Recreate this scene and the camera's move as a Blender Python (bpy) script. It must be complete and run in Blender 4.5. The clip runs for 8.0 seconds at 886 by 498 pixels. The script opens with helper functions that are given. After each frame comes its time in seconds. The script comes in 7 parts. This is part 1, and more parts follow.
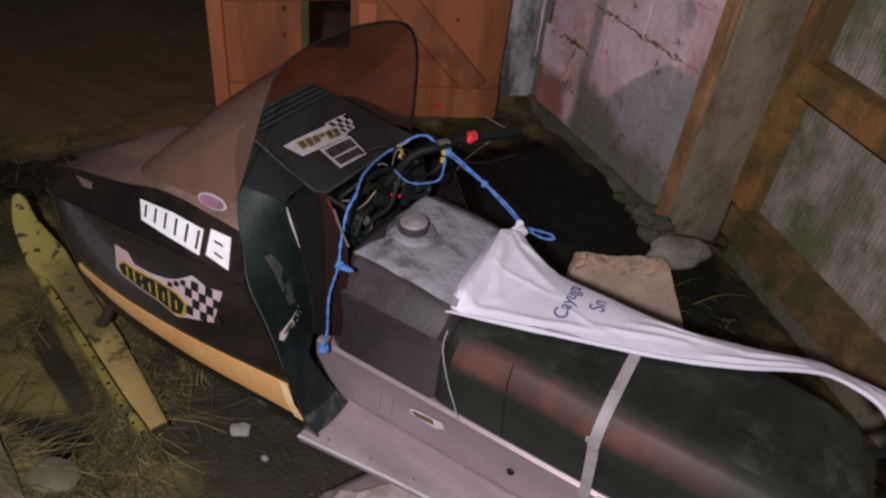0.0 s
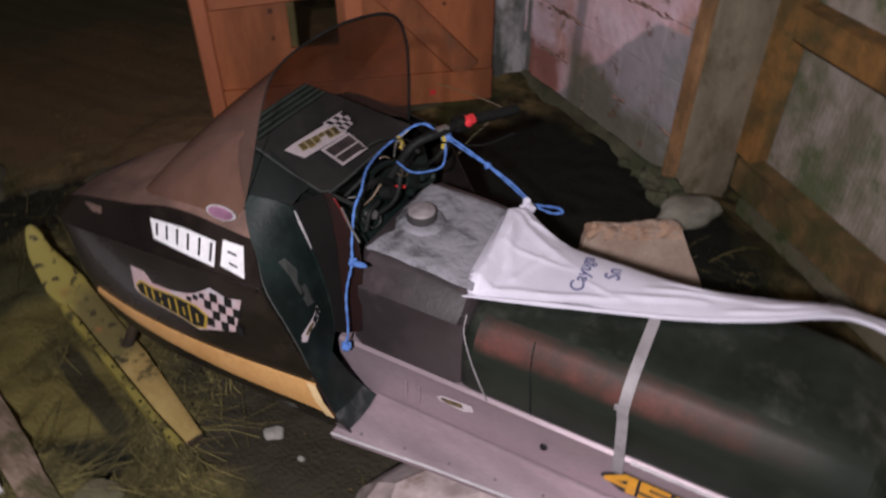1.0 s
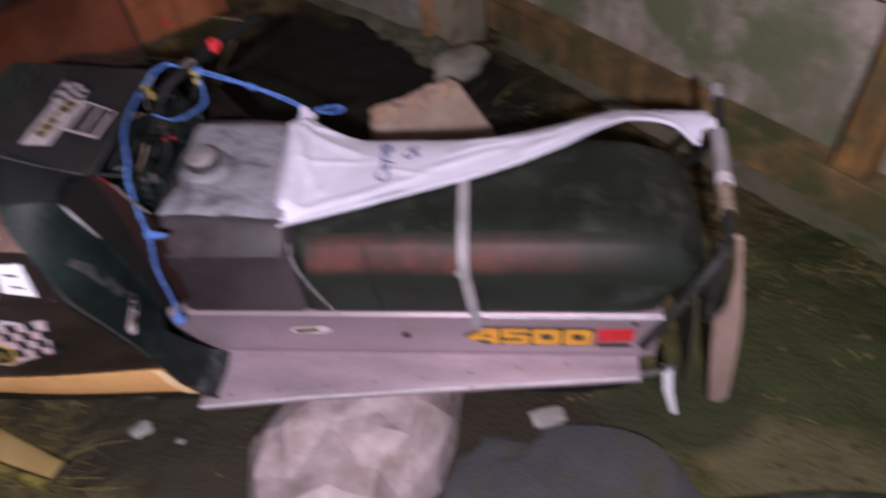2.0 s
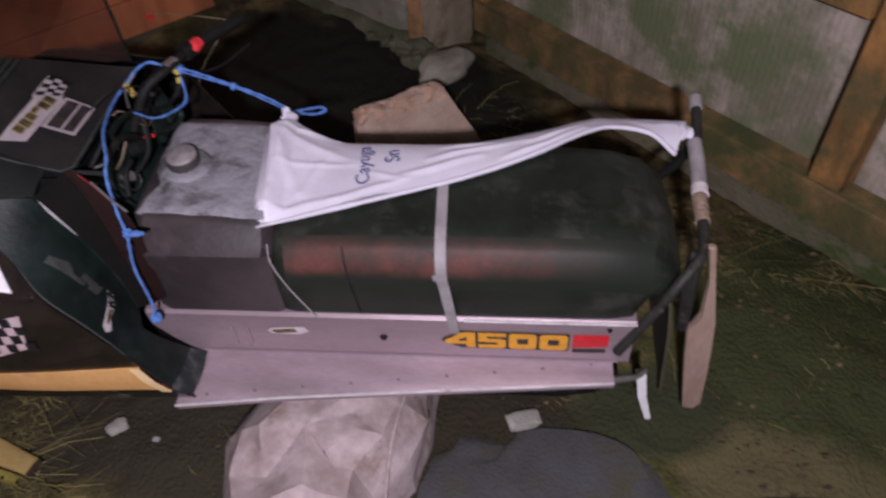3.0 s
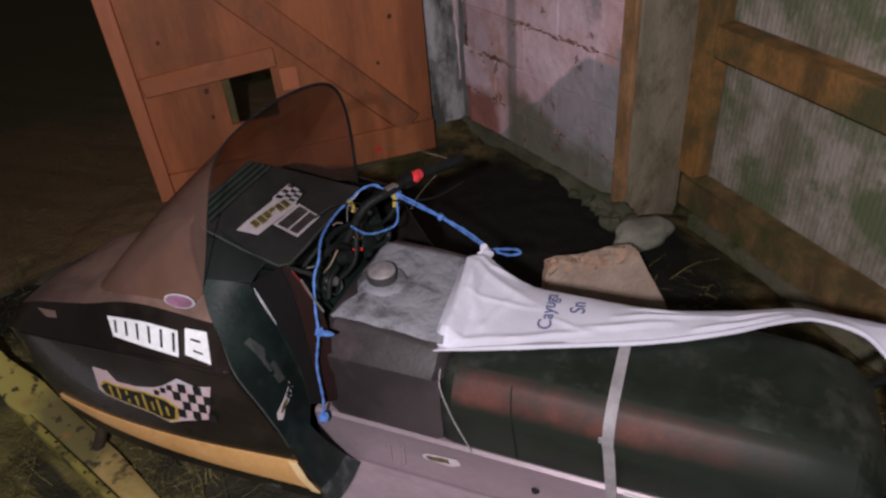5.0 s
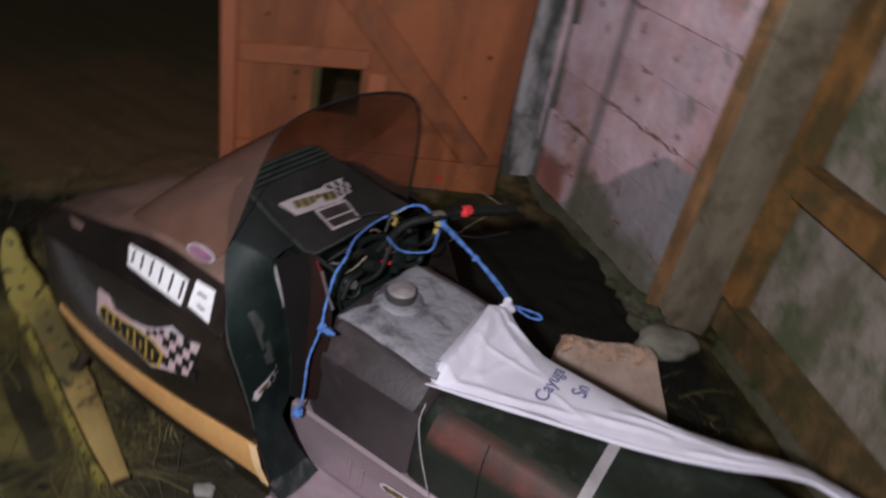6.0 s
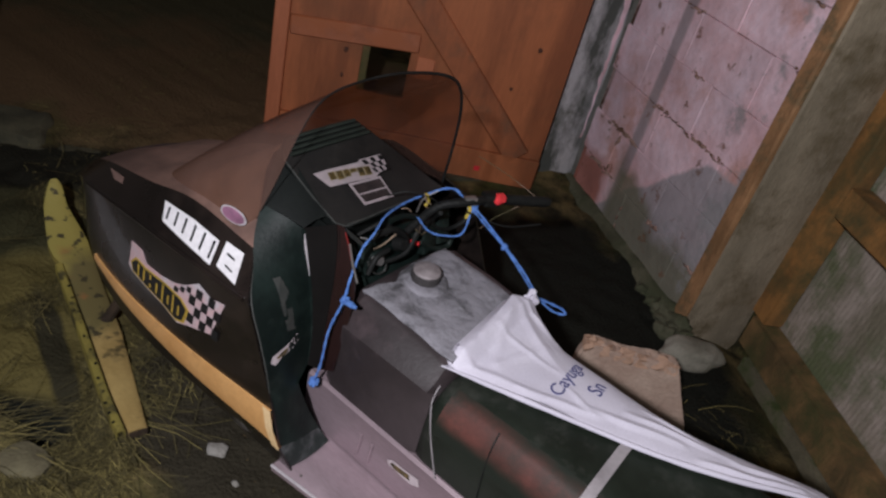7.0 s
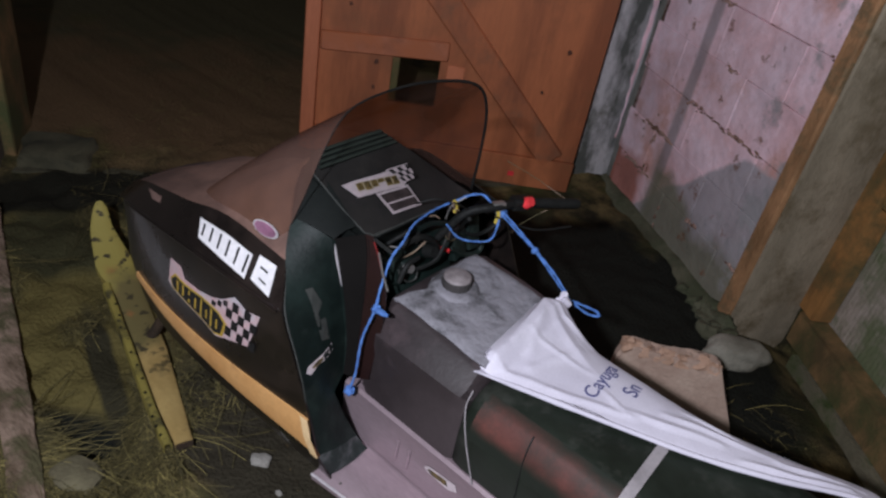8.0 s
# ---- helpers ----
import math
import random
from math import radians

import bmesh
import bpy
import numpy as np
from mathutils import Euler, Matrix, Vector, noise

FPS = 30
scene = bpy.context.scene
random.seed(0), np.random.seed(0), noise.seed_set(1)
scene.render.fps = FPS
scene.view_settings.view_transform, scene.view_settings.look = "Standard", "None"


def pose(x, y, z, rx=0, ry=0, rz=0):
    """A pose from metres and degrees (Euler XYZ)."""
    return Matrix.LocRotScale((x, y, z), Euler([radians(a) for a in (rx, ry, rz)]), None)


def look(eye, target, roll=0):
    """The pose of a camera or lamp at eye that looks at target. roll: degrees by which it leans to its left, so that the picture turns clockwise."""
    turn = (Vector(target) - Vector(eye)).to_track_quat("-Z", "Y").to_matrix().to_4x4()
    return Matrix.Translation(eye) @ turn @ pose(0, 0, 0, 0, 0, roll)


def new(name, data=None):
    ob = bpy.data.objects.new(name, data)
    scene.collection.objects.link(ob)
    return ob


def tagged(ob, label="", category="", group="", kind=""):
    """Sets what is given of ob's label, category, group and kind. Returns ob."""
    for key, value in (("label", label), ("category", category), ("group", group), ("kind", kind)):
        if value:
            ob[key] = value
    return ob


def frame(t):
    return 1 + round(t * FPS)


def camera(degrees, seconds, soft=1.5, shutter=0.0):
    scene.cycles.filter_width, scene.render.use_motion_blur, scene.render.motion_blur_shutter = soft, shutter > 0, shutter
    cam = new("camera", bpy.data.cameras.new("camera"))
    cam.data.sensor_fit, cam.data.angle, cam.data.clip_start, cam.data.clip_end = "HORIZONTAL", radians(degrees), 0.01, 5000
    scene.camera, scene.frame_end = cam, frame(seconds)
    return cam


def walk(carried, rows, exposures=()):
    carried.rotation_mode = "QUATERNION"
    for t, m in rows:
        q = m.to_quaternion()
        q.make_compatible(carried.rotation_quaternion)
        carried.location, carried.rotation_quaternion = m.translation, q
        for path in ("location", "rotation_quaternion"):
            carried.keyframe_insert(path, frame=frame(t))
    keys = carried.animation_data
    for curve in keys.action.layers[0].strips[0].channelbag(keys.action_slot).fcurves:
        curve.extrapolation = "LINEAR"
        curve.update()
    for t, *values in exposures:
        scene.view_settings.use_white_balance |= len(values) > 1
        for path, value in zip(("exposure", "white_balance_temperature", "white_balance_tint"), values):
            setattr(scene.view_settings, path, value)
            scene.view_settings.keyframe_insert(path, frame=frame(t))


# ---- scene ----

cam = camera(63.6, 8.0, soft=2.4, shutter=0.8)
PATH = [
    (0, (0.010, 0.049, 1.466), (-0.722, 1.457, 0.248), 7.2),
    (0.5, (0.012, 0.046, 1.462), (-0.717, 1.447, 0.236), 6.7),
    (1, (0.013, 0.047, 1.472), (-0.733, 1.415, 0.220), 0.3),
    (1.5, (0.019, 0.050, 1.476), (-0.595, 1.427, 0.163), -9.8),
    (2, (0.015, 0.072, 1.477), (-0.207, 1.387, -0.013), -7.3),
    (2.2, (0.025, 0.071, 1.474), (-0.095, 1.365, -0.046), -4.0),
    (3.3, (0.030, 0.074, 1.492), (-0.255, 1.410, 0.032), -6.3),
    (3.5, (0.013, 0.053, 1.487), (-0.421, 1.385, 0.060), -8.7),
    (4, (0.013, 0.041, 1.495), (-0.788, 1.267, 0.132), -17.0),
    (4.1, (0.014, 0.040, 1.495), (-0.787, 1.276, 0.142), -16.7),
    (4.5, (0.014, 0.038, 1.499), (-0.763, 1.379, 0.235), -12.4),
    (4.7, (0.015, 0.043, 1.493), (-0.709, 1.478, 0.302), -8.1),
    (5.8, (0.021, 0.065, 1.473), (-0.759, 1.539, 0.369), 3.5),
    (6, (0.016, 0.059, 1.462), (-0.783, 1.561, 0.410), 11.7),
    (6.5, (0.021, 0.057, 1.452), (-0.822, 1.512, 0.369), 16.3),
    (7, (0.030, 0.061, 1.451), (-0.832, 1.499, 0.361), 15.5),
    (7.5, (0.044, 0.071, 1.456), (-0.869, 1.474, 0.361), 12.0),
    (8, (0.054, 0.071, 1.458), (-0.908, 1.440, 0.362), 11.1),
]
# the phone's own drift of exposure and white balance
EXPOSURE = [(0, -0.12, 6500, 10), (0.5, -0.03, 6500, 10), (1.0, -0.02, 6500, 10), (1.5, 0.22, 6450, 14), (2.2, 0.05, 6150, 24), (3.5, -0.12, 6380, 15), (4.0, -0.04, 6420, 12),
            (4.7, -0.11, 6450, 10), (6, -0.16, 6300, 6), (7, -0.20, 6300, 6), (8, -0.10, 5950, 5)]
walk(cam, [(t, look(eye, target, roll)) for t, eye, target, roll in PATH], EXPOSURE)

# ---- night sky, the filming phone's own diode, and an added lamp behind it ----
world = bpy.data.worlds.new("night")
scene.world = world
world.use_nodes = True
bg = world.node_tree.nodes["Background"]
bg.inputs["Color"].default_value = (0.42, 0.37, 0.34, 1)
bg.inputs["Strength"].default_value = 0.12


def spot(name, eye, target, watts, degrees, blend, size, colour):
    d = bpy.data.lights.new(name, "SPOT")
    d.energy, d.spot_size, d.spot_blend, d.shadow_soft_size, d.color = watts, radians(degrees), blend, size, colour
    ob = new(name, d)
    ob.matrix_world = look(eye, target)
    return ob


# unseen stand-in for the phone's light, set back to soften its falloff
spot("set_back_lamp", (0.04, -0.38, 1.74), (-1.05, 2.1, 0.90), 176, 174, 0.6, 0.03, (0.985, 0.935, 0.99))
spot("phone_lamp", (0.02, -0.03, 1.54), (-0.45, 1.2, 0.30), 4, 165, 0.8, 0.01, (0.985, 0.94, 0.99))

# ---- materials ----
MATS = {}


def mat(name, base, rough=0.7, metal=0.0, dark=None, scale=12.0, amount=0.5, bump=0.15, fine=120.0, dirt=None,
        dirt_scale=3.0, dirt_from=0.5, dirt_to=0.7, stretch=(1, 1, 1), rand=0.0, coat=0.0, spec=0.5):
    """A surface with coarse stains, fine grain and bump, in metres."""
    m = bpy.data.materials.new(name)
    m.use_nodes = True
    nt = m.node_tree
    n, l = nt.nodes, nt.links
    b = n["Principled BSDF"]
    tc = n.new("ShaderNodeNewGeometry")
    mp = n.new("ShaderNodeMapping")
    mp.inputs["Scale"].default_value = stretch
    l.new(tc.outputs["Position"], mp.inputs["Vector"])
    n1 = n.new("ShaderNodeTexNoise")
    n1.inputs["Scale"].default_value, n1.inputs["Detail"].default_value, n1.inputs["Roughness"].default_value = scale, 8, 0.65
    n2 = n.new("ShaderNodeTexNoise")
    n2.inputs["Scale"].default_value, n2.inputs["Detail"].default_value = fine, 4
    l.new(mp.outputs[0], n1.inputs["Vector"])
    l.new(mp.outputs[0], n2.inputs["Vector"])
    r = n.new("ShaderNodeValToRGB")
    r.color_ramp.elements[0].position, r.color_ramp.elements[1].position = 0.5 - 0.25 * (1.2 - amount), 0.5 + 0.25 * (1.2 - amount)
    r.color_ramp.elements[0].color = (*(dark or [c * 0.6 for c in base]), 1)
    r.color_ramp.elements[1].color = (*base, 1)
    l.new(n1.outputs["Fac"], r.inputs["Fac"])
    col = r.outputs["Color"]
    g = n.new("ShaderNodeMix")
    g.data_type, g.blend_type = "RGBA", "MULTIPLY"
    g.inputs["Factor"].default_value = 0.35
    l.new(col, g.inputs["A"])
    l.new(n2.outputs["Color"], g.inputs["B"])
    gg = n.new("ShaderNodeHueSaturation")
    gg.inputs["Value"].default_value, gg.inputs["Saturation"].default_value = 1.2, 1.0
    l.new(g.outputs["Result"], gg.inputs["Color"])
    col = gg.outputs["Color"]
    # grain without its own colours
    bw = n.new("ShaderNodeRGBToBW")
    l.new(n2.outputs["Color"], bw.inputs["Color"])
    l.new(bw.outputs[0], g.inputs["B"])
    if dirt:
        n3 = n.new("ShaderNodeTexNoise")
        n3.inputs["Scale"].default_value, n3.inputs["Detail"].default_value, n3.inputs["Roughness"].default_value = dirt_scale, 9, 0.7
        l.new(tc.outputs["Position"], n3.inputs["Vector"])
        r3 = n.new("ShaderNodeValToRGB")
        r3.color_ramp.elements[0].position, r3.color_ramp.elements[1].position = dirt_from, dirt_to
        l.new(n3.outputs["Fac"], r3.inputs["Fac"])
        dm = n.new("ShaderNodeMix")
        dm.data_type = "RGBA"
        l.new(r3.outputs["Color"], dm.inputs["Factor"])
        l.new(col, dm.inputs["A"])
        dm.inputs["B"].default_value = (*dirt, 1)
        col = dm.outputs["Result"]
    if rand:
        oi = n.new("ShaderNodeObjectInfo")
        mr = n.new("ShaderNodeMapRange")
        mr.inputs["To Min"].default_value, mr.inputs["To Max"].default_value = 1 - rand, 1 + rand
        l.new(oi.outputs["Random"], mr.inputs["Value"])
        hs = n.new("ShaderNodeHueSaturation")
        l.new(mr.outputs[0], hs.inputs["Value"])
        l.new(col, hs.inputs["Color"])
        col = hs.outputs["Color"]
    l.new(col, b.inputs["Base Color"])
    b.inputs["Roughness"].default_value, b.inputs["Metallic"].default_value = rough, metal
    b.inputs["Coat Weight"].default_value = coat
    b.inputs["Specular IOR Level"].default_value = spec
    rr = n.new("ShaderNodeMapRange")
    rr.inputs["To Min"].default_value, rr.inputs["To Max"].default_value = max(0.03, rough - 0.15), min(1, rough + 0.15)
    l.new(n1.outputs["Fac"], rr.inputs["Value"])
    l.new(rr.outputs[0], b.inputs["Roughness"])
    bp = n.new("ShaderNodeBump")
    bp.inputs["Strength"].default_value, bp.inputs["Distance"].default_value = bump, 0.01
    ad = n.new("ShaderNodeMath")
    l.new(n1.outputs["Fac"], ad.inputs[0])
    l.new(n2.outputs["Fac"], ad.inputs[1])
    l.new(ad.outputs[0], bp.inputs["Height"])
    l.new(bp.outputs[0], b.inputs["Normal"])
    MATS[name] = m
    return m


EARTH = mat("earth", (0.165, 0.125, 0.055), 0.95, dark=(0.030, 0.026, 0.013), amount=0.8, scale=9, bump=0.9, fine=90, dirt=(0.064, 0.066, 0.021), dirt_scale=3.4, dirt_from=0.47, dirt_to=0.60, spec=0.15)


def ground_patch(m, place, turn, size, col=(0.014, 0.0145, 0.011)):
    """An ellipse of another ground colour, near black unless col is given, with a ragged edge."""
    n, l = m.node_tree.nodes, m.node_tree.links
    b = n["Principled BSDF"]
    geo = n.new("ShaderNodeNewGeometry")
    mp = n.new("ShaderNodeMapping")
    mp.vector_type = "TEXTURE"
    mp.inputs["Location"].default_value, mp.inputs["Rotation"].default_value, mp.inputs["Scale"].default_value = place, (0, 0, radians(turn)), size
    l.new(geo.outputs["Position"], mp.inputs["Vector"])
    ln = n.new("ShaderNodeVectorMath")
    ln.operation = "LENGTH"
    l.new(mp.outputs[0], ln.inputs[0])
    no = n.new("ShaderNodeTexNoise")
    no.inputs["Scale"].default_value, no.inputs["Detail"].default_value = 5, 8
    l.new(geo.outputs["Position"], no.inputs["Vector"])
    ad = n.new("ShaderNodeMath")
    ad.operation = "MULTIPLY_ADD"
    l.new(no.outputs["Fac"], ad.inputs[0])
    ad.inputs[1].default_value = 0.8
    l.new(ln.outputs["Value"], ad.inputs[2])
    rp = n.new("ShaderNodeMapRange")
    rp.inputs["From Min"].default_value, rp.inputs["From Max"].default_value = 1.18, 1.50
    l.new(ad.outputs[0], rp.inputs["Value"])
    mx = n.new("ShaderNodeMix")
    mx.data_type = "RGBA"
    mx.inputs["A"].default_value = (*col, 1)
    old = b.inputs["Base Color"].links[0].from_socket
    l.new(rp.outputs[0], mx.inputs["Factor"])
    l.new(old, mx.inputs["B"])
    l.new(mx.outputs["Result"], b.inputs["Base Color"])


def hay_stain(m):
    """Old hay trodden into the dirt before the nose, with a ragged edge."""
    n, l = m.node_tree.nodes, m.node_tree.links
    b = n["Principled BSDF"]
    geo = n.new("ShaderNodeNewGeometry")
    mp = n.new("ShaderNodeMapping")
    mp.vector_type = "TEXTURE"
    mp.inputs["Location"].default_value, mp.inputs["Rotation"].default_value, mp.inputs["Scale"].default_value = (-1.62, 0.62, 0), (0, 0, radians(-18)), (0.72, 0.42, 1)
    l.new(geo.outputs["Position"], mp.inputs["Vector"])
    ln = n.new("ShaderNodeVectorMath")
    ln.operation = "LENGTH"
    l.new(mp.outputs[0], ln.inputs[0])
    st = n.new("ShaderNodeMapping")
    st.inputs["Rotation"].default_value, st.inputs["Scale"].default_value = (0, 0, radians(20)), (9, 30, 9)
    l.new(geo.outputs["Position"], st.inputs["Vector"])
    no = n.new("ShaderNodeTexNoise")
    no.inputs["Scale"].default_value, no.inputs["Detail"].default_value, no.inputs["Distortion"].default_value = 1.0, 9, 1.5
    l.new(st.outputs[0], no.inputs["Vector"])
    sm = n.new("ShaderNodeMath")
    sm.operation = "MULTIPLY_ADD"
    sm.inputs[1].default_value = -1.6
    l.new(no.outputs["Fac"], sm.inputs[0])
    l.new(ln.outputs["Value"], sm.inputs[2])
    mr = n.new("ShaderNodeMapRange")
    mr.inputs["From Min"].default_value, mr.inputs["From Max"].default_value = 0.35, -0.15
    l.new(sm.outputs[0], mr.inputs["Value"])
    mx = n.new("ShaderNodeMix")
    mx.data_type = "RGBA"
    mx.inputs["B"].default_value = (0.130, 0.106, 0.036, 1)
    l.new(mr.outputs[0], mx.inputs["Factor"])
    l.new(b.inputs["Base Color"].links[0].from_socket, mx.inputs["A"])
    l.new(mx.outputs["Result"], b.inputs["Base Color"])


hay_stain(EARTH)
# near-black ground behind the seat
ground_patch(EARTH, (-0.50, 1.95, 0), -38, (1.0, 0.62, 1))
# the straw hollow's shade, put into the ground colour
ground_patch(EARTH, (-1.205, 0.555, 0), 25, (0.16, 0.085, 1))
ground_patch(EARTH, (-2.9, 2.0, 0), 40, (1.5, 0.95, 1), (0.135, 0.084, 0.044))
ground_patch(EARTH, (-4.6, 3.2, 0), 40, (2.2, 1.8, 1), (0.080, 0.067, 0.036))
ground_patch(EARTH, (0.00, 0.78, 0), 10, (0.26, 0.20, 1), (0.034, 0.028, 0.018))
# darker ground along the sled's near side
ground_patch(EARTH, (-0.80, 0.86, 0), -8, (0.62, 0.26, 1), (0.042, 0.036, 0.024))
# shadow band beside the near ski, painted into the ground
ground_patch(EARTH, (-1.40, 0.69, 0), 163, (0.30, 0.035, 1), (0.036, 0.032, 0.018))
# dark ground just inside the sill
ground_patch(EARTH, (-2.16, 1.16, 0), 55, (0.80, 0.17, 1), (0.016, 0.015, 0.010))
ground_patch(EARTH, (-1.98, 0.90, 0), 60, (0.34, 0.20, 1), (0.050, 0.047, 0.022))
ground_patch(EARTH, (0.78, 1.12, 0), 35, (0.42, 0.34, 1), (0.044, 0.052, 0.020))
ground_patch(EARTH, (0.62, 0.72, 0), -20, (0.22, 0.16, 1), (0.095, 0.082, 0.040))
ground_patch(EARTH, (0.95, 1.55, 0), 60, (0.40, 0.22, 1), (0.040, 0.050, 0.018))
ground_patch(EARTH, (0.36, 0.90, 0), 15, (0.20, 0.12, 1), (0.036, 0.040, 0.020))
LITTER = mat("leaf_litter", (0.19, 0.125, 0.048), 0.95, dark=(0.05, 0.037, 0.02), scale=9, bump=0.2, amount=0.1)
BLOCK = mat("whitewashed_block", (0.96, 0.75, 0.85), 0.9, dark=(0.82, 0.53, 0.57), scale=5, amount=0.6, bump=0.45, fine=30, dirt=(0.66, 0.37, 0.33), dirt_scale=3.4, dirt_from=0.52, dirt_to=0.68, rand=0.07)


def whitewash_marks(m):
    """Grey patch at the wall's foot, one upright grey streak and other marks, in the wall's own metres."""
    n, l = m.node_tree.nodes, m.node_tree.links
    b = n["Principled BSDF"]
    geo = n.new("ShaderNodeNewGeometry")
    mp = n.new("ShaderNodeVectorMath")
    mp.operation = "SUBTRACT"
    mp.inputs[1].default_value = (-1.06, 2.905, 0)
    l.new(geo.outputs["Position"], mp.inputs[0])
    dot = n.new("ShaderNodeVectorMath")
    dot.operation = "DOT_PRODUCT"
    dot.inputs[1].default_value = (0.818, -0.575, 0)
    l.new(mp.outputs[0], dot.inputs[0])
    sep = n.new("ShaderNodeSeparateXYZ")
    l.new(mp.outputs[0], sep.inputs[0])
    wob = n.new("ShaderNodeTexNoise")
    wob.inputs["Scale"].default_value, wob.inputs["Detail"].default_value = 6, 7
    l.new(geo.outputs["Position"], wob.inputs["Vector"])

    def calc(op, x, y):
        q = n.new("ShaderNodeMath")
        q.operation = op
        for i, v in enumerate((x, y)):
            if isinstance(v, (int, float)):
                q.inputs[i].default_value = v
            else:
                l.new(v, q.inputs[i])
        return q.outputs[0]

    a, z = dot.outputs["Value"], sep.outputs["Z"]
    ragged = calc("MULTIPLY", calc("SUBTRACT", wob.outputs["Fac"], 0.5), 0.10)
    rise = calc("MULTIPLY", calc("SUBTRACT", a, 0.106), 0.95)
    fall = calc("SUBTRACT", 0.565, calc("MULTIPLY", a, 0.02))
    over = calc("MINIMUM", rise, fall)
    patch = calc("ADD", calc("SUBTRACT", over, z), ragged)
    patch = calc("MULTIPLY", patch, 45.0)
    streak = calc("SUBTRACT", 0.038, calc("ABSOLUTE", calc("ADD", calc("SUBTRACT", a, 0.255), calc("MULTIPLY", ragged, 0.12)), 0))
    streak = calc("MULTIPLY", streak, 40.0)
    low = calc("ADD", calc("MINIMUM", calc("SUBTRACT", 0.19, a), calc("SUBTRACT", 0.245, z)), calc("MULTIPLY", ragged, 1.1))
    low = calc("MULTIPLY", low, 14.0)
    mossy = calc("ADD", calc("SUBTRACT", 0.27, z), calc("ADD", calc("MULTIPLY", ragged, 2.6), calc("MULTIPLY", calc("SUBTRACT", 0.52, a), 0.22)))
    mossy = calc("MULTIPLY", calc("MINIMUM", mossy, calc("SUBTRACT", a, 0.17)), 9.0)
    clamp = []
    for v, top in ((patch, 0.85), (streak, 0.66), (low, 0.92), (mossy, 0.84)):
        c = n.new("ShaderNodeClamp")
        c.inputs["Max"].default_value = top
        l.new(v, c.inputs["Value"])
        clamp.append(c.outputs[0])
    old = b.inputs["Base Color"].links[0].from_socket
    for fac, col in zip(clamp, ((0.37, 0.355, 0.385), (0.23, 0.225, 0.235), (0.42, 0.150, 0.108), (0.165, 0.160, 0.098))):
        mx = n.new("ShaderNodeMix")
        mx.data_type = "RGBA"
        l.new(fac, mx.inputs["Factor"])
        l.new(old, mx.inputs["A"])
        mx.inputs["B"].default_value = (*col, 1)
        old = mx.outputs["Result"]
    # rust specks and cracked flakes, and grey weathering near the wall's end
    for scale, lo, hi, col, side in ((11, 0.60, 0.65, (0.20, 0.09, 0.045), 0.0), (3.6, 0.56, 0.64, (0.33, 0.32, 0.33), 0.9)):
        sn = n.new("ShaderNodeTexNoise")
        sn.inputs["Scale"].default_value, sn.inputs["Detail"].default_value, sn.inputs["Roughness"].default_value = scale, 9, 0.7
        l.new(geo.outputs["Position"], sn.inputs["Vector"])
        sr = n.new("ShaderNodeMapRange")
        sr.inputs["From Min"].default_value, sr.inputs["From Max"].default_value, sr.inputs["To Max"].default_value = lo, hi, 0.8
        l.new(calc("ADD", sn.outputs["Fac"], calc("MULTIPLY", calc("SUBTRACT", a, 0.55), 0.22 * side)), sr.inputs["Value"])
        mx = n.new("ShaderNodeMix")
        mx.data_type = "RGBA"
        l.new(sr.outputs[0], mx.inputs["Factor"])
        l.new(old, mx.inputs["A"])
        mx.inputs["B"].default_value = (*col, 1)
        old = mx.outputs["Result"]
    grain = n.new("ShaderNodeMix")
    grain.data_type, grain.blend_type = "RGBA", "MULTIPLY"
    grain.inputs["Factor"].default_value = 1.0
    l.new(old, grain.inputs["A"])
    l.new(wob.outputs["Color"], grain.inputs["B"])
    bw = n.new("ShaderNodeRGBToBW")
    l.new(wob.outputs["Color"], bw.inputs["Color"])
    tone = n.new("ShaderNodeMapRange")
    tone.inputs["From Min"].default_value, tone.inputs["From Max"].default_value = 0.36, 0.62
    tone.inputs["To Min"].default_value, tone.inputs["To Max"].default_value = 0.86, 1.12
    l.new(bw.outputs[0], tone.inputs["Value"])
    l.new(tone.outputs[0], grain.inputs["B"])
    l.new(grain.outputs["Result"], b.inputs["Base Color"])


whitewash_marks(BLOCK)
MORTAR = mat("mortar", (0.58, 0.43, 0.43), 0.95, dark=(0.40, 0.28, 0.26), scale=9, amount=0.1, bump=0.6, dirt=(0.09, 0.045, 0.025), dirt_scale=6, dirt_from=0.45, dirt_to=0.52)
whitewash_marks(MORTAR)
CRUST = mat("crumbled_mortar", (0.44, 0.29, 0.24), 0.95, dark=(0.20, 0.115, 0.08), amount=0.9, scale=12, bump=0.6)
PIER = mat("streaked_pier", (0.50, 0.49, 0.50), 0.92, dark=(0.085, 0.092, 0.082), scale=6, amount=0.9, bump=0.5, stretch=(1, 1, 0.35), dirt=(0.09, 0.095, 0.07), dirt_scale=4, dirt_from=0.54, dirt_to=0.68)
CONCRETE = mat("old_concrete", (0.27, 0.26, 0.24), 0.92, dark=(0.13, 0.13, 0.11), scale=5, bump=0.4, dirt=(0.07, 0.08, 0.05), dirt_scale=3.5)
GREYWOOD = mat("weathered_wood", (0.36, 0.30, 0.215), 0.85, dark=(0.21, 0.175, 0.12), amount=0.7, scale=5, bump=0.35, stretch=(1, 1, 0.40), dirt=(0.15, 0.115, 0.065), dirt_scale=5, dirt_from=0.50, dirt_to=0.66)
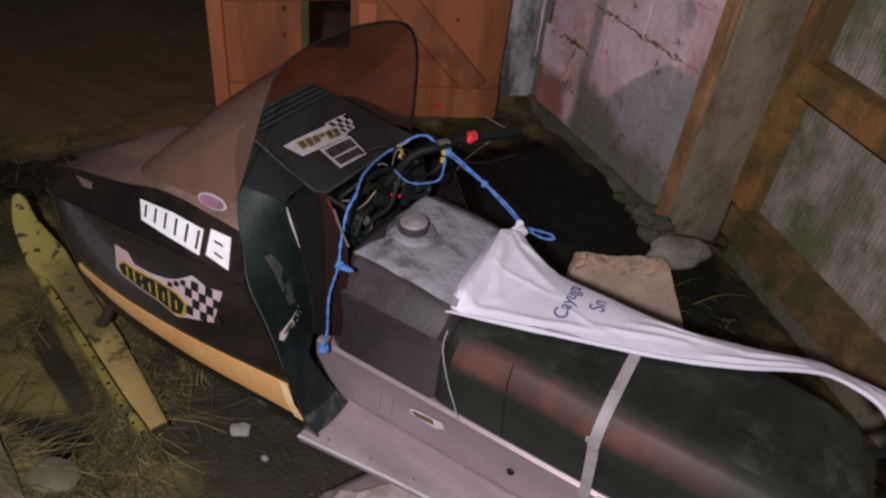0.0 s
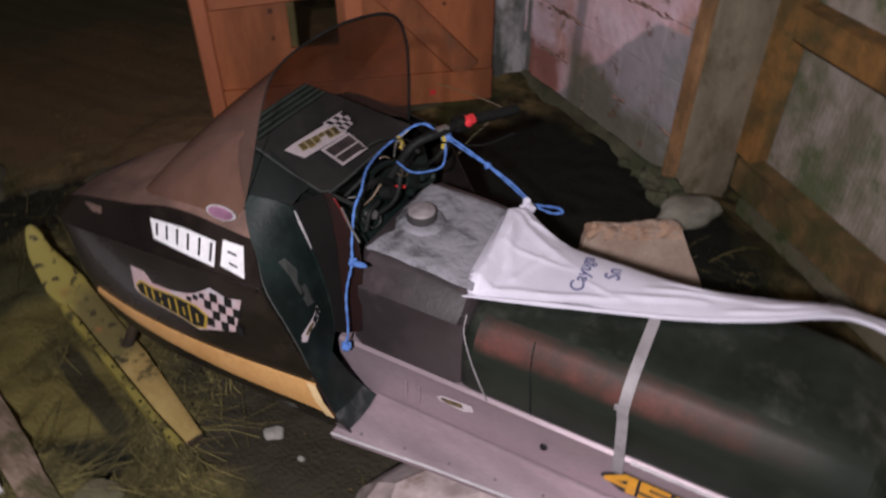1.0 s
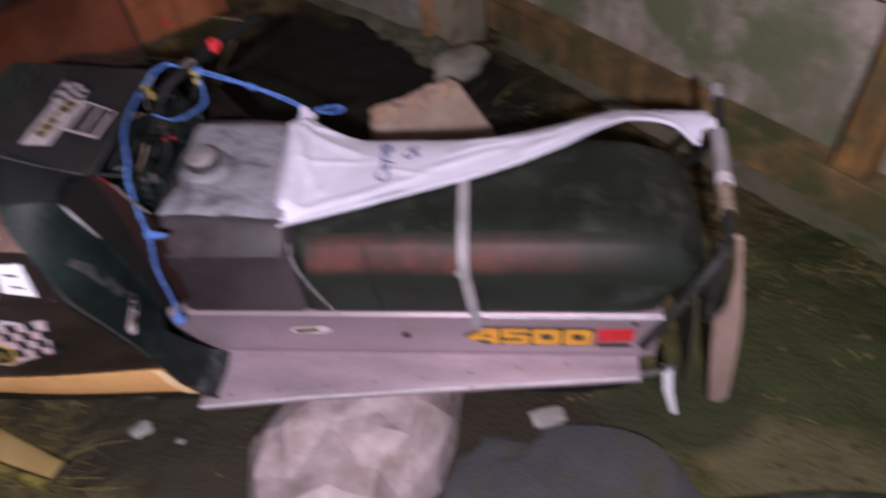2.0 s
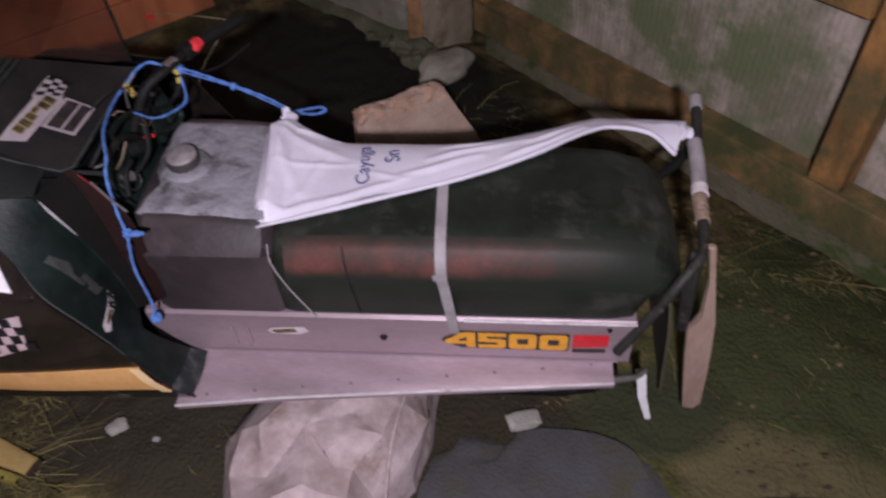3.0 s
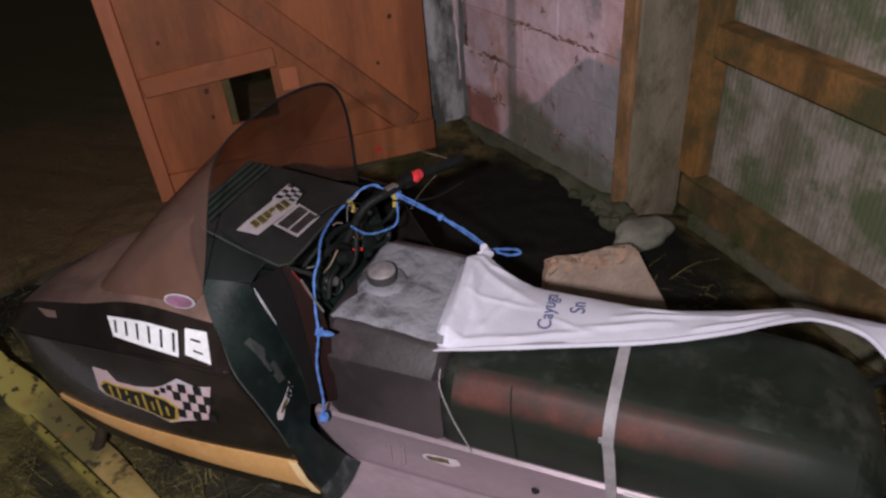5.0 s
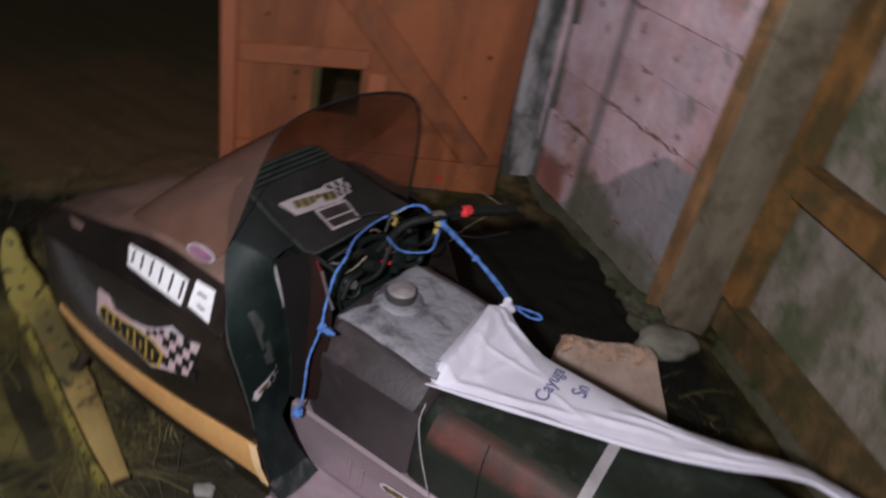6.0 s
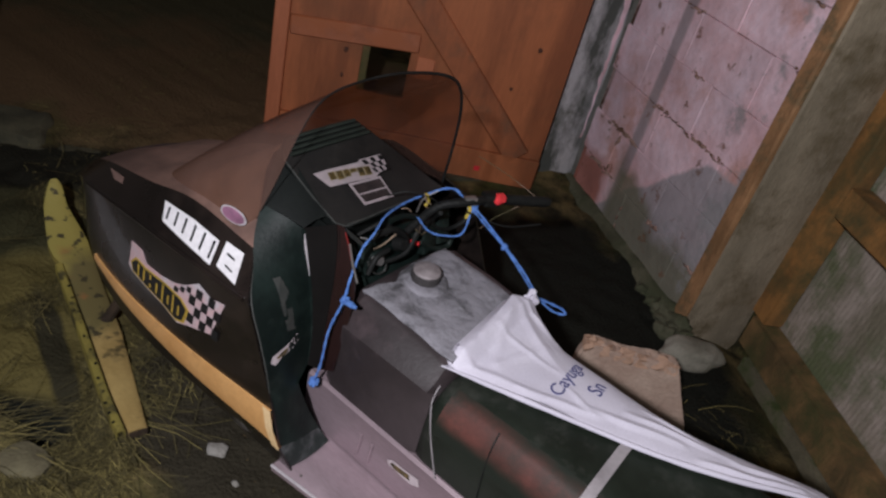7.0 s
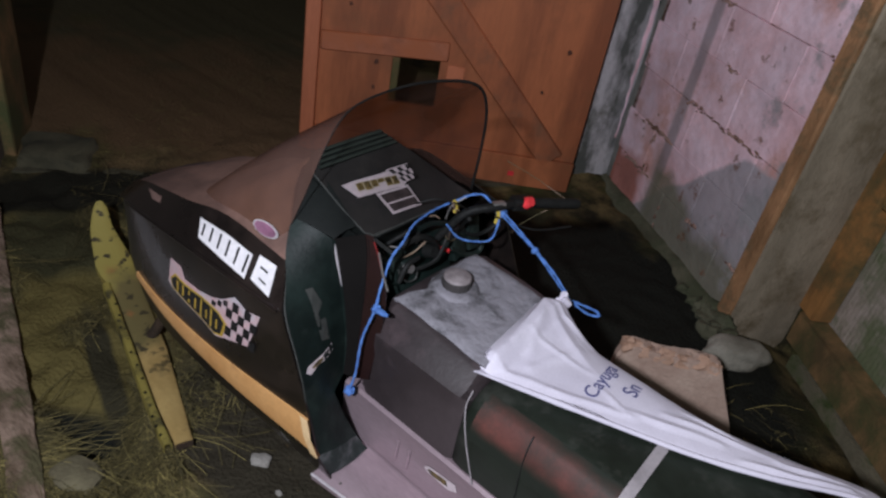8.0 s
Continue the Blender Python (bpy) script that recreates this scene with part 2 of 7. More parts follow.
BARNWOOD = mat("brown_timber", (0.37, 0.175, 0.050), 0.8, dark=(0.15, 0.080, 0.026), amount=0.8, scale=8, bump=0.35, stretch=(1, 1, 0.4), dirt=(0.085, 0.078, 0.030), dirt_scale=3.2, dirt_from=0.44, dirt_to=0.60)
ORANGEWOOD = mat("orange_batten", (0.44, 0.235, 0.11), 0.8, dark=(0.25, 0.135, 0.06), amount=0.8, scale=9, bump=0.4, stretch=(1, 1, 0.4), dirt=(0.15, 0.115, 0.06), dirt_scale=6, dirt_from=0.52, dirt_to=0.64)
MOSSWOOD = mat("mossy_brown_timber", (0.265, 0.150, 0.060), 0.85, dark=(0.105, 0.070, 0.028), amount=0.8, scale=8, bump=0.35, stretch=(1, 1, 0.5), dirt=(0.066, 0.072, 0.022), dirt_scale=3.0, dirt_from=0.44, dirt_to=0.60)
FOOTING = mat("mossy_footing", (0.145, 0.138, 0.088), 0.95, dark=(0.060, 0.060, 0.034), amount=0.8, scale=7, bump=0.6, dirt=(0.062, 0.068, 0.034), dirt_scale=4.0, dirt_from=0.46, dirt_to=0.60)
MOSSY = mat("mossy_concrete", (0.22, 0.19, 0.125), 0.95, dark=(0.10, 0.09, 0.055), scale=6, bump=0.6, dirt=(0.052, 0.072, 0.016), dirt_scale=3.0, dirt_from=0.50, dirt_to=0.60)
PANEL = mat("old_panel", (0.43, 0.36, 0.31), 0.75, dark=(0.215, 0.19, 0.135), amount=0.9, scale=5.0, bump=0.35, stretch=(1, 1, 0.4), dirt=(0.145, 0.165, 0.085), dirt_scale=3.4, dirt_from=0.45, dirt_to=0.58)
DOORPLY = mat("door_plywood", (0.44, 0.142, 0.053), 0.6, dark=(0.27, 0.084, 0.032), amount=0.9, scale=4, bump=0.1, stretch=(1, 1, 0.15), dirt=(0.20, 0.080, 0.034), dirt_scale=2.6, dirt_from=0.48, dirt_to=0.76)
DOORBRACE = mat("door_brace", (0.42, 0.132, 0.050), 0.65, dark=(0.24, 0.080, 0.034), amount=0.8, scale=6, bump=0.15, stretch=(1, 1, 0.3), dirt=(0.16, 0.085, 0.045), dirt_scale=5, dirt_from=0.50, dirt_to=0.72)
DOORBATTEN = mat("door_batten", (0.56, 0.185, 0.085), 0.6, dark=(0.40, 0.125, 0.055), scale=6, bump=0.1, stretch=(1, 1, 0.2))
DOORRAIL = mat("door_rail", (0.46, 0.165, 0.085), 0.65, dark=(0.32, 0.108, 0.05), amount=0.8, scale=7, bump=0.15, dirt=(0.40, 0.125, 0.048), dirt_scale=5, dirt_from=0.46, dirt_to=0.6)
KNOT = mat("wood_knot", (0.11, 0.036, 0.016), 0.7, scale=60, bump=0.2)
HOODBLACK = mat("black_hood_paint", (0.0125, 0.0095, 0.0085), 0.30, dark=(0.007, 0.0055, 0.005), scale=7, bump=0.02, dirt=(0.034, 0.024, 0.020), dirt_scale=4.5, dirt_from=0.52, dirt_to=0.8, coat=0.25)
HOODTOP = mat("dusty_hood_top", (0.215, 0.125, 0.098), 0.6, dark=(0.11, 0.066, 0.054), amount=0.7, scale=6, bump=0.03, dirt=(0.08, 0.052, 0.044), dirt_scale=5, dirt_from=0.52, dirt_to=0.72)
GREENBLACK = mat("green_black_plastic", (0.0105, 0.0185, 0.0160), 0.52, dark=(0.005, 0.009, 0.008), amount=0.8, scale=8, bump=0.08, dirt=(0.026, 0.036, 0.031), dirt_scale=7, dirt_from=0.52, dirt_to=0.72, spec=0.2)
DASHBLACK = mat("dash_plastic", (0.017, 0.0155, 0.0145), 0.5, dark=(0.009, 0.009, 0.009), scale=10, bump=0.1, dirt=(0.030, 0.027, 0.024), dirt_scale=8, dirt_from=0.55, dirt_to=0.8, spec=0.3)
MAROON = mat("maroon_inner_cowl", (0.0072, 0.0060, 0.0054), 0.75, scale=6, bump=0.05, spec=0.2)
DUSTYLIP = mat("dust_on_green_plastic", (0.100, 0.105, 0.108), 0.8, dark=(0.012, 0.020, 0.018), amount=0.9, scale=14, bump=0.1, dirt=(0.014, 0.021, 0.019), dirt_scale=9, dirt_from=0.50, dirt_to=0.62)
DASHGREEN = mat("green_louvre_plastic", (0.020, 0.027, 0.023), 0.42, dark=(0.012, 0.017, 0.014), scale=30, bump=0.1)
PEEL = mat("peeling_decal", (0.20, 0.125, 0.105), 0.6, scale=40, bump=0.1)
COWLBLACK = mat("cowl_plastic", (0.008, 0.010, 0.009), 0.6, dark=(0.005, 0.006, 0.006), scale=8, bump=0.05, dirt=(0.016, 0.018, 0.016), dirt_scale=6, dirt_from=0.55, dirt_to=0.8, spec=0.12)
GLOSSMAROON = mat("glossy_maroon", (0.020, 0.0085, 0.0075), 0.30, dark=(0.016, 0.008, 0.0075), scale=9, bump=0.03)
DULLRED = mat("dull_red_strip", (0.22, 0.022, 0.022), 0.35, scale=30, bump=0.0)
DARKGOLD = mat("dark_gold_print", (0.17, 0.115, 0.035), 0.5, dark=(0.03, 0.024, 0.015), amount=0.9, scale=120, bump=0.0)
FADED = mat("faded_strip", (0.050, 0.050, 0.046), 0.6, dark=(0.022, 0.026, 0.024), scale=40, bump=0.05)
WORNBLACK = mat("chipped_black_paint", (0.020, 0.019, 0.016), 0.6, scale=30, bump=0.3, dirt=(0.13, 0.10, 0.075), dirt_scale=38, dirt_from=0.60, dirt_to=0.68)
TAILWOOD = mat("pale_split_board", (0.40, 0.29, 0.25), 0.8, dark=(0.25, 0.165, 0.12), scale=10, bump=0.25, stretch=(1, 1, 0.3), dirt=(0.15, 0.11, 0.06), dirt_scale=8, dirt_from=0.55, dirt_to=0.7)
RUBBER = mat("black_rubber", (0.010, 0.0105, 0.010), 0.6, scale=20, bump=0.2, dirt=(0.03, 0.03, 0.027), dirt_scale=15, dirt_from=0.55, dirt_to=0.8, spec=0.2)
TRIM = mat("amber_trim", (0.68, 0.385, 0.15), 0.5, dark=(0.58, 0.30, 0.105), scale=10, bump=0.04, dirt=(0.33, 0.16, 0.06), dirt_scale=12, dirt_from=0.6, dirt_to=0.75)
# lighter copy of the trim colour: the highlight on its bevelled end
TRIMEND = mat("lit_trim_end", (0.80, 0.60, 0.34), 0.5, dark=(0.70, 0.48, 0.24), scale=20, bump=0.03)
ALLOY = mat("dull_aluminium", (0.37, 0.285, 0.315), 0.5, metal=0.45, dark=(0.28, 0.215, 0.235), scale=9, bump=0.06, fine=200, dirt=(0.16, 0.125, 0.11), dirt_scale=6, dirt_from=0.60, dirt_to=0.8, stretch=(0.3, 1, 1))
# the tunnel's alloy with a paler base, for the footboards
PALEALLOY = mat("pale_alloy", (0.481, 0.370, 0.410), 0.5, metal=0.45, dark=(0.28, 0.215, 0.235), scale=9, bump=0.06, fine=200, dirt=(0.16, 0.125, 0.11), dirt_scale=6, dirt_from=0.60, dirt_to=0.8, stretch=(0.3, 1, 1))
ALLOYEDGE = mat("bright_aluminium_edge", (0.80, 0.74, 0.77), 0.3, metal=0.3, scale=20, bump=0.05)
SEATVINYL = mat("black_seat_vinyl", (0.016, 0.021, 0.015), 0.50, dark=(0.009, 0.012, 0.008), amount=0.8, scale=6, bump=0.06, fine=90, dirt=(0.060, 0.060, 0.052), dirt_scale=9, dirt_from=0.54, dirt_to=0.82, spec=0.3)
TANKGREY = mat("dusty_tank_side", (0.050, 0.039, 0.041), 0.5, dark=(0.032, 0.025, 0.026), amount=0.8, scale=5, bump=0.06, dirt=(0.115, 0.082, 0.088), dirt_scale=3.4, dirt_from=0.5, dirt_to=0.75)
TANKTOP = mat("dirty_tank_top", (0.205, 0.200, 0.220), 0.9, dark=(0.060, 0.058, 0.062), amount=1.0, scale=22, bump=0.4, fine=70, dirt=(0.235, 0.225, 0.250), dirt_scale=7, dirt_from=0.42, dirt_to=0.58)
CAPMAT = mat("grey_cap", (0.30, 0.265, 0.27), 0.7, dark=(0.12, 0.10, 0.10), scale=25, bump=0.1)
CAPSKIRT = mat("dark_cap_skirt", (0.045, 0.040, 0.040), 0.8, scale=25, bump=0.1)
SEATRED = mat("maroon_sheen_vinyl", (0.125, 0.045, 0.036), 0.55, dark=(0.060, 0.027, 0.022), scale=7, bump=0.03, dirt=(0.026, 0.028, 0.023), dirt_scale=4.5, dirt_from=0.46, dirt_to=0.64, spec=0.2)
SACK = mat("white_woven_sack", (0.63, 0.60, 0.68), 0.6, dark=(0.53, 0.50, 0.58), scale=6, bump=0.08, fine=400)
PAPERBAG = mat("soiled_pale_sack", (0.44, 0.355, 0.355), 0.85, dark=(0.28, 0.215, 0.205), amount=0.8, scale=9, bump=0.22, fine=60, dirt=(0.17, 0.11, 0.08), dirt_scale=8, dirt_from=0.55, dirt_to=0.70)
ROPE = mat("blue_twine", (0.12, 0.26, 0.64), 0.65, dark=(0.07, 0.17, 0.50), scale=60, bump=0.5, fine=400)
STRAPMAT = mat("grey_strap", (0.33, 0.30, 0.31), 0.7, scale=20, bump=0.1)
YELLOW = mat("yellow_ski_paint", (0.36, 0.295, 0.062), 0.65, dark=(0.20, 0.165, 0.042), scale=12, bump=0.2, dirt=(0.060, 0.052, 0.022), dirt_scale=9, dirt_from=0.46, dirt_to=0.54)
SKIPAINT = mat("ski_blade_paint", (0.47, 0.335, 0.125), 0.65, dark=(0.36, 0.245, 0.085), scale=10, bump=0.15, dirt=(0.10, 0.075, 0.030), dirt_scale=9, dirt_from=0.53, dirt_to=0.62)


def ski_bands(m):
    """Ochre heel, olive middle with rust, and yellow tip, running raggedly into one another."""
    n, l = m.node_tree.nodes, m.node_tree.links
    b = n["Principled BSDF"]
    geo = n.new("ShaderNodeNewGeometry")
    xyz = n.new("ShaderNodeSeparateXYZ")
    l.new(geo.outputs["Position"], xyz.inputs[0])
    old = b.inputs["Base Color"].links[0].from_socket

    def span(socket, lo, hi):
        r = n.new("ShaderNodeMapRange")
        r.inputs["From Min"].default_value, r.inputs["From Max"].default_value = lo, hi
        l.new(socket, r.inputs["Value"])
        return r.outputs[0]

    def calc(op, p, q):
        t = n.new("ShaderNodeMath")
        t.operation = op
        for k, v in enumerate((p, q)):
            if isinstance(v, (int, float)):
                t.inputs[k].default_value = v
            else:
                l.new(v, t.inputs[k])
        return t.outputs[0]

    def cloud(scale):
        no = n.new("ShaderNodeTexNoise")
        no.inputs["Scale"].default_value, no.inputs["Detail"].default_value = scale, 7
        l.new(geo.outputs["Position"], no.inputs["Vector"])
        return no.outputs["Fac"]

    x = calc("ADD", xyz.outputs["X"], calc("MULTIPLY", calc("SUBTRACT", cloud(9), 0.5), 0.35))
    rust = calc("MULTIPLY", span(cloud(7), 0.50, 0.58), calc("MULTIPLY", span(x, -1.36, -1.46), span(x, -1.72, -1.60)))
    flakes = calc("MULTIPLY", span(cloud(26), 0.58, 0.63), span(x, -1.20, -1.40))
    for fac, col in ((span(x, -1.34, -1.44), (0.165, 0.135, 0.050)), (span(x, -1.60, -1.70), (0.34, 0.285, 0.070)), (rust, (0.36, 0.145, 0.050)), (flakes, (0.055, 0.045, 0.022))):
        mx = n.new("ShaderNodeMix")
        mx.data_type = "RGBA"
        mx.inputs["B"].default_value = (*col, 1)
        l.new(fac, mx.inputs["Factor"])
        l.new(old, mx.inputs["A"])
        old = mx.outputs["Result"]
    l.new(old, b.inputs["Base Color"])


ski_bands(SKIPAINT)
RUSTDARK = mat("dark_rust", (0.060, 0.036, 0.020), 0.8, dark=(0.022, 0.016, 0.011), scale=20, bump=0.4)
CHIP = mat("broken_brick_edge", (0.50, 0.325, 0.235), 0.9, dark=(0.36, 0.22, 0.145), scale=25, bump=0.4)
BRICK = mat("pale_firebrick", (0.49, 0.365, 0.29), 0.9, dark=(0.36, 0.245, 0.19), scale=12, bump=0.4, dirt=(0.30, 0.15, 0.09), dirt_scale=8, dirt_from=0.6, dirt_to=0.7)
TARPGREEN = mat("dark_green_tarp", (0.028, 0.042, 0.026), 0.5, dark=(0.012, 0.020, 0.012), amount=0.7, scale=9, bump=0.2, dirt=(0.075, 0.070, 0.045), dirt_scale=6, dirt_from=0.56, dirt_to=0.7)
GREYSLAB = mat("grey_slab", (0.070, 0.069, 0.074), 0.9, dark=(0.040, 0.039, 0.041), scale=6, bump=0.4, dirt=(0.055, 0.050, 0.030), dirt_scale=5, dirt_from=0.50, dirt_to=0.62)
STONE = mat("pale_stone", (0.36, 0.34, 0.31), 0.9, dark=(0.20, 0.185, 0.16), scale=10, bump=0.5)
ROCKGREY = mat("dull_rounded_rock", (0.34, 0.32, 0.265), 0.9, dark=(0.15, 0.14, 0.105), scale=8, bump=0.5)
BROWNSTONE = mat("brown_stone", (0.185, 0.165, 0.095), 0.95, dark=(0.095, 0.08, 0.045), scale=10, bump=0.5)
DARKSTONE = mat("mossy_stone", (0.085, 0.076, 0.044), 0.95, dark=(0.038, 0.036, 0.020), scale=10, bump=0.5)
STRAW = mat("straw", (0.27, 0.22, 0.075), 0.9, dark=(0.085, 0.072, 0.025), scale=9, amount=0.3, bump=0.05)


def by_blade(m, low, high):
    """Each blade its own shade."""
    n, l = m.node_tree.nodes, m.node_tree.links
    b = n["Principled BSDF"]
    geo = n.new("ShaderNodeNewGeometry")
    pw = n.new("ShaderNodeMath")
    pw.operation, pw.inputs[1].default_value = "POWER", 2.5
    l.new(geo.outputs["Random Per Island"], pw.inputs[0])
    mr = n.new("ShaderNodeMapRange")
    mr.inputs["To Min"].default_value, mr.inputs["To Max"].default_value = low, high
    l.new(pw.outputs[0], mr.inputs["Value"])
    hs = n.new("ShaderNodeHueSaturation")
    l.new(mr.outputs[0], hs.inputs["Value"])
    l.new(b.inputs["Base Color"].links[0].from_socket, hs.inputs["Color"])
    l.new(hs.outputs["Color"], b.inputs["Base Color"])


by_blade(STRAW, 0.30, 1.6)
by_blade(LITTER, 0.25, 1.15)
FOAM = mat("white_foam_board", (0.86, 0.84, 0.86), 0.8, dark=(0.74, 0.72, 0.74), scale=40, bump=0.5)
PLANK = mat("muddy_plank", (0.30, 0.215, 0.16), 0.9, dark=(0.11, 0.075, 0.045), amount=0.8, scale=16, bump=0.7, stretch=(0.35, 1, 1), dirt=(0.085, 0.075, 0.034), dirt_scale=9, dirt_from=0.48, dirt_to=0.60)
DECALWHITE = mat("white_decal", (0.82, 0.80, 0.82), 0.5, scale=30, bump=0.0, dark=(0.74, 0.72, 0.74))
DECALPINK = mat("faded_pink_decal", (0.56, 0.36, 0.37), 0.5, scale=30, bump=0.0, dark=(0.50, 0.40, 0.42), amount=0.6, dirt=(0.52, 0.47, 0.50), dirt_scale=14, dirt_from=0.5, dirt_to=0.62)
DECALPALE = mat("pale_pink_decal", (0.60, 0.52, 0.54), 0.5, scale=30, bump=0.0, dark=(0.5, 0.43, 0.45))
INK = mat("black_ink", (0.012, 0.012, 0.013), 0.5, scale=30, bump=0.0)
DULLGOLD = mat("dull_gold_decal", (0.36, 0.29, 0.14), 0.5, scale=30, bump=0.0)
PLATEDARK = mat("dark_plate_face", (0.075, 0.055, 0.055), 0.5, dark=(0.03, 0.024, 0.024), scale=25, bump=0.05)
GOLD = mat("gold_decal", (0.50, 0.34, 0.05), 0.5, scale=30, bump=0.0)
ORANGE = mat("orange_decal", (0.72, 0.33, 0.02), 0.5, scale=30, bump=0.0, dark=(0.6, 0.27, 0.02))
RED = mat("red_decal", (0.65, 0.012, 0.02), 0.4, scale=30, bump=0.0)
REDKNOB = mat("red_button", (0.85, 0.05, 0.06), 0.4, scale=30, bump=0.0)
PINK = mat("pink_oval_decal", (0.62, 0.30, 0.47), 0.5, scale=30, bump=0.0)
BLUEINK = mat("navy_print", (0.085, 0.085, 0.19), 0.7, scale=60, bump=0.0, dark=(0.1, 0.1, 0.22))
PLATEGREY = mat("dull_plate", (0.20, 0.17, 0.165), 0.5, scale=20, bump=0.05)
STEEL = mat("bare_steel", (0.45, 0.43, 0.42), 0.4, metal=0.8, scale=20, bump=0.05)
YELLOWCLIP = mat("yellow_clip", (0.55, 0.42, 0.06), 0.6, scale=20, bump=0.0)
BOARDS = mat("dark_barn_boards", (0.13, 0.10, 0.075), 0.9, dark=(0.06, 0.05, 0.04), scale=4, bump=0.3, stretch=(1, 1, 0.15))


def smoked():
    m = bpy.data.materials.new("smoked_screen")
    m.use_nodes = True
    n, l = m.node_tree.nodes, m.node_tree.links
    out = n["Material Output"]
    n.remove(n["Principled BSDF"])
    tr = n.new("ShaderNodeBsdfTransparent")
    tr.inputs["Color"].default_value = (0.47, 0.36, 0.25, 1)
    df = n.new("ShaderNodeBsdfDiffuse")
    geo = n.new("ShaderNodeNewGeometry")
    no = n.new("ShaderNodeTexNoise")
    no.inputs["Scale"].default_value, no.inputs["Detail"].default_value = 7, 8
    l.new(geo.outputs["Position"], no.inputs["Vector"])
    rp = n.new("ShaderNodeValToRGB")
    rp.color_ramp.elements[0].color, rp.color_ramp.elements[1].color = (0.18, 0.100, 0.078, 1), (0.31, 0.185, 0.155, 1)
    l.new(no.outputs["Fac"], rp.inputs["Fac"])
    l.new(rp.outputs["Color"], df.inputs["Color"])
    gl = n.new("ShaderNodeBsdfGlossy")
    gl.inputs["Roughness"].default_value = 0.12
    gl.inputs["Color"].default_value = (1, 1, 1, 1)
    mr = n.new("ShaderNodeMapRange")
    mr.inputs["To Min"].default_value, mr.inputs["To Max"].default_value = 0.20, 0.44
    l.new(no.outputs["Fac"], mr.inputs["Value"])
    m1 = n.new("ShaderNodeMixShader")
    sp = n.new("ShaderNodeSeparateXYZ")
    l.new(geo.outputs["Position"], sp.inputs[0])
    wipe = n.new("ShaderNodeMapRange")
    wipe.inputs["From Min"].default_value, wipe.inputs["From Max"].default_value = 0.84, 0.97
    wipe.inputs["To Min"].default_value, wipe.inputs["To Max"].default_value = 0.95, 0.30
    l.new(sp.outputs["Y"], wipe.inputs["Value"])
    dust = n.new("ShaderNodeMath")
    dust.operation = "MULTIPLY"
    l.new(mr.outputs[0], dust.inputs[0])
    l.new(wipe.outputs[0], dust.inputs[1])
    l.new(dust.outputs[0], m1.inputs["Fac"])
    l.new(tr.outputs[0], m1.inputs[1])
    l.new(df.outputs[0], m1.inputs[2])
    fr = n.new("ShaderNodeFresnel")
    fr.inputs["IOR"].default_value = 1.22
    m2 = n.new("ShaderNodeMixShader")
    weak = n.new("ShaderNodeMath")
    weak.operation, weak.inputs[1].default_value = "MULTIPLY", 0.35
    l.new(fr.outputs[0], weak.inputs[0])
    l.new(weak.outputs[0], m2.inputs["Fac"])
    l.new(m1.outputs[0], m2.inputs[1])
    l.new(gl.outputs[0], m2.inputs[2])
    l.new(m2.outputs[0], out.inputs["Surface"])
    return m


SMOKED = smoked()


def soft_band(m, plain):
    """Paints a maroon sheen that fades into the plain vinyl at its edges and its rear."""
    n, l = m.node_tree.nodes, m.node_tree.links
    b = n["Principled BSDF"]
    geo = n.new("ShaderNodeNewGeometry")
    xyz = n.new("ShaderNodeSeparateXYZ")
    l.new(geo.outputs["Position"], xyz.inputs[0])
    no = n.new("ShaderNodeTexNoise")
    no.inputs["Scale"].default_value, no.inputs["Detail"].default_value = 14, 6
    l.new(geo.outputs["Position"], no.inputs["Vector"])

    def ramp(socket, a0, a1, wob):
        ad = n.new("ShaderNodeMath")
        ad.operation, ad.inputs[1].default_value = "MULTIPLY_ADD", wob
        l.new(no.outputs["Fac"], ad.inputs[0])
        l.new(socket, ad.inputs[2])
        r = n.new("ShaderNodeMapRange")
        r.interpolation_type = "SMOOTHSTEP"
        r.inputs["From Min"].default_value, r.inputs["From Max"].default_value = a0 + wob / 2, a1 + wob / 2
        l.new(ad.outputs[0], r.inputs["Value"])
        return r.outputs[0]

    def times(p, q):
        t = n.new("ShaderNodeMath")
        t.operation = "MULTIPLY"
        l.new(p, t.inputs[0])
        l.new(q, t.inputs[1])
        return t.outputs[0]

    f = times(times(ramp(xyz.outputs["Z"], 0.530, 0.558, 0.016), ramp(xyz.outputs["Z"], 0.597, 0.580, 0.016)), ramp(xyz.outputs["X"], 0.24, -0.05, 0.10))
    mx = n.new("ShaderNodeMix")
    mx.data_type = "RGBA"
    mx.inputs["A"].default_value = (*plain, 1)
    l.new(f, mx.inputs["Factor"])
    l.new(b.inputs["Base Color"].links[0].from_socket, mx.inputs["B"])
    l.new(mx.outputs["Result"], b.inputs["Base Color"])


soft_band(SEATRED, (0.016, 0.020, 0.015))

# ---- mesh helpers ----


def finish(bm, name, material, smooth=True, angle=40):
    bmesh.ops.recalc_face_normals(bm, faces=bm.faces)
    me = bpy.data.meshes.new(name)
    bm.to_mesh(me)
    bm.free()
    me.materials.append(material)
    if smooth:
        for p in me.polygons:
            p.use_smooth = True
        me.set_sharp_from_angle(angle=radians(angle))
    return me


def part(name, bm, material, parent, label="", smooth=True, angle=40):
    ob = new(name, finish(bm, name, material, smooth, angle))
    ob.parent = parent
    if parent.parent is None:
        ob.matrix_parent_inverse = parent.matrix_basis.inverted()
    else:
        ob.matrix_parent_inverse = Matrix.Identity(4)
    if label:
        ob["label"] = label
    return ob


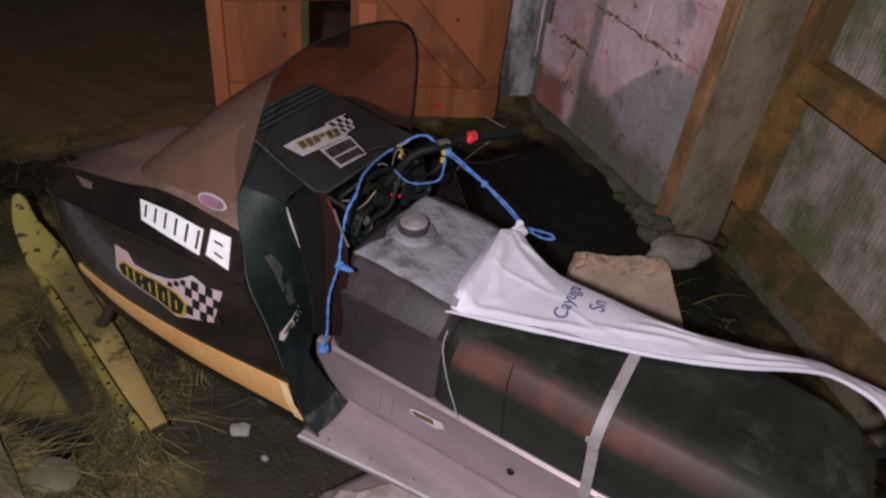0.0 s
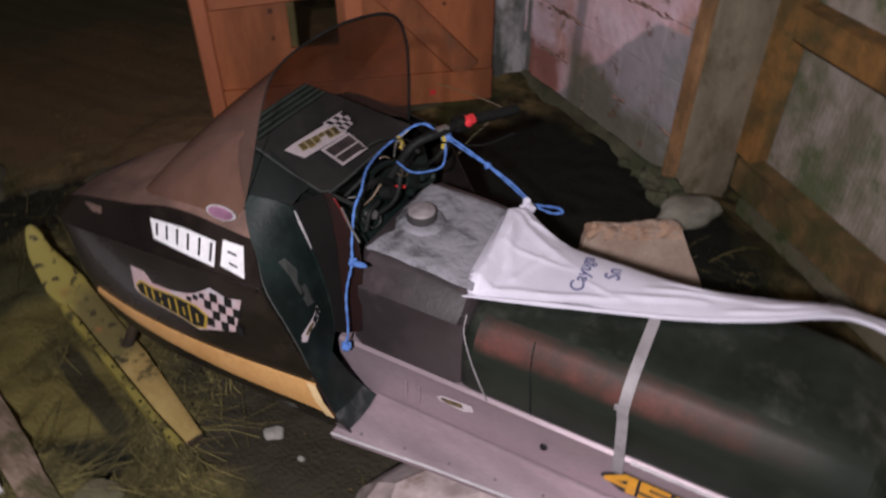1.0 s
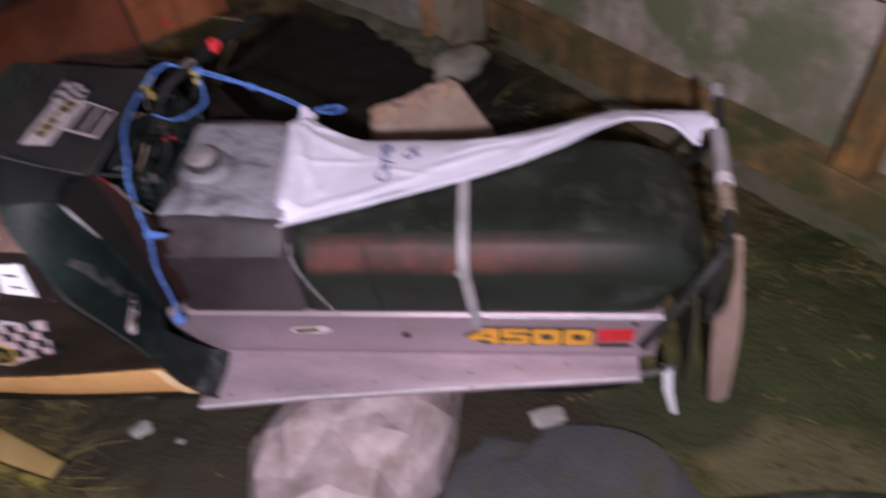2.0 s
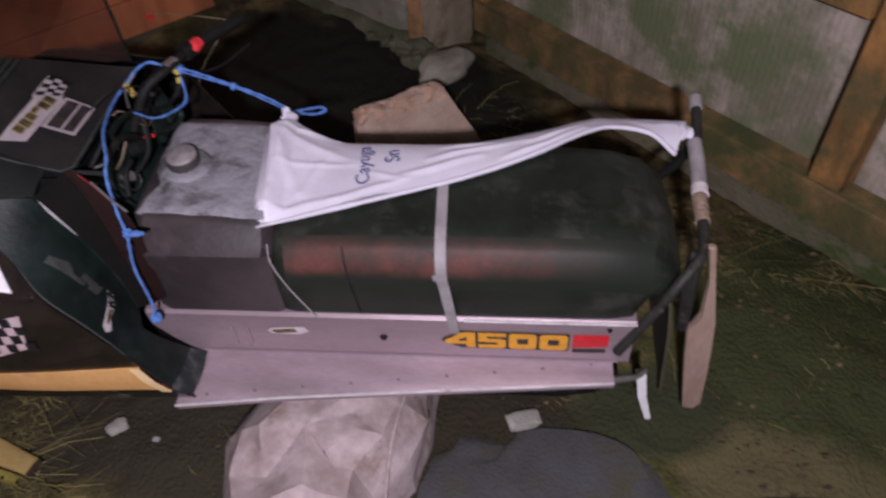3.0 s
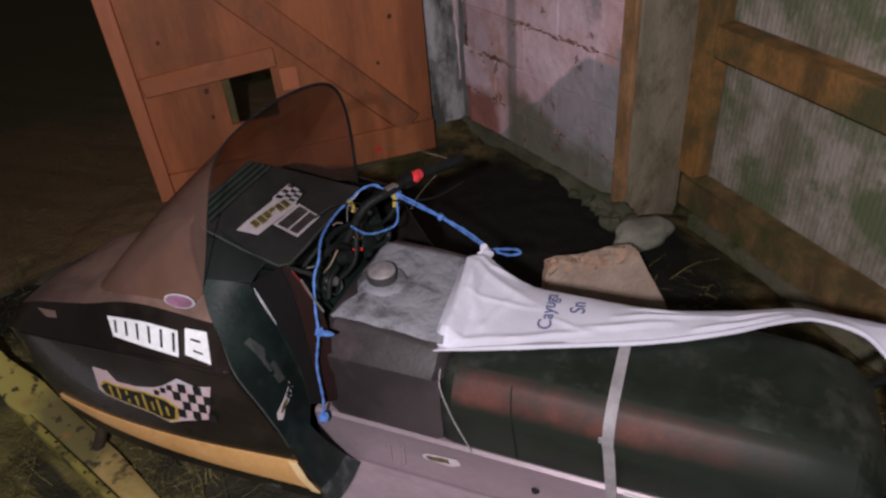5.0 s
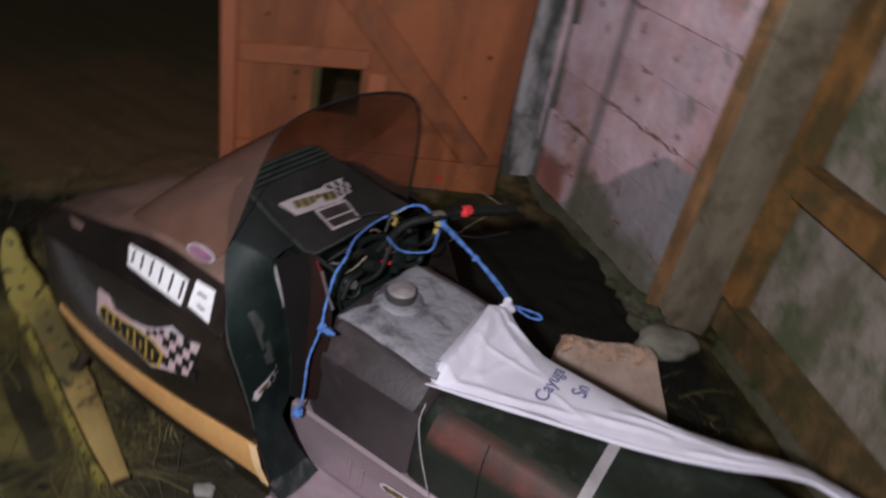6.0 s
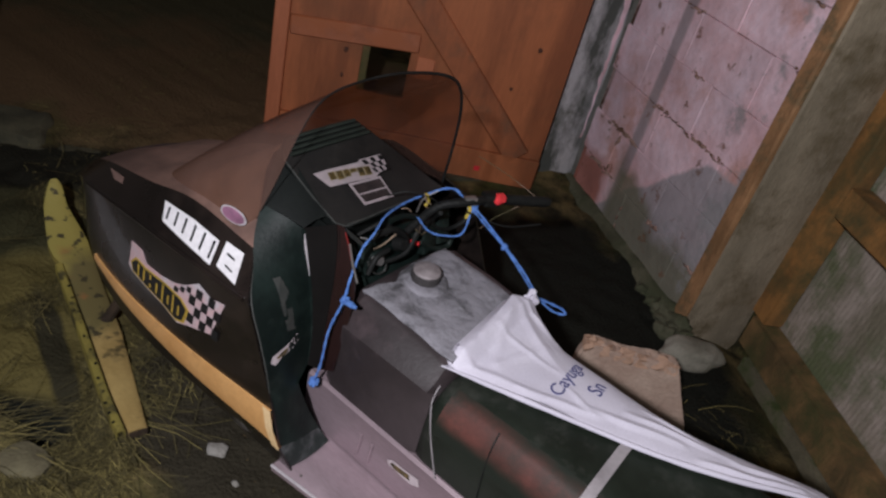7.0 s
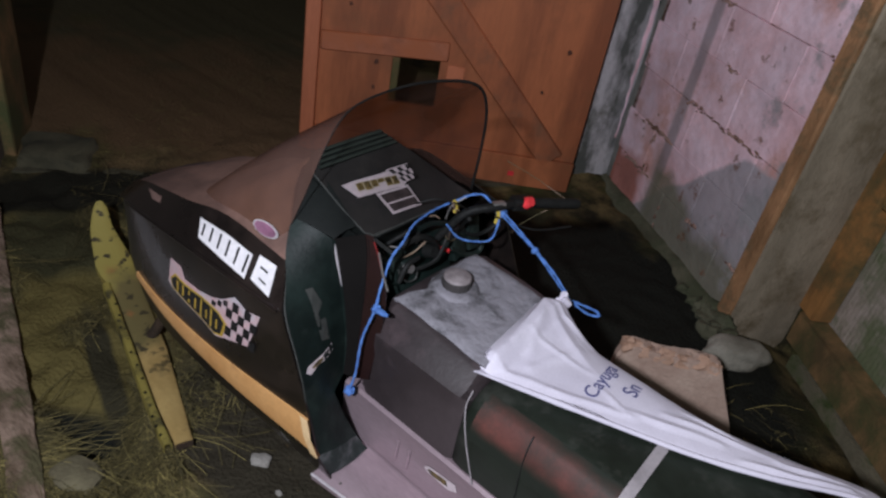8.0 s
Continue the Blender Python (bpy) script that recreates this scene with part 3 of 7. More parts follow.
def thing(name, bm, material, label, category, kind="", group="", smooth=True, angle=40):
    return tagged(new(name, finish(bm, name, material, smooth, angle)), label, category, group, kind)


def holder(name, at, label, category, kind="", group=""):
    ob = new(name)
    ob.location = at
    ob.empty_display_size = 0.1
    bpy.context.view_layer.update()
    return tagged(ob, label, category, group, kind)


def add_box(bm, size, m, bevel=0.0, seg=1):
    """A box of that size, centred, at the pose m."""
    r = bmesh.ops.create_cube(bm, size=1.0)
    bmesh.ops.transform(bm, matrix=m @ Matrix.Diagonal((*size, 1)), verts=r["verts"])
    if bevel:
        es = list({e for v in r["verts"] for e in v.link_edges})
        bmesh.ops.bevel(bm, geom=es, offset=bevel, segments=seg, affect="EDGES", profile=0.5)


def box(size, m, bevel=0.0, seg=1):
    bm = bmesh.new()
    add_box(bm, size, m, bevel, seg)
    return bm


def add_tube(bm, pts, r, sides=10, closed=False, cap=True):
    """A round tube along pts; r is one radius or one for each point."""
    pts = [Vector(p) for p in pts]
    rr = r if isinstance(r, (list, tuple)) else [r] * len(pts)
    rings, prev = [], None
    for i, p in enumerate(pts):
        a = pts[max(i - 1, 0)]
        b = pts[min(i + 1, len(pts) - 1)]
        d = (b - a).normalized()
        ref = prev if prev is not None else (Vector((0, 0, 1)) if abs(d.z) < 0.9 else Vector((1, 0, 0)))
        s = d.cross(ref).normalized()
        t = s.cross(d).normalized()
        prev = t
        rings.append([bm.verts.new(p + rr[i] * (math.cos(k * math.tau / sides) * s + math.sin(k * math.tau / sides) * t)) for k in range(sides)])
    for a, b in zip(rings, rings[1:]):
        for k in range(sides):
            bm.faces.new((a[k], a[(k + 1) % sides], b[(k + 1) % sides], b[k]))
    if cap:
        bm.faces.new(rings[0])
        bm.faces.new(rings[-1])


def smooth_path(pts, n=6):
    """Catmull-Rom through pts."""
    p = [Vector(q) for q in pts]
    p = [2 * p[0] - p[1]] + p + [2 * p[-1] - p[-2]]
    out = []
    for i in range(1, len(p) - 2):
        for k in range(n):
            t = k / n
            out.append(0.5 * ((2 * p[i]) + (p[i + 1] - p[i - 1]) * t + (2 * p[i - 1] - 5 * p[i] + 4 * p[i + 1] - p[i + 2]) * t * t
                              + (3 * p[i] - p[i - 1] - 3 * p[i + 1] + p[i + 2]) * t ** 3))
    out.append(p[-2])
    return out


def tube(pts, r, sides=10, n=0):
    bm = bmesh.new()
    if n:
        if isinstance(r, (list, tuple)):
            r = [v.x for v in smooth_path([(q, 0, 0) for q in r], n)]
        pts = smooth_path(pts, n)
    add_tube(bm, pts, r, sides)
    return bm


def add_sheet(bm, grid, thick=0.0, out=None):
    """A sheet through a grid of points; thick: depth of its second skin along -out or the normals."""
    vs = [[bm.verts.new(Vector(p)) for p in row] for row in grid]
    fs = []
    for a, b in zip(vs, vs[1:]):
        for k in range(len(a) - 1):
            fs.append(bm.faces.new((a[k], a[k + 1], b[k + 1], b[k])))
    if thick:
        bmesh.ops.recalc_face_normals(bm, faces=fs)
        bmesh.ops.solidify(bm, geom=fs, thickness=thick)
    return vs


def sheet(grid, thick=0.0):
    bm = bmesh.new()
    add_sheet(bm, grid, thick)
    return bm


def prism(outline, m, depth):
    """An outline in x, z pushed depth along y, at the pose m."""
    bm = bmesh.new()
    add_prism(bm, outline, m, depth)
    return bm


def add_prism(bm, outline, m, depth):
    a = [bm.verts.new(m @ Vector((x, 0, z))) for x, z in outline]
    b = [bm.verts.new(m @ Vector((x, depth, z))) for x, z in outline]
    bm.faces.new(a)
    bm.faces.new(list(reversed(b)))
    for k in range(len(a)):
        j = (k + 1) % len(a)
        bm.faces.new((a[k], b[k], b[j], a[j]))


def lump(size, m, seed, rough=0.25, sub=3, flat=0.0):
    """A stone: a ball with uneven sides."""
    bm = bmesh.new()
    bmesh.ops.create_icosphere(bm, subdivisions=sub, radius=0.5)
    for v in bm.verts:
        d = v.co.normalized()
        k = 1 + rough * noise.noise(d * 1.3 + Vector((seed, 0, 0))) * 2 + rough * 0.5 * noise.noise(d * 3.1 + Vector((0, seed, 0)))
        c = Vector([math.copysign(abs(q) ** (1 - flat), q) for q in d]) * 0.5 * k
        v.co = Vector((c.x * size[0], c.y * size[1], c.z * size[2]))
    bmesh.ops.transform(bm, matrix=m, verts=bm.verts)
    return bm


def frame_of(p0, px, py, flip=1):
    """A pose at p0 with x towards px and z towards py, as near as may be."""
    p0, px, py = Vector(p0), Vector(px), Vector(py)
    x = (px - p0).normalized()
    z = (py - p0 - (py - p0).dot(x) * x).normalized()
    y = z.cross(x)
    return Matrix.Translation(p0) @ Matrix((x, y, z)).transposed().to_4x4()


def letters(text, size, m, material, parent, name="lettering", depth=0.0006, stretch=1.0):
    c = bpy.data.curves.new(name, "FONT")
    c.body, c.size, c.extrude, c.offset = text, size, depth, size * 0.008
    t = new("tmp", c)
    bpy.context.view_layer.update()
    me = bpy.data.meshes.new_from_object(t.evaluated_get(bpy.context.evaluated_depsgraph_get()))
    bpy.data.objects.remove(t)
    bpy.data.curves.remove(c)
    me.transform(m @ Matrix.Diagonal((stretch, 1, 1, 1)))
    me.materials.clear()
    me.materials.append(material)
    ob = new(name, me)
    ob.parent = parent
    ob.matrix_parent_inverse = parent.matrix_basis.inverted()
    return ob


# ---- the barn: corner, side wall of blocks, doorway wall, framed wall ----
CORNER = Vector((-1.06, 2.905, 0))
VA, WB = Vector((0.818, -0.575, 0)).normalized(), Vector((-0.575, -0.818, 0)).normalized()
SA = Vector((0.70, -0.714, 0)).normalized()
SN = Vector((-0.714, -0.70, 0)).normalized()
STUD0 = Vector((-0.12, 2.62, 0))


def barn(a, b, z=0.0):
    return CORNER + a * VA + b * WB + Vector((0, 0, z))


def along(origin, u, v):
    """A pose at origin with x along u, y along v, z up."""
    return Matrix.Translation(origin) @ Matrix((u, v, Vector((0, 0, 1)))).transposed().to_4x4()


def ground_height(x, y):
    p = Vector((x, y, 0)) - STUD0
    near = max(0.0, 1 - max(0.0, p.dot(SN)) / 0.55) if p.dot(SA) > 0 else 0.0
    h = -0.13 * near * near
    d = (Vector((x, y, 0)) - CORNER).dot(VA)
    h += 0.03 * max(0.0, min(1.0, (0.1 - d) / 0.3))
    q = Vector((x, y, 0))
    hay = max(0.0, min(1.0, (-0.72 - x) / 0.25)) * max(0.0, min(1.0, (1.25 - y) / 0.2))
    h += hay * (0.022 * abs(noise.noise(q * 7.3 + Vector((0, 0, 4)))) + 0.014 * noise.noise(q * 15 + Vector((0, 0, 7))))
    h -= 0.075 * math.exp(-(((x + 1.21) / 0.10) ** 2 + ((y - 0.565) / 0.07) ** 2))
    h += 0.022 * noise.noise(q * 2.3) + 0.014 * noise.noise(q * 6.1) + 0.007 * noise.noise(q * 17)
    return h


def build_ground():
    n = 330
    ts = [i / (n - 1) * 2 - 1 for i in range(n)]
    xs = [math.copysign(abs(t) ** 1.0 * 2.4 if abs(t) < 0.8 else 1.92 + ((abs(t) - 0.8) / 0.2) ** 4 * 240, t) - 0.4 for t in ts]
    ys = [v + 0.4 + 1.0 for v in xs]
    verts = [(x, y, ground_height(x, y) if abs(x + 0.4) < 6 and abs(y - 1.0) < 6 else 0.0) for y in ys for x in xs]
    faces = [(j * n + i, j * n + i + 1, (j + 1) * n + i + 1, (j + 1) * n + i) for j in range(n - 1) for i in range(n - 1)]
    me = bpy.data.meshes.new("ground")
    me.from_pydata(verts, [], faces)
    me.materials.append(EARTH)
    for p in me.polygons:
        p.use_smooth = True
    tagged(new("ground", me), "bare trodden dirt with rotten straw", "ground", kind="structure")


build_ground()

TOP = 2.55


def slab(name, p, u, length, v, depth, z0, z1, material, label, category="wall"):
    """A wall: from p along u, its body going depth along v."""
    m = along(p + u * length / 2 + v * depth / 2 + Vector((0, 0, (z0 + z1) / 2)), u, v)
    return thing(name, box((length, depth, z1 - z0), m), material, label, category, "structure", smooth=False)


BACK = -WB
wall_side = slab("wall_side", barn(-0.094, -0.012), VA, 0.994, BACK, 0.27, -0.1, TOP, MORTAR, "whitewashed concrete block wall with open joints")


def build_footing():
    bm = bmesh.new()
    rows = []
    for i in range(81):
        a = -0.12 + 1.06 * i / 80
        row = []
        for b, z in ((-0.011, 0.045), (0.010, 0.040), (0.032, 0.022), (0.055, -0.01), (0.075, -0.09)):
            k = 0.85 + 0.35 * noise.noise(Vector((a * 5, z * 9, 0)))
            row.append(barn(a, b * (k if b > 0 else 1), z * (0.85 + 0.25 * noise.noise(Vector((a * 4, 3, z * 5)))) if z > 0 else z))
        rows.append(row)
    g = [smooth_path(r, 4) for r in rows]
    g = [[p + (VA * 0.4 + WB) * 0.006 * noise.noise(p * 13) + Vector((0, 0, 0.006)) * noise.noise(p * 19 + Vector((5, 0, 0))) for p in r] for r in g]
    add_sheet(bm, g)
    thing("wall_side_footing", bm, FOOTING, "rough mossy crumbling footing", "footing", "structure")


build_footing()
# pier beside the door and the doorway wall
slab("door_pier", barn(-0.125, -0.008), WB, 0.178, -VA, 0.28, -0.1, TOP, PIER, "grey parged concrete door pier", "pier")


def build_plaster_edge():
    """A ragged strip of old whitewashed plaster left on the pier beside the corner."""
    rows = []
    for i in range(121):
        z = 0.22 + 2.28 * i / 120
        w = 0.003 + 0.030 * min(1.0, (z - 0.22) / 0.8) + 0.010 * noise.noise(Vector((0, z * 7, 2))) + 0.008 * noise.noise(Vector((0, z * 23, 2)))
        s = 0.002 + 0.004 * noise.noise(Vector((3, z * 17, 0)))
        rows.append([barn(-0.1245, s, z), barn(-0.1222, s + 0.001, z), barn(-0.1215, s + w / 2, z), barn(-0.1225, s + w, z), barn(-0.1245, s + w + 0.001, z)])
    thing("plaster_trim", sheet(rows), BLOCK, "ragged strip of whitewashed plaster at the corner", "plaster", "structure")


build_plaster_edge()
slab("wall_corner", barn(-0.405, -0.285), VA, 0.278, WB, 0.274, -0.1, TOP, CONCRETE, "concrete wall corner behind the pier")
slab("wall_doorway", barn(0.0, 2.49), WB, 2.45, -VA, 0.28, -0.1, TOP, BOARDS, "dark boarded wall beside the doorway")
slab("wall_lintel", barn(0.0, 0.17), WB, 2.32, -VA, 0.28, 2.2, TOP, BOARDS, "dark boarded wall over the doorway")


def build_ribbed_wall():
    """Sheathing with fine upright ribs on its face."""
    front, n = [], 1040
    for i in range(n + 1):
        d = 5.2 * i / n
        front.append(STUD0 + SA * d - SN * (0.052 + (0.0007 if i % 4 in (0, 1) else 0.0)))
    back = [STUD0 - SN * 0.082, STUD0 + SA * 5.2 - SN * 0.082]
    ring = front + [back[1], back[0]]
    bm = bmesh.new()
    lo = [bm.verts.new((p.x, p.y, 0.0)) for p in ring]
    hi = [bm.verts.new((p.x, p.y, TOP)) for p in ring]
    for k in range(len(ring)):
        j = (k + 1) % len(ring)
        bm.faces.new((lo[k], lo[j], hi[j], hi[k]))
    bm.faces.new(hi)
    thing("wall_framed", bm, PANEL, "stained grey ribbed panel sheathing", "wall", "structure", smooth=False)


build_ribbed_wall()
slab("wall_framed_footing", STUD0 + SA * 0.12 + SN * 0.05, SA, 5.0, -SN, 0.20, -0.25, -0.045, MOSSY, "mossy concrete footing under the framed wall", "footing")
slab("wall_back", barn(5.3, -0.8), WB, 5.9, VA, 0.15, -0.1, TOP, BOARDS, "dark boarded barn wall")
slab("wall_left", barn(-0.28, 4.95), VA, 5.8, WB, 0.15, -0.1, TOP, BOARDS, "dark boarded barn wall")
cm = along(barn(2.4, 2.0, TOP + 0.06), VA, WB)
thing("ceiling", box((6.4, 6.6, 0.1), cm), BOARDS, "dark boarded loft floor overhead", "ceiling", "structure", smooth=False)


def timber(name, p, u, length, v, w, z0, z1, material, label, category, kind="structure"):
    m = along(p + u * length / 2 + v * w / 2 + Vector((0, 0, (z0 + z1) / 2)), u, v)
    return thing(name, box((length, w, z1 - z0), m, 0.006), material, label, category, kind)


# boards that close the end of the block wall
timber("end_board", barn(0.905, -0.01), VA, 0.03, BACK, 0.285, -0.18, TOP - 0.002, GREYWOOD, "weathered grey plank on the wall's end", "plank")
timber("corner_batten", barn(0.875, 0.018), VA, 0.06, BACK, 0.026, -0.18, TOP - 0.004, ORANGEWOOD, "orange-brown corner batten", "batten")
# frame of the framed wall: plate, rails and studs
timber("bottom_plate", STUD0 + SA * 0.03 + SN * 0.035, SA, 4.9, -SN, 0.085, -0.045, 0.085, MOSSWOOD, "mossy brown timber bottom plate", "plate")
timber("corner_stud", STUD0 + SA * 0.0 + SN * 0.03, SA, 0.095, -SN, 0.08, 0.087, TOP - 0.006, BARNWOOD, "brown corner stud", "stud")
timber("rail", STUD0 + SA * 0.10 + SN * 0.028, SA, 1.30, -SN, 0.078, 0.56, 0.675, BARNWOOD, "brown timber wall rail", "rail")
timber("rail", STUD0 + SA * 0.10 + SN * 0.028, SA, 1.30, -SN, 0.078, 1.35, 1.45, BARNWOOD, "brown timber wall rail", "rail")
timber("stud", STUD0 + SA * 1.405 + SN * 0.03, SA, 0.10, -SN, 0.08, 0.087, TOP - 0.006, BARNWOOD, "brown timber wall stud", "stud")
timber("stud", STUD0 + SA * 2.5 + SN * 0.03, SA, 0.12, -SN, 0.08, 0.087, TOP - 0.006, BARNWOOD, "brown timber wall stud", "stud")
timber("doorway_post", barn(-0.40, 2.45), VA, 0.26, WB, 0.12, -0.05, 2.2, MOSSWOOD, "weathered brown doorway post", "post")
timber("sill", barn(-0.11, 0.18), WB, 2.27, VA, 0.08, -0.06, 0.014, DARKSTONE, "worn mossy door sill", "sill")
thing("foot_block", lump((0.22, 0.26, 0.10), along(barn(-0.15, 2.31, 0.020), VA, WB), 3, 0.22, 3, 0.4), DARKSTONE, "mossy grey block at the doorway post", "block")

# ---- door leaf, opened a little outwards ----
HINGE = Vector((-1.2, 2.70, 0))
DU = Vector((-0.90, -0.77, 0)).normalized()
DN = Vector((DU.y, -DU.x, 0))
if DN.dot(Vector((0, 0, 0)) - HINGE) < 0:
    DN = -DN


def build_door():
    door = holder("barn_door", HINGE, "orange-brown plywood barn door with battens, standing ajar", "door")

    def bar(name, d0, d1, z0, z1, out, thick, material, lab=""):
        m = along(HINGE + DU * (d0 + d1) / 2 + DN * (out + thick / 2) + Vector((0, 0, (z0 + z1) / 2)), DU, DN)
        return part(name, box((d1 - d0, thick, z1 - z0), m, 0.003), material, door, lab)

    # sheet with a square hole cut through
    bm = bmesh.new()
    xs, zs = [0.0, 0.642, 0.835, 1.16], [0.02, 0.30, 0.505, 2.15]
    grid = {}
    for i in range(3):
        for j in range(3):
            if (i, j) == (1, 1):
                continue
            quad = []
            for x, z in ((xs[i], zs[j]), (xs[i + 1], zs[j]), (xs[i + 1], zs[j + 1]), (xs[i], zs[j + 1])):
                k = (x, z)
                if k not in grid:
                    grid[k] = bm.verts.new(HINGE + DU * x + Vector((0, 0, z)))
                quad.append(grid[k])
            bm.faces.new(quad)
    bmesh.ops.recalc_face_normals(bm, faces=bm.faces)
    r = bmesh.ops.extrude_face_region(bm, geom=list(bm.faces))
    bmesh.ops.translate(bm, vec=-DN * 0.018, verts=[g for g in r["geom"] if isinstance(g, bmesh.types.BMVert)])
    part("sheet", bm, DOORPLY, door, smooth=False)
    bar("stile", 1.128, 1.186, 0.0, 2.16, 0.0005, 0.035, DOORBATTEN, "lighter edge batten")
    m = along(HINGE + DU * 0.87 + DN * 0.0085 + Vector((0, 0, 0.530)), DU, DN) @ Matrix.Rotation(0.06, 4, "Y")
    part("rail", box((0.51, 0.016, 0.078), m, 0.005), DOORRAIL, door, "pale worn horizontal brace")
    bar("rail", 0.0, 1.127, 1.75, 1.84, 0.0005, 0.022, DOORRAIL, "horizontal brace")
    bar("rail", 0.0, 1.127, 0.01, 0.15, 0.0005, 0.022, DOORPLY, "bottom brace")
    bar("cleat", 0.540, 0.612, 0.40, 0.492, 0.0005, 0.008, DOORBATTEN, "short orange cleat")
    bar("cleat", 0.805, 0.850, 0.24, 0.505, -0.036, 0.016, MOSSWOOD, "grey board behind the hole's edge")
    for d, z, r in ((0.898, 0.459, 0.009), (0.901, 0.349, 0.007), (0.14, 0.62, 0.008), (0.21, 0.44, 0.006), (1.02, 0.67, 0.007)):
        part("knot", lump((r * 2, 0.003, r * 2.4), along(HINGE + DU * d + DN * 0.0006 + Vector((0, 0, z)), DU, DN), int(z * 100), 0.3, 2, 0.2), KNOT, door, "dark knot")
    # diagonal brace
    a, b = Vector((1.09, 0, 1.189)), Vector((0.10, 0, 0.149))
    mid, ln = (a + b) / 2, (a - b).length
    ang = math.atan2(a.z - b.z, a.x - b.x)
    m = along(HINGE, DU, DN) @ Matrix.Translation((mid.x, 0.0115, mid.z)) @ Matrix.Rotation(-ang, 4, "Y")
    part("brace", box((ln, 0.022, 0.11), m, 0.006), DOORBRACE, door, "darker diagonal brace")
    part("reflector", box((0.026, 0.004, 0.022), along(HINGE + DU * 0.263 + DN * 0.0245 + Vector((0, 0, 0.066)), DU, DN), 0.001), REDKNOB, door, "small red reflector")


build_door()

# ---- the snowmobile: nose towards -x, middle line at y = YC ----
YC = 1.03


def hood_mirror(p):
    """The far side of the hood: narrower and lower towards the nose."""
    f = max(0.0, min(1.0, (-p[0] - 0.94) / 0.30))
    return (p[0], YC + (YC - p[1]) * (1 - 0.22 * f), p[2] - 0.065 * f)


def build_snowmobile():
    sled = holder("snowmobile", (-0.3, YC, 0.0), "old black snowmobile with smoked screen, long seat and bare aluminium tunnel", "snowmobile")

    # tunnel: an upside-down channel
    bm = bmesh.new()
    x0, x1 = -0.66, 0.262
    prof = [(0.84, 0.30), (0.84, 0.418), (0.846, 0.424), (1.214, 0.424), (1.22, 0.418), (1.22, 0.30)]
    add_sheet(bm, [[(x, y, z) for y, z in prof] for x in (x0, -0.4, -0.1, x1)], 0.003)
    tunnel = part("tunnel", bm, ALLOY, sled, "dull aluminium tunnel", angle=20)
    part("edge_lip", tube([(x, 0.8385, 0.4215) for x in (-0.05, 0.1, x1)], 0.0028, 6), ALLOYEDGE, tunnel, "bright bare edge")
    # footboards, tapering to the rear, with a turned lip
    for side in (1, -1):
        y = (lambda v: v) if side == 1 else (lambda v: 2 * YC - v)
        st = [(-0.60, 0.712), (-0.40, 0.737), (-0.10, 0.764), (0.232, 0.793)]
        rows = []
        for x, yo in st:
            rows.append([(x, y(0.8395), 0.3005), (x, y((0.8395 + yo) / 2), 0.2985), (x, y(yo + 0.004), 0.2985), (x, y(yo), 0.296), (x, y(yo), 0.282)])
        part("footboard", sheet(rows, 0.003), PALEALLOY, sled, "dull aluminium footboard")
        part("footboard_lip", tube([(x, y(yo - 0.001), 0.2975) for x, yo in st], 0.0030, 6), ALLOYEDGE, sled, "bright footboard edge")
    for i in range(9):
        x = -0.545 + 0.092 * i
        yo = 0.717 + 0.096 * (x + 0.545) / 0.75 + 0.020
        bm = bmesh.new()
        bmesh.ops.create_cone(bm, cap_ends=True, segments=8, radius1=0.0032, radius2=0.0020, depth=0.003, matrix=Matrix.Translation((x, yo, 0.3000)))
        part("rivet", bm, PLATEGREY, tunnel, "small dull rivet")
    for x in (-0.505, -0.475):
        part("pressed_rib", tube([(x, 0.8395, 0.325), (x + 0.003, 0.8375, 0.335), (x + 0.004, 0.8375, 0.372), (x + 0.002, 0.8395, 0.382)], 0.004, 8, 3), ALLOY, tunnel, "pressed rib")
    # thin bead added so that the crease reads with a highlight
    part("tunnel_crease", tube([(x, 0.8375, 0.3025) for x in (-0.58, -0.3, 0.0, 0.24)], 0.0016, 6), ALLOY, tunnel, "bead laid on the crease for its highlight")
    bm = bmesh.new()
    bmesh.ops.create_cone(bm, cap_ends=True, segments=16, radius1=0.008, radius2=0.006, depth=0.004, matrix=Matrix.Translation((-0.205, 0.837, 0.362)) @ Matrix.Rotation(radians(90), 4, "X"))
    part("bolt", bm, RUBBER, tunnel, "dark bolt")
    bm = bmesh.new()
    bmesh.ops.create_cone(bm, cap_ends=True, segments=12, radius1=0.005, radius2=0.004, depth=0.004, matrix=Matrix.Translation((0.215, 0.837, 0.405)) @ Matrix.Rotation(radians(90), 4, "X"))
    part("bolt", bm, RUBBER, tunnel, "dark bolt")

    # decals on the tunnel side
    side = Matrix.Translation((0, 0.8376, 0)) @ Matrix.Rotation(radians(90), 4, "X")
    zero = [[(0.0, 0.12), (0.10, 0.0), (0.5, 0.0), (0.5, 0.30), (0.30, 0.30), (0.30, 0.70), (0.5, 0.70), (0.5, 1.0), (0.10, 1.0), (0.0, 0.88)], [(0.5, 0.0), (0.90, 0.0), (1.0, 0.12), (1.0, 0.88), (0.90, 1.0), (0.5, 1.0), (0.5, 0.70), (0.70, 0.70), (0.70, 0.30), (0.5, 0.30)]]
    four = [[(-0.12, 0.42), (0.55, 1.0), (0.72, 1.0), (0.72, 0.74), (0.30, 0.42)], [(-0.12, 0.42), (-0.12, 0.30), (0.0, 0.22), (0.68, 0.22), (0.68, 0.42)], [(0.68, 0.0), (1.0, 0.0), (1.0, 1.0), (0.72, 1.0), (0.68, 0.7)]]
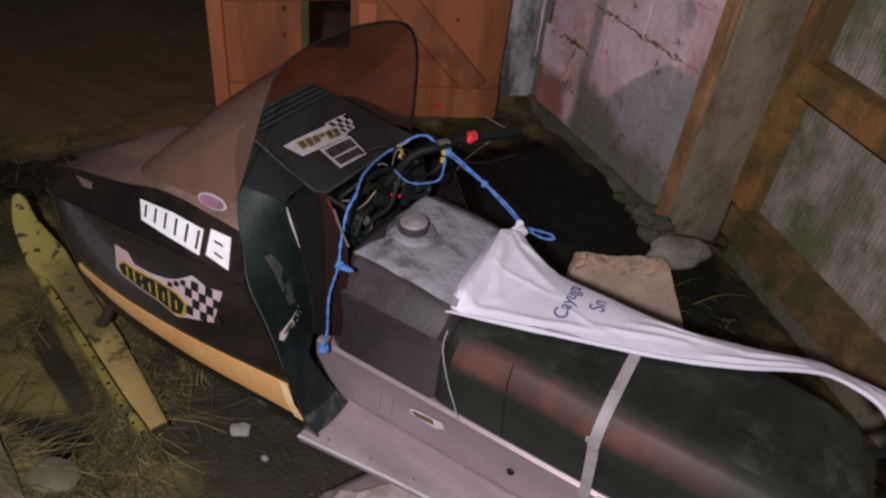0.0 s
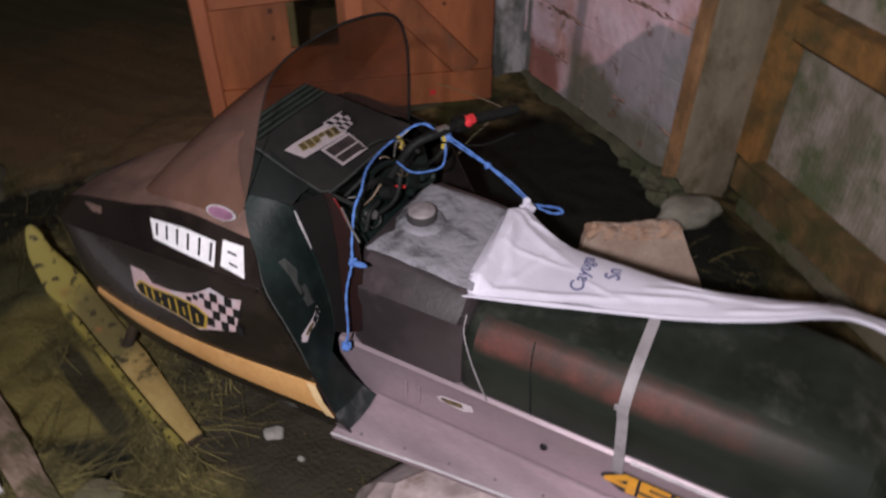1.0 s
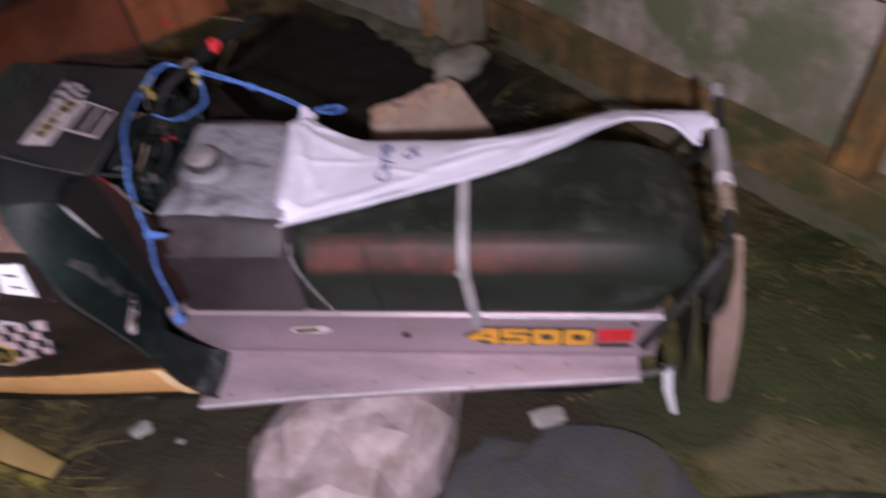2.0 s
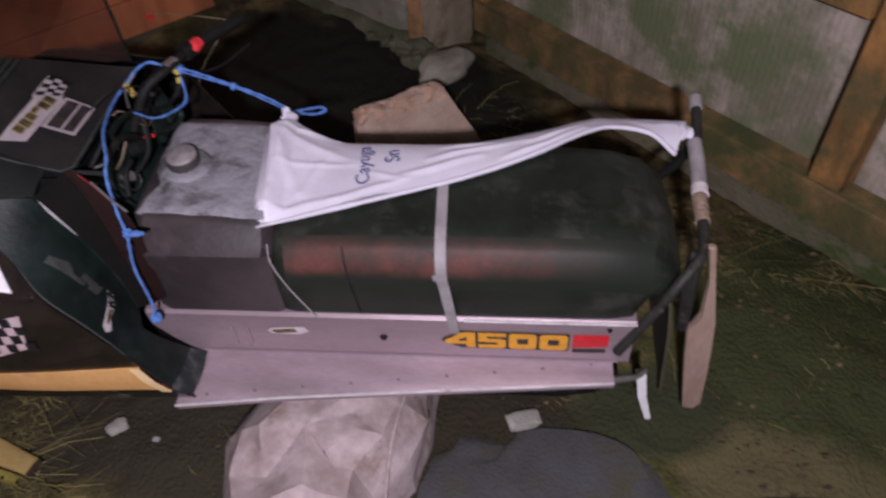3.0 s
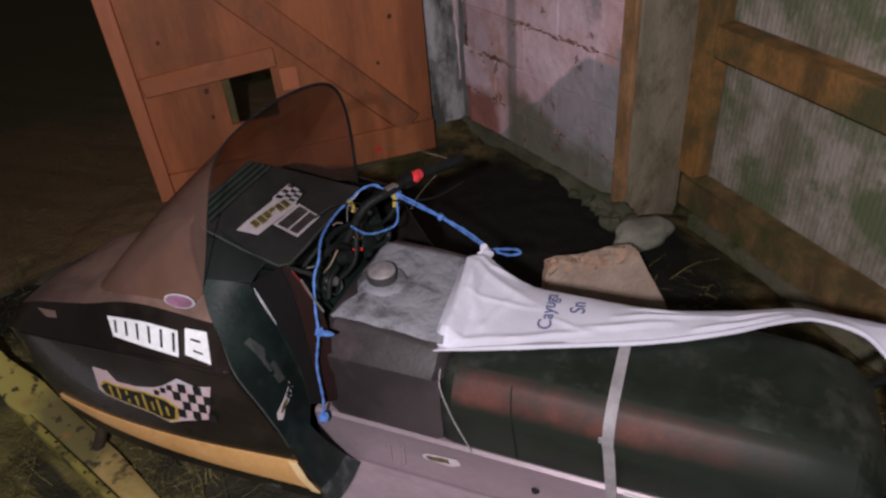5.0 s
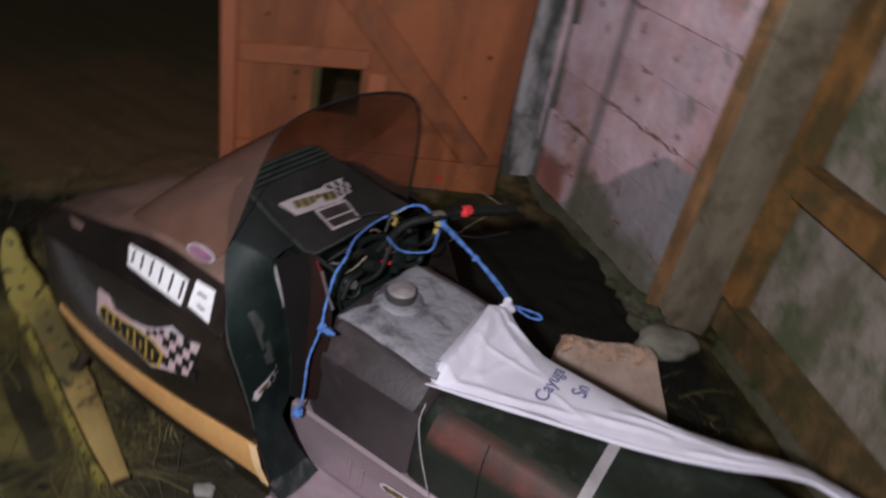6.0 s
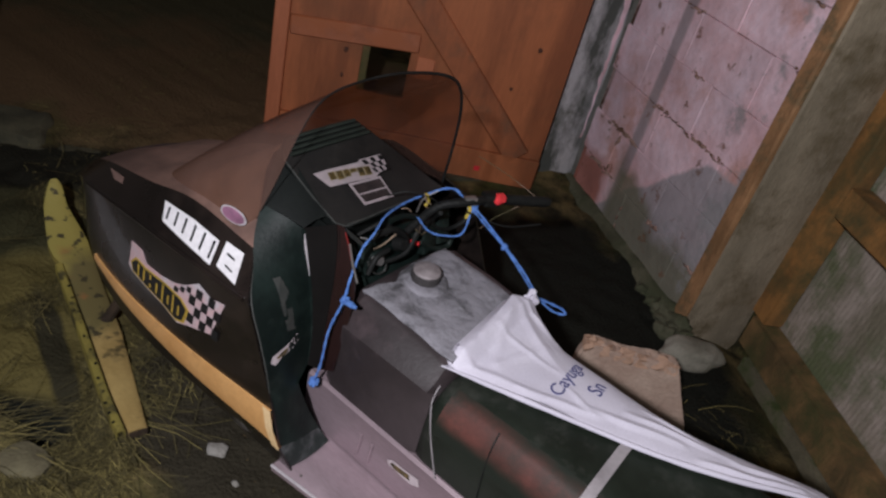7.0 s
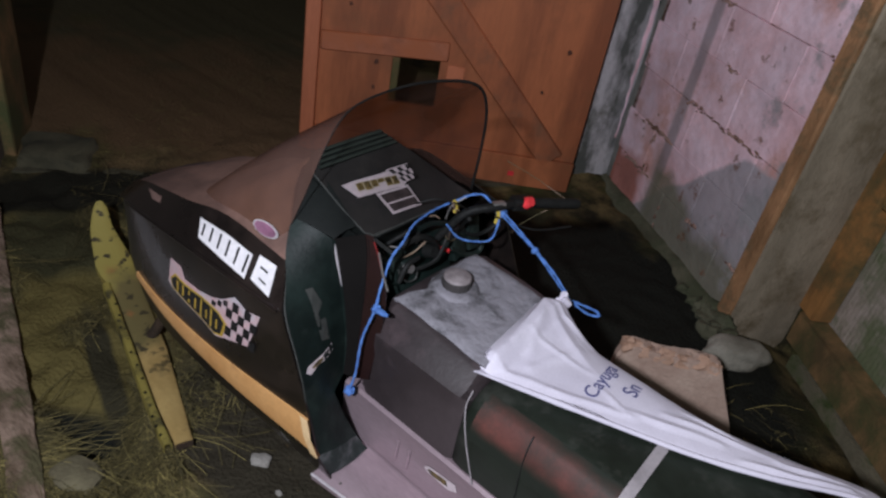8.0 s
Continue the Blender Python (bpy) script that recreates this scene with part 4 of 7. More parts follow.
    five = [[(0.0, 0.62), (0.0, 1.0), (1.0, 1.0), (1.0, 0.78), (0.32, 0.78), (0.32, 0.62)], [(0.0, 0.40), (0.0, 0.62), (0.88, 0.62), (1.0, 0.52), (1.0, 0.10), (0.88, 0.0), (0.70, 0.0), (0.70, 0.40)], [(0.0, 0.0), (0.70, 0.0), (0.70, 0.22), (0.0, 0.22)]]
    for k, shape in enumerate((four, five, zero, zero)):
        xa = -0.082 + 0.0575 * k
        za = 0.3385 - 0.0006 * k
        edge = bmesh.new()
        add_prism(edge, [(xa - (0.012 if k == 0 else 0.003), za + (0.018 if k == 0 else -0.003)), (xa + (0.026 if k == 0 else 0.0), za - 0.003), (xa + 0.053, za - 0.003), (xa + 0.0555, za), (xa + 0.0555, za + 0.049), (xa + 0.053, za + 0.0515), (xa + (0.024 if k == 0 else 0.0), za + 0.0515), (xa - (0.012 if k == 0 else 0.003), za + (0.024 if k == 0 else 0.049))], Matrix.Translation((0, 0.8380, 0)), 0.0006)
        outline = part("number_edge", edge, INK, tunnel, "black outline of the digit", smooth=False)
        bm = bmesh.new()
        for poly in shape:
            add_prism(bm, [(xa + 0.052 * u, za + 0.048 * w) for u, w in poly], Matrix.Translation((0, 0.8372, 0)), 0.0006)
        part("digit", bm, ORANGE, tunnel, "orange digit " + "4500"[k], smooth=False)
    part("red_bar", prism([(0.151, 0.345), (0.217, 0.352), (0.217, 0.388), (0.151, 0.386)], Matrix.Translation((0, 0.8372, 0)), 0.001), RED, tunnel, "red decal bar")
    part("black_bar", prism([(0.153, 0.330), (0.214, 0.332), (0.214, 0.343), (0.153, 0.341)], Matrix.Translation((0, 0.8372, 0)), 0.001), INK, tunnel, "black decal bar")
    part("small_decal", prism([(-0.430, 0.374), (-0.42, 0.383), (-0.356, 0.389), (-0.350, 0.375), (-0.37, 0.365), (-0.422, 0.367)], Matrix.Translation((0, 0.8372, 0)), 0.001), DECALPALE, tunnel, "small torn pale decal")
    part("small_decal_print", prism([(-0.422, 0.373), (-0.418, 0.379), (-0.376, 0.384), (-0.372, 0.372), (-0.41, 0.368)], Matrix.Translation((0, 0.8368, 0)), 0.001), DARKGOLD, tunnel, "gold print")

    # belly pan and hood: rows from the pan's bottom edge to the middle of the top, nose first
    rows = [
        [(-1.36, 0.87, 0.38), (-1.27, 0.785, 0.32), (-1.10, 0.745, 0.29), (-0.85, 0.735, 0.285), (-0.565, 0.735, 0.295)],
        [(-1.39, 0.84, 0.42), (-1.275, 0.745, 0.37), (-1.10, 0.705, 0.345), (-0.85, 0.695, 0.35), (-0.572, 0.703, 0.372)],
        [(-1.40, 0.83, 0.45), (-1.285, 0.738, 0.425), (-1.11, 0.698, 0.43), (-0.87, 0.688, 0.44), (-0.602, 0.700, 0.458)],
        [(-1.415, 0.79, 0.495), (-1.29, 0.742, 0.556), (-1.10, 0.708, 0.608), (-0.90, 0.702, 0.630), (-0.700, 0.705, 0.640)],
        [(-1.345, 0.80, 0.566), (-1.235, 0.776, 0.615), (-1.08, 0.765, 0.655), (-0.93, 0.757, 0.700), (-0.760, 0.760, 0.690)],
    ]
    top = [
        [(-1.345, 0.80, 0.566), (-1.235, 0.776, 0.615), (-1.08, 0.765, 0.655), (-0.93, 0.757, 0.700), (-0.760, 0.760, 0.690)],
        [(-1.372, 0.915, 0.552), (-1.27, 0.89, 0.604), (-1.10, 0.875, 0.660), (-0.98, 0.87, 0.728), (-0.868, 0.872, 0.806)],
        [(-1.388, 1.03, 0.527), (-1.285, 1.03, 0.592), (-1.16, 1.03, 0.645), (-1.00, 1.03, 0.722), (-0.872, 1.03, 0.812)],
    ]
    lower = [smooth_path(r, 4) for r in rows[:3]]
    full = [smooth_path(r, 5) for r in rows]
    left = list(zip(*full))
    for flip in (False, True):
        g = [[hood_mirror(p) if flip else tuple(p) for p in st] for st in left]
        part("hood_side", sheet(g, 0.004), HOODBLACK, sled, "scuffed glossy black hood side", angle=22)
    tl = [smooth_path(r, 5) for r in top]
    g = []
    for st in zip(*tl):
        half = smooth_path(list(st), 4)
        drop = [max(0.0, min(1.0, (p.x + 1.06) / 0.16)) for p in half]
        near_half = [(p.x, p.y, p.z - 0.035 * f * max(0.0, (p.y - 0.90) / 0.13)) for p, f in zip(half, drop)]
        far_half = [(q[0], q[1], q[2] - 0.035 * f - 0.07 * f * (1 - max(0.0, (p.y - 0.90) / 0.13))) for q, p, f in zip([hood_mirror(p) for p in half[:-1]], half, drop)]
        g.append(near_half + far_half[::-1])
    part("hood_top", sheet(g, 0.004), HOODTOP, sled, "dusty dark hood top", angle=30)
    # nose, closing the front between the two sides
    col = [r[0] for r in rows]
    ng = []
    for i, p in enumerate(col):
        q = hood_mirror(p)
        bulge = 0.05
        ng.append([(p[0] - bulge * math.sin(math.pi * k / 8), p[1] + (q[1] - p[1]) * k / 8, p[2] + (q[2] - p[2]) * k / 8) for k in range(9)])
    part("nose", sheet(ng, 0.004), HOODBLACK, sled, "scuffed black rounded nose")
    # pan floor
    part("pan_floor", sheet([[tuple(p), (p[0], YC, p[2] - 0.02), hood_mirror(p)] for p in smooth_path(rows[0], 3)], 0.004), RUBBER, sled, "dirty black pan floor")

    # amber trim strip along both sides
    a, b = smooth_path(rows[1], 6)[9:], smooth_path(rows[2], 6)[9:]
    for flip in (False, True):
        g = []
        n = len(a)
        for i, (p, q) in enumerate(zip(a, b)):
            f = 0.28 + 0.56 * (i / (n - 1)) ** 0.8
            p2, q2 = Vector(q).lerp(Vector(p), f), Vector(q)
            if i == n - 1:
                p2 = p2 + Vector((0.005, 0, -0.002))
                q2 = q2 + Vector((-0.002, 0, 0))
            off = Vector((0, -0.007, 0))
            mid = (p2 + q2) / 2 + Vector((0, -0.011, 0))
            row = [q2 + Vector((0, -0.001, 0)), q2 + off, mid, p2 + off, p2 + Vector((0, -0.001, 0))]
            g.append([hood_mirror(v) if flip else tuple(v) for v in row])
        bm = sheet(g)
        bmesh.ops.holes_fill(bm, edges=bm.edges)
        strip = part("trim_strip", bm, TRIM, sled, "scuffed amber plastic trim strip")
        tip = [Vector(v) for v in g[-1]]
        part("trim_end", sheet([[v + Vector((-0.016, -0.0025, 0.0005)) for v in tip[1:4]], [v + Vector((0.0015, -0.0015, 0.0)) for v in tip[1:4]]], 0.002), TRIMEND, strip, "bevelled end, painted as lit")

    # dash: sloping panel behind the screen, with louvres
    d0, d1, d2, d3 = Vector((-0.850, 0.878, 0.832)), Vector((-0.850, 1.182, 0.832)), Vector((-0.690, 1.180, 0.722)), Vector((-0.690, 0.880, 0.722))
    def span(v):
        """Left and right edge of the dash at v down its slope."""
        left = np.interp(v, (-0.03, 0.16, 0.60, 0.92, 0.98), (0.035, -0.055, -0.005, 0.045, 0.105))
        return float(left), float(0.60 + 0.48 * v)

    g = []
    for i in range(15):
        v = -0.03 + 1.01 * i / 14
        ua, ub = span(v)
        g.append([d0.lerp(d1, u).lerp(d3.lerp(d2, u), v) + Vector((0.006, 0, 0.010)) * math.sin(math.pi * max(0.0, min(1.0, u))) for u in [ua + (ub - ua) * k / 12 for k in range(13)]])
    dash = part("dash", sheet(g, 0.01), DASHBLACK, sled, "dark dash panel")
    rim = [r[0] for r in g] + [p for p in g[-1][1:8]]
    pod = [p + Vector((-0.02, 0.012, -0.05)) for p in rim]
    foot = [p + Vector((-0.035, 0.015, -0.15)) for p in rim]
    part("dash_side", sheet([rim, pod, foot], 0.004), COWLBLACK, dash, "black side of the dash pod")
    part("dash_edge", tube([p + Vector((0.001, -0.001, 0.001)) for p in rim[2:]], 0.0016, 6), FADED, dash, "worn grey dash edge")
    nrm = (d1 - d0).cross(d3 - d0).normalized()
    if nrm.z < 0:
        nrm = -nrm
    for k in range(4):
        t = 0.005 + k * 0.052
        ua, ub = span(t)
        p, q = d0.lerp(d3, t) + nrm * 0.011, d1.lerp(d2, t) + nrm * 0.011
        bow = [p.lerp(q, ua + (ub - ua) * f) + nrm * 0.007 * math.sin(math.pi * max(0.0, ua + (ub - ua) * f)) for f in (0.05, 0.2, 0.4, 0.6, 0.8, 0.94)]
        part("louvre", tube(bow, 0.0038, 6), DASHGREEN, dash, "raised louvre")

    def on_dash(u, v, lift=0.013):
        return d0.lerp(d1, u).lerp(d3.lerp(d2, u), v) + nrm * lift + Vector((0.006, 0, 0.010)) * math.sin(math.pi * u)

    def decal(name, uv, material, parent, lab, lift):
        bm = bmesh.new()
        vs = [bm.verts.new(on_dash(u, v, lift)) for u, v in uv]
        f = bm.faces.new(vs)
        bmesh.ops.solidify(bm, geom=[f], thickness=0.0012)
        return part(name, bm, material, parent, lab, smooth=False)

    tag = decal("dash_decal", [(0.04, 0.41), (0.13, 0.415), (0.385, 0.45), (0.40, 0.43), (0.59, 0.44), (0.60, 0.61), (0.50, 0.62), (0.46, 0.65), (0.10, 0.585)], DECALPALE, dash, "pale checkered-flag decal", 0.0150)
    for k in range(6):
        u, v, h = 0.135 + 0.053 * k, 0.455 + 0.013 * k, (0.075, 0.085, 0.07, 0.035, 0.085, 0.085)[k]
        decal("print_edge", [(u - 0.006, v - 0.008), (u + 0.044, v), (u + 0.040, v + h + 0.010), (u - 0.010, v + h + 0.002)], DULLGOLD, dash, "", 0.0162)
        decal("print", [(u, v), (u + 0.036, v + 0.007), (u + 0.032, v + h), (u - 0.004, v + h - 0.007)], DARKGOLD, dash, "dark gold print", 0.0172)
    for i in range(5):
        for j in range(3):
            if (i + j) % 2 == 0:
                def cell(s, t):
                    return (0.405 + 0.185 * s + 0.07 * t * (1 - s) + 0.01 * t * s, 0.445 + 0.005 * s + 0.165 * t)
                decal("check", [cell(i / 5, j / 3), cell((i + 1) / 5, j / 3), cell((i + 1) / 5, (j + 1) / 3), cell(i / 5, (j + 1) / 3)], INK, dash, "", 0.0162)
    decal("dash_plate", [(0.220, 0.622), (0.482, 0.658), (0.500, 0.902), (0.250, 0.876)], DECALPALE, dash, "small info plate with pale border", 0.0176)
    decal("dash_plate_face", [(0.238, 0.650), (0.466, 0.682), (0.482, 0.876), (0.266, 0.854)], PLATEDARK, dash, "dull dark plate face", 0.0186)
    decal("dash_plate_line", [(0.250, 0.755), (0.474, 0.782), (0.476, 0.798), (0.252, 0.771)], DECALPALE, dash, "", 0.0194)

    # rear cowl wings beside the knees: from the hood's rear edge to the rib, notched above the footboard
    outer = [(-0.802, 0.802, 0.748), (-0.775, 0.768, 0.708), (-0.739, 0.740, 0.666), (-0.698, 0.708, 0.634), (-0.660, 0.702, 0.577), (-0.633, 0.701, 0.522), (-0.612, 0.7005, 0.460), (-0.594, 0.702, 0.412), (-0.577, 0.705, 0.368), (-0.576, 0.728, 0.303)]
    inner = [(-0.730, 0.842, 0.724), (-0.720, 0.842, 0.691), (-0.700, 0.842, 0.638), (-0.685, 0.841, 0.587), (-0.671, 0.840, 0.511), (-0.664, 0.832, 0.445), (-0.627, 0.774, 0.455), (-0.611, 0.797, 0.384), (-0.594, 0.826, 0.315), (-0.572, 0.830, 0.303)]
    # the inner panel between the rib and the tank, in two facets
    mid = [(-0.656, 0.848, 0.773), (-0.648, 0.850, 0.735), (-0.640, 0.848, 0.678), (-0.637, 0.846, 0.629), (-0.634, 0.842, 0.550), (-0.631, 0.838, 0.452)]
    rear = [(-0.646, 0.858, 0.768), (-0.634, 0.861, 0.738), (-0.613, 0.862, 0.689), (-0.600, 0.862, 0.660), (-0.596, 0.858, 0.588), (-0.596, 0.842, 0.470)]

    def wing_rows(n):
        """Rows of the wing, finely divided, with a shallow swell."""
        a, b = smooth_path(outer[:6], n) + smooth_path(outer[5:], n)[1:], smooth_path(inner[:6], n) + [v for p, q in zip(inner[5:], inner[6:]) for v in [Vector(p).lerp(Vector(q), (k + 1) / n) for k in range(n)]]
        return list(zip(a, b))

    def swell(t):
        return Vector((0.006, -0.001, 0.004)) * math.sin(math.pi * min(1.0, t * 1.1)) ** 0.8

    for flip in (False, True):
        side_of = (lambda v: (v[0], 2 * YC - v[1], v[2] - 0.22 * max(0.0, min(1.0, (v[2] - 0.42) / 0.30)))) if flip else (lambda v: tuple(v))
        g = [[side_of(p.lerp(q, k / 8) + swell(k / 8)) for k in range(9)] for p, q in wing_rows(5)]
        wing = part("knee_panel", sheet(g, 0.004), GREENBLACK, sled, "scuffed green-black knee panel")
        part("dusty_lip", sheet([[side_of(p.lerp(q, k / 8) + swell(k / 8) + Vector((0.0025, -0.001, 0.0025))) for k in range(9)] for p, q in wing_rows(5)[-7:]], 0.002), DUSTYLIP, wing, "dust-caked lower lip")
        part("worn_edge", tube([side_of(p + Vector((0.002, -0.001, 0.002))) for p, q in wing_rows(5)[8:38]], 0.0014, 6), FADED, wing, "worn grey panel edge")
        part("rib", tube([side_of(Vector(p) + Vector((0.002, -0.003, 0.001))) for p in smooth_path(inner[:6], 4)], 0.0040, 8), GREENBLACK, wing, "rounded rib")
        # the rib's highlight, modelled as a pale sliver tapering at both ends
        part("rib_glint", tube([side_of(Vector(p) + Vector((0.005, -0.005, 0.003))) for p in smooth_path(inner[:4], 4)[1:9]], [0.0008, 0.0014, 0.0020, 0.0024, 0.0022, 0.0017, 0.0011, 0.0007], 6), ALLOYEDGE, wing, "highlight on the rib, made as a pale sliver")
        tri = [[(-0.802, 0.802, 0.748), (-0.830, 0.840, 0.792), (-0.852, 0.876, 0.822)], [(-0.765, 0.815, 0.745), (-0.780, 0.850, 0.775), (-0.800, 0.882, 0.795)], [(-0.732, 0.842, 0.724), (-0.725, 0.862, 0.738), (-0.720, 0.884, 0.742)]]
        if not flip:
            part("cowl_corner", sheet(tri, 0.004), COWLBLACK, sled, "black cowl corner")
        fine = [smooth_path(q, 4) for q in (inner[:6], mid, rear)]
        part("inner_panel", sheet([[side_of(p.lerp(q, k / 4) - Vector((0.004, 0, 0))) for k in range(5)] for p, q in zip(fine[0], fine[1])], 0.003), MAROON, sled, "dark maroon inner cowl panel")
        part("inner_panel", sheet([[side_of(p.lerp(q, k / 3) - Vector((0.004, 0, 0))) for k in range(4)] for p, q in zip(fine[1], fine[2])], 0.003), GLOSSMAROON, sled, "glossy dark red inner panel")
        part("inner_crease", tube([side_of(p) for p in fine[1][1:-3]], 0.0012, 6), MAROON, sled, "folded crease")
        if not flip:
            part("red_strip", tube([(-0.642, 0.852, 0.764), (-0.632, 0.856, 0.740), (-0.622, 0.857, 0.715)], 0.0014, 6), DULLRED, sled, "glossy red strip")
        part("cockpit_trim", tube([side_of(v) for v in ((-0.628, 0.852, 0.749), (-0.612, 0.852, 0.712), (-0.595, 0.852, 0.684))], 0.0020, 6), STEEL, sled, "bright metal strip")
        w = [[(-0.66, 0.868, 0.745), (-0.76, 0.878, 0.73), (-0.82, 0.88, 0.72)], [(-0.67, 0.858, 0.60), (-0.76, 0.862, 0.58), (-0.82, 0.866, 0.58)], [(-0.70, 0.852, 0.30), (-0.76, 0.852, 0.30), (-0.82, 0.852, 0.30)]]
        part("cockpit_wall", sheet([[side_of(v) for v in r] for r in w], 0.003), COWLBLACK, sled, "black inner cowl wall")
    part("firewall", sheet([[(-0.80, 0.84, 0.30), (-0.80, 1.22, 0.30)], [(-0.80, 0.85, 0.70), (-0.80, 1.21, 0.66)]], 0.005), RUBBER, sled, "black firewall")
    # torn decal and faded strip on the near knee panel
    fine_rows = wing_rows(25)

    def on_knee(name, uv, material, lab, lift):
        bm = bmesh.new()
        vs = []
        for s, t in uv:
            i = round(s * (len(fine_rows) - 1))
            vs.append(bm.verts.new(fine_rows[i][0].lerp(fine_rows[i][1], t) + swell(t) + Vector((0.8, -0.35, 0.5)) * lift))
        f = bm.faces.new(vs)
        bmesh.ops.triangulate(bm, faces=[f])
        bmesh.ops.solidify(bm, geom=list(bm.faces), thickness=0.0008)
        return part(name, bm, material, sled, lab, smooth=False)

    on_knee("knee_decal", [(0.520, 0.10), (0.500, 0.15), (0.478, 0.30), (0.462, 0.45), (0.440, 0.60), (0.425, 0.66), (0.450, 0.68), (0.472, 0.60), (0.490, 0.45), (0.500, 0.34), (0.515, 0.26), (0.530, 0.18)], DECALPALE, "small torn pale decal", 0.0040)
    on_knee("knee_decal_print", [(0.503, 0.22), (0.482, 0.36), (0.470, 0.46), (0.485, 0.45), (0.497, 0.33), (0.508, 0.25)], DARKGOLD, "faded gold print", 0.0052)
    for k in range(3):
        on_knee("knee_check", [(0.464 - 0.012 * k, 0.50 + 0.05 * k), (0.456 - 0.012 * k, 0.53 + 0.05 * k), (0.466 - 0.012 * k, 0.545 + 0.05 * k), (0.474 - 0.012 * k, 0.515 + 0.05 * k)], INK, "", 0.0052)
    on_knee("knee_strip", [(0.245, 0.30), (0.235, 0.42), (0.29, 0.56), (0.36, 0.62), (0.415, 0.64), (0.42, 0.48), (0.35, 0.44), (0.30, 0.40)], FADED, "faded grey strip", 0.0040)

    # decals on the hood side
    def side_point(s, h):
        """s along the side from the front (0) to the rear (1), h from the trim (0) to the crease (1)."""
        r2, r3 = smooth_path(rows[2], 8), smooth_path(rows[3], 8)
        k = max(0.0, min(1.0, s)) * (len(r2) - 1)
        i = min(int(k), len(r2) - 2)
        p = r2[i].lerp(r2[i + 1], k - i)
        q = r3[i].lerp(r3[i + 1], k - i)
        return p.lerp(q, h)

    def bevel_point(s, h):
        r3, r4 = smooth_path(rows[3], 8), smooth_path(rows[4], 8)
        k = max(0.0, min(1.0, s)) * (len(r3) - 1)
        i = min(int(k), len(r3) - 2)
        return r3[i].lerp(r3[i + 1], k - i).lerp(r4[i].lerp(r4[i + 1], k - i), h)

    def at_x(fn, x, h):
        lo, hi = 0.0, 1.0
        for _ in range(30):
            m = (lo + hi) / 2
            if fn(m, h).x < x:
                lo = m
            else:
                hi = m
        return fn((lo + hi) / 2, h)

    def skin(name, outline, fn, material, parent, lab, lift):
        """A decal on the side: outline in x and height, each laid on the skin."""
        bm = bmesh.new()
        vs = [bm.verts.new(at_x(fn, x, h) + Vector((0, -lift, lift * 0.4))) for x, h in outline]
        f = bm.faces.new(vs)
        bmesh.ops.triangulate(bm, faces=[f])
        bmesh.ops.solidify(bm, geom=list(bm.faces), thickness=0.001)
        return part(name, bm, material, parent, lab, smooth=False)

    flag = skin("flag_decal", [(-1.040, 0.70), (-1.046, 0.38), (-1.03, 0.33), (-0.984, 0.29), (-0.922, 0.25), (-0.874, 0.18), (-0.844, 0.24), (-0.778, 0.34), (-0.752, 0.78), (-0.790, 0.74), (-0.826, 0.80), (-0.864, 0.67), (-0.893, 0.61), (-0.937, 0.57), (-0.986, 0.57), (-1.004, 0.69)], side_point, DECALPINK, sled, "pale racing-flag decal", 0.0055)
    skin("flag_print_edge", [(-1.038, 0.45), (-1.028, 0.345), (-0.984, 0.305), (-0.922, 0.265), (-0.876, 0.20), (-0.852, 0.24), (-0.842, 0.42), (-0.868, 0.50), (-0.92, 0.53), (-0.986, 0.52), (-1.02, 0.55)], side_point, GOLD, flag, "gold ground of the print", 0.0068)
    skin("flag_print", [(-1.032, 0.455), (-1.024, 0.370), (-0.984, 0.325), (-0.922, 0.285), (-0.878, 0.225), (-0.858, 0.255), (-0.849, 0.410), (-0.870, 0.480), (-0.92, 0.508), (-0.986, 0.498), (-1.016, 0.525)], side_point, INK, flag, "black print", 0.0080)
    for xa, lo, hi in ((-1.008, 0.36, 0.50), (-0.988, 0.36, 0.49), (-0.966, 0.34, 0.38), (-0.966, 0.44, 0.49), (-0.944, 0.33, 0.45), (-0.924, 0.29, 0.50), (-0.906, 0.32, 0.42), (-0.890, 0.27, 0.48), (-0.872, 0.29, 0.40)):
        skin("flag_print_line", [(xa, lo), (xa + 0.0042, lo - 0.004), (xa + 0.0042, hi - 0.004), (xa, hi)], side_point, GOLD, flag, "", 0.0090)
    for i in range(5):
        for j in range(4):
            if (i + j) % 2 == 0:
                xa = -0.846 + 0.0175 * i
                ha = 0.30 + 0.110 * j + 0.004 * i
                skin("check", [(xa, ha), (xa + 0.0172, ha), (xa + 0.0190, ha + 0.108), (xa + 0.0018, ha + 0.108)], side_point, INK, flag, "", 0.0068)
    for k in range(3):
        skin("check", [(-0.892 + 0.018 * k, 0.53 + 0.05 * k), (-0.880 + 0.018 * k, 0.53 + 0.05 * k), (-0.878 + 0.018 * k, 0.59 + 0.055 * k), (-0.890 + 0.018 * k, 0.59 + 0.05 * k)], side_point, INK, flag, "", 0.0068)
    reg = skin("number_decal", [(-0.964, 0.32), (-0.884, 0.22), (-0.808, 0.16), (-0.823, 0.69), (-0.90, 0.71), (-0.992, 0.74)], bevel_point, DECALWHITE, sled, "white registration decal with dark bars", 0.0095)
    for k in range(6):
        f = k / 5
        xa, lo, hi = -0.972 + 0.138 * f, 0.41 - 0.15 * f, 0.66 - 0.02 * f
        skin("bar", [(xa + 0.012, lo), (xa + 0.0170, lo - 0.006), (xa + 0.0070, hi - 0.004), (xa + 0.002, hi)], bevel_point, INK, reg, "", 0.0108)
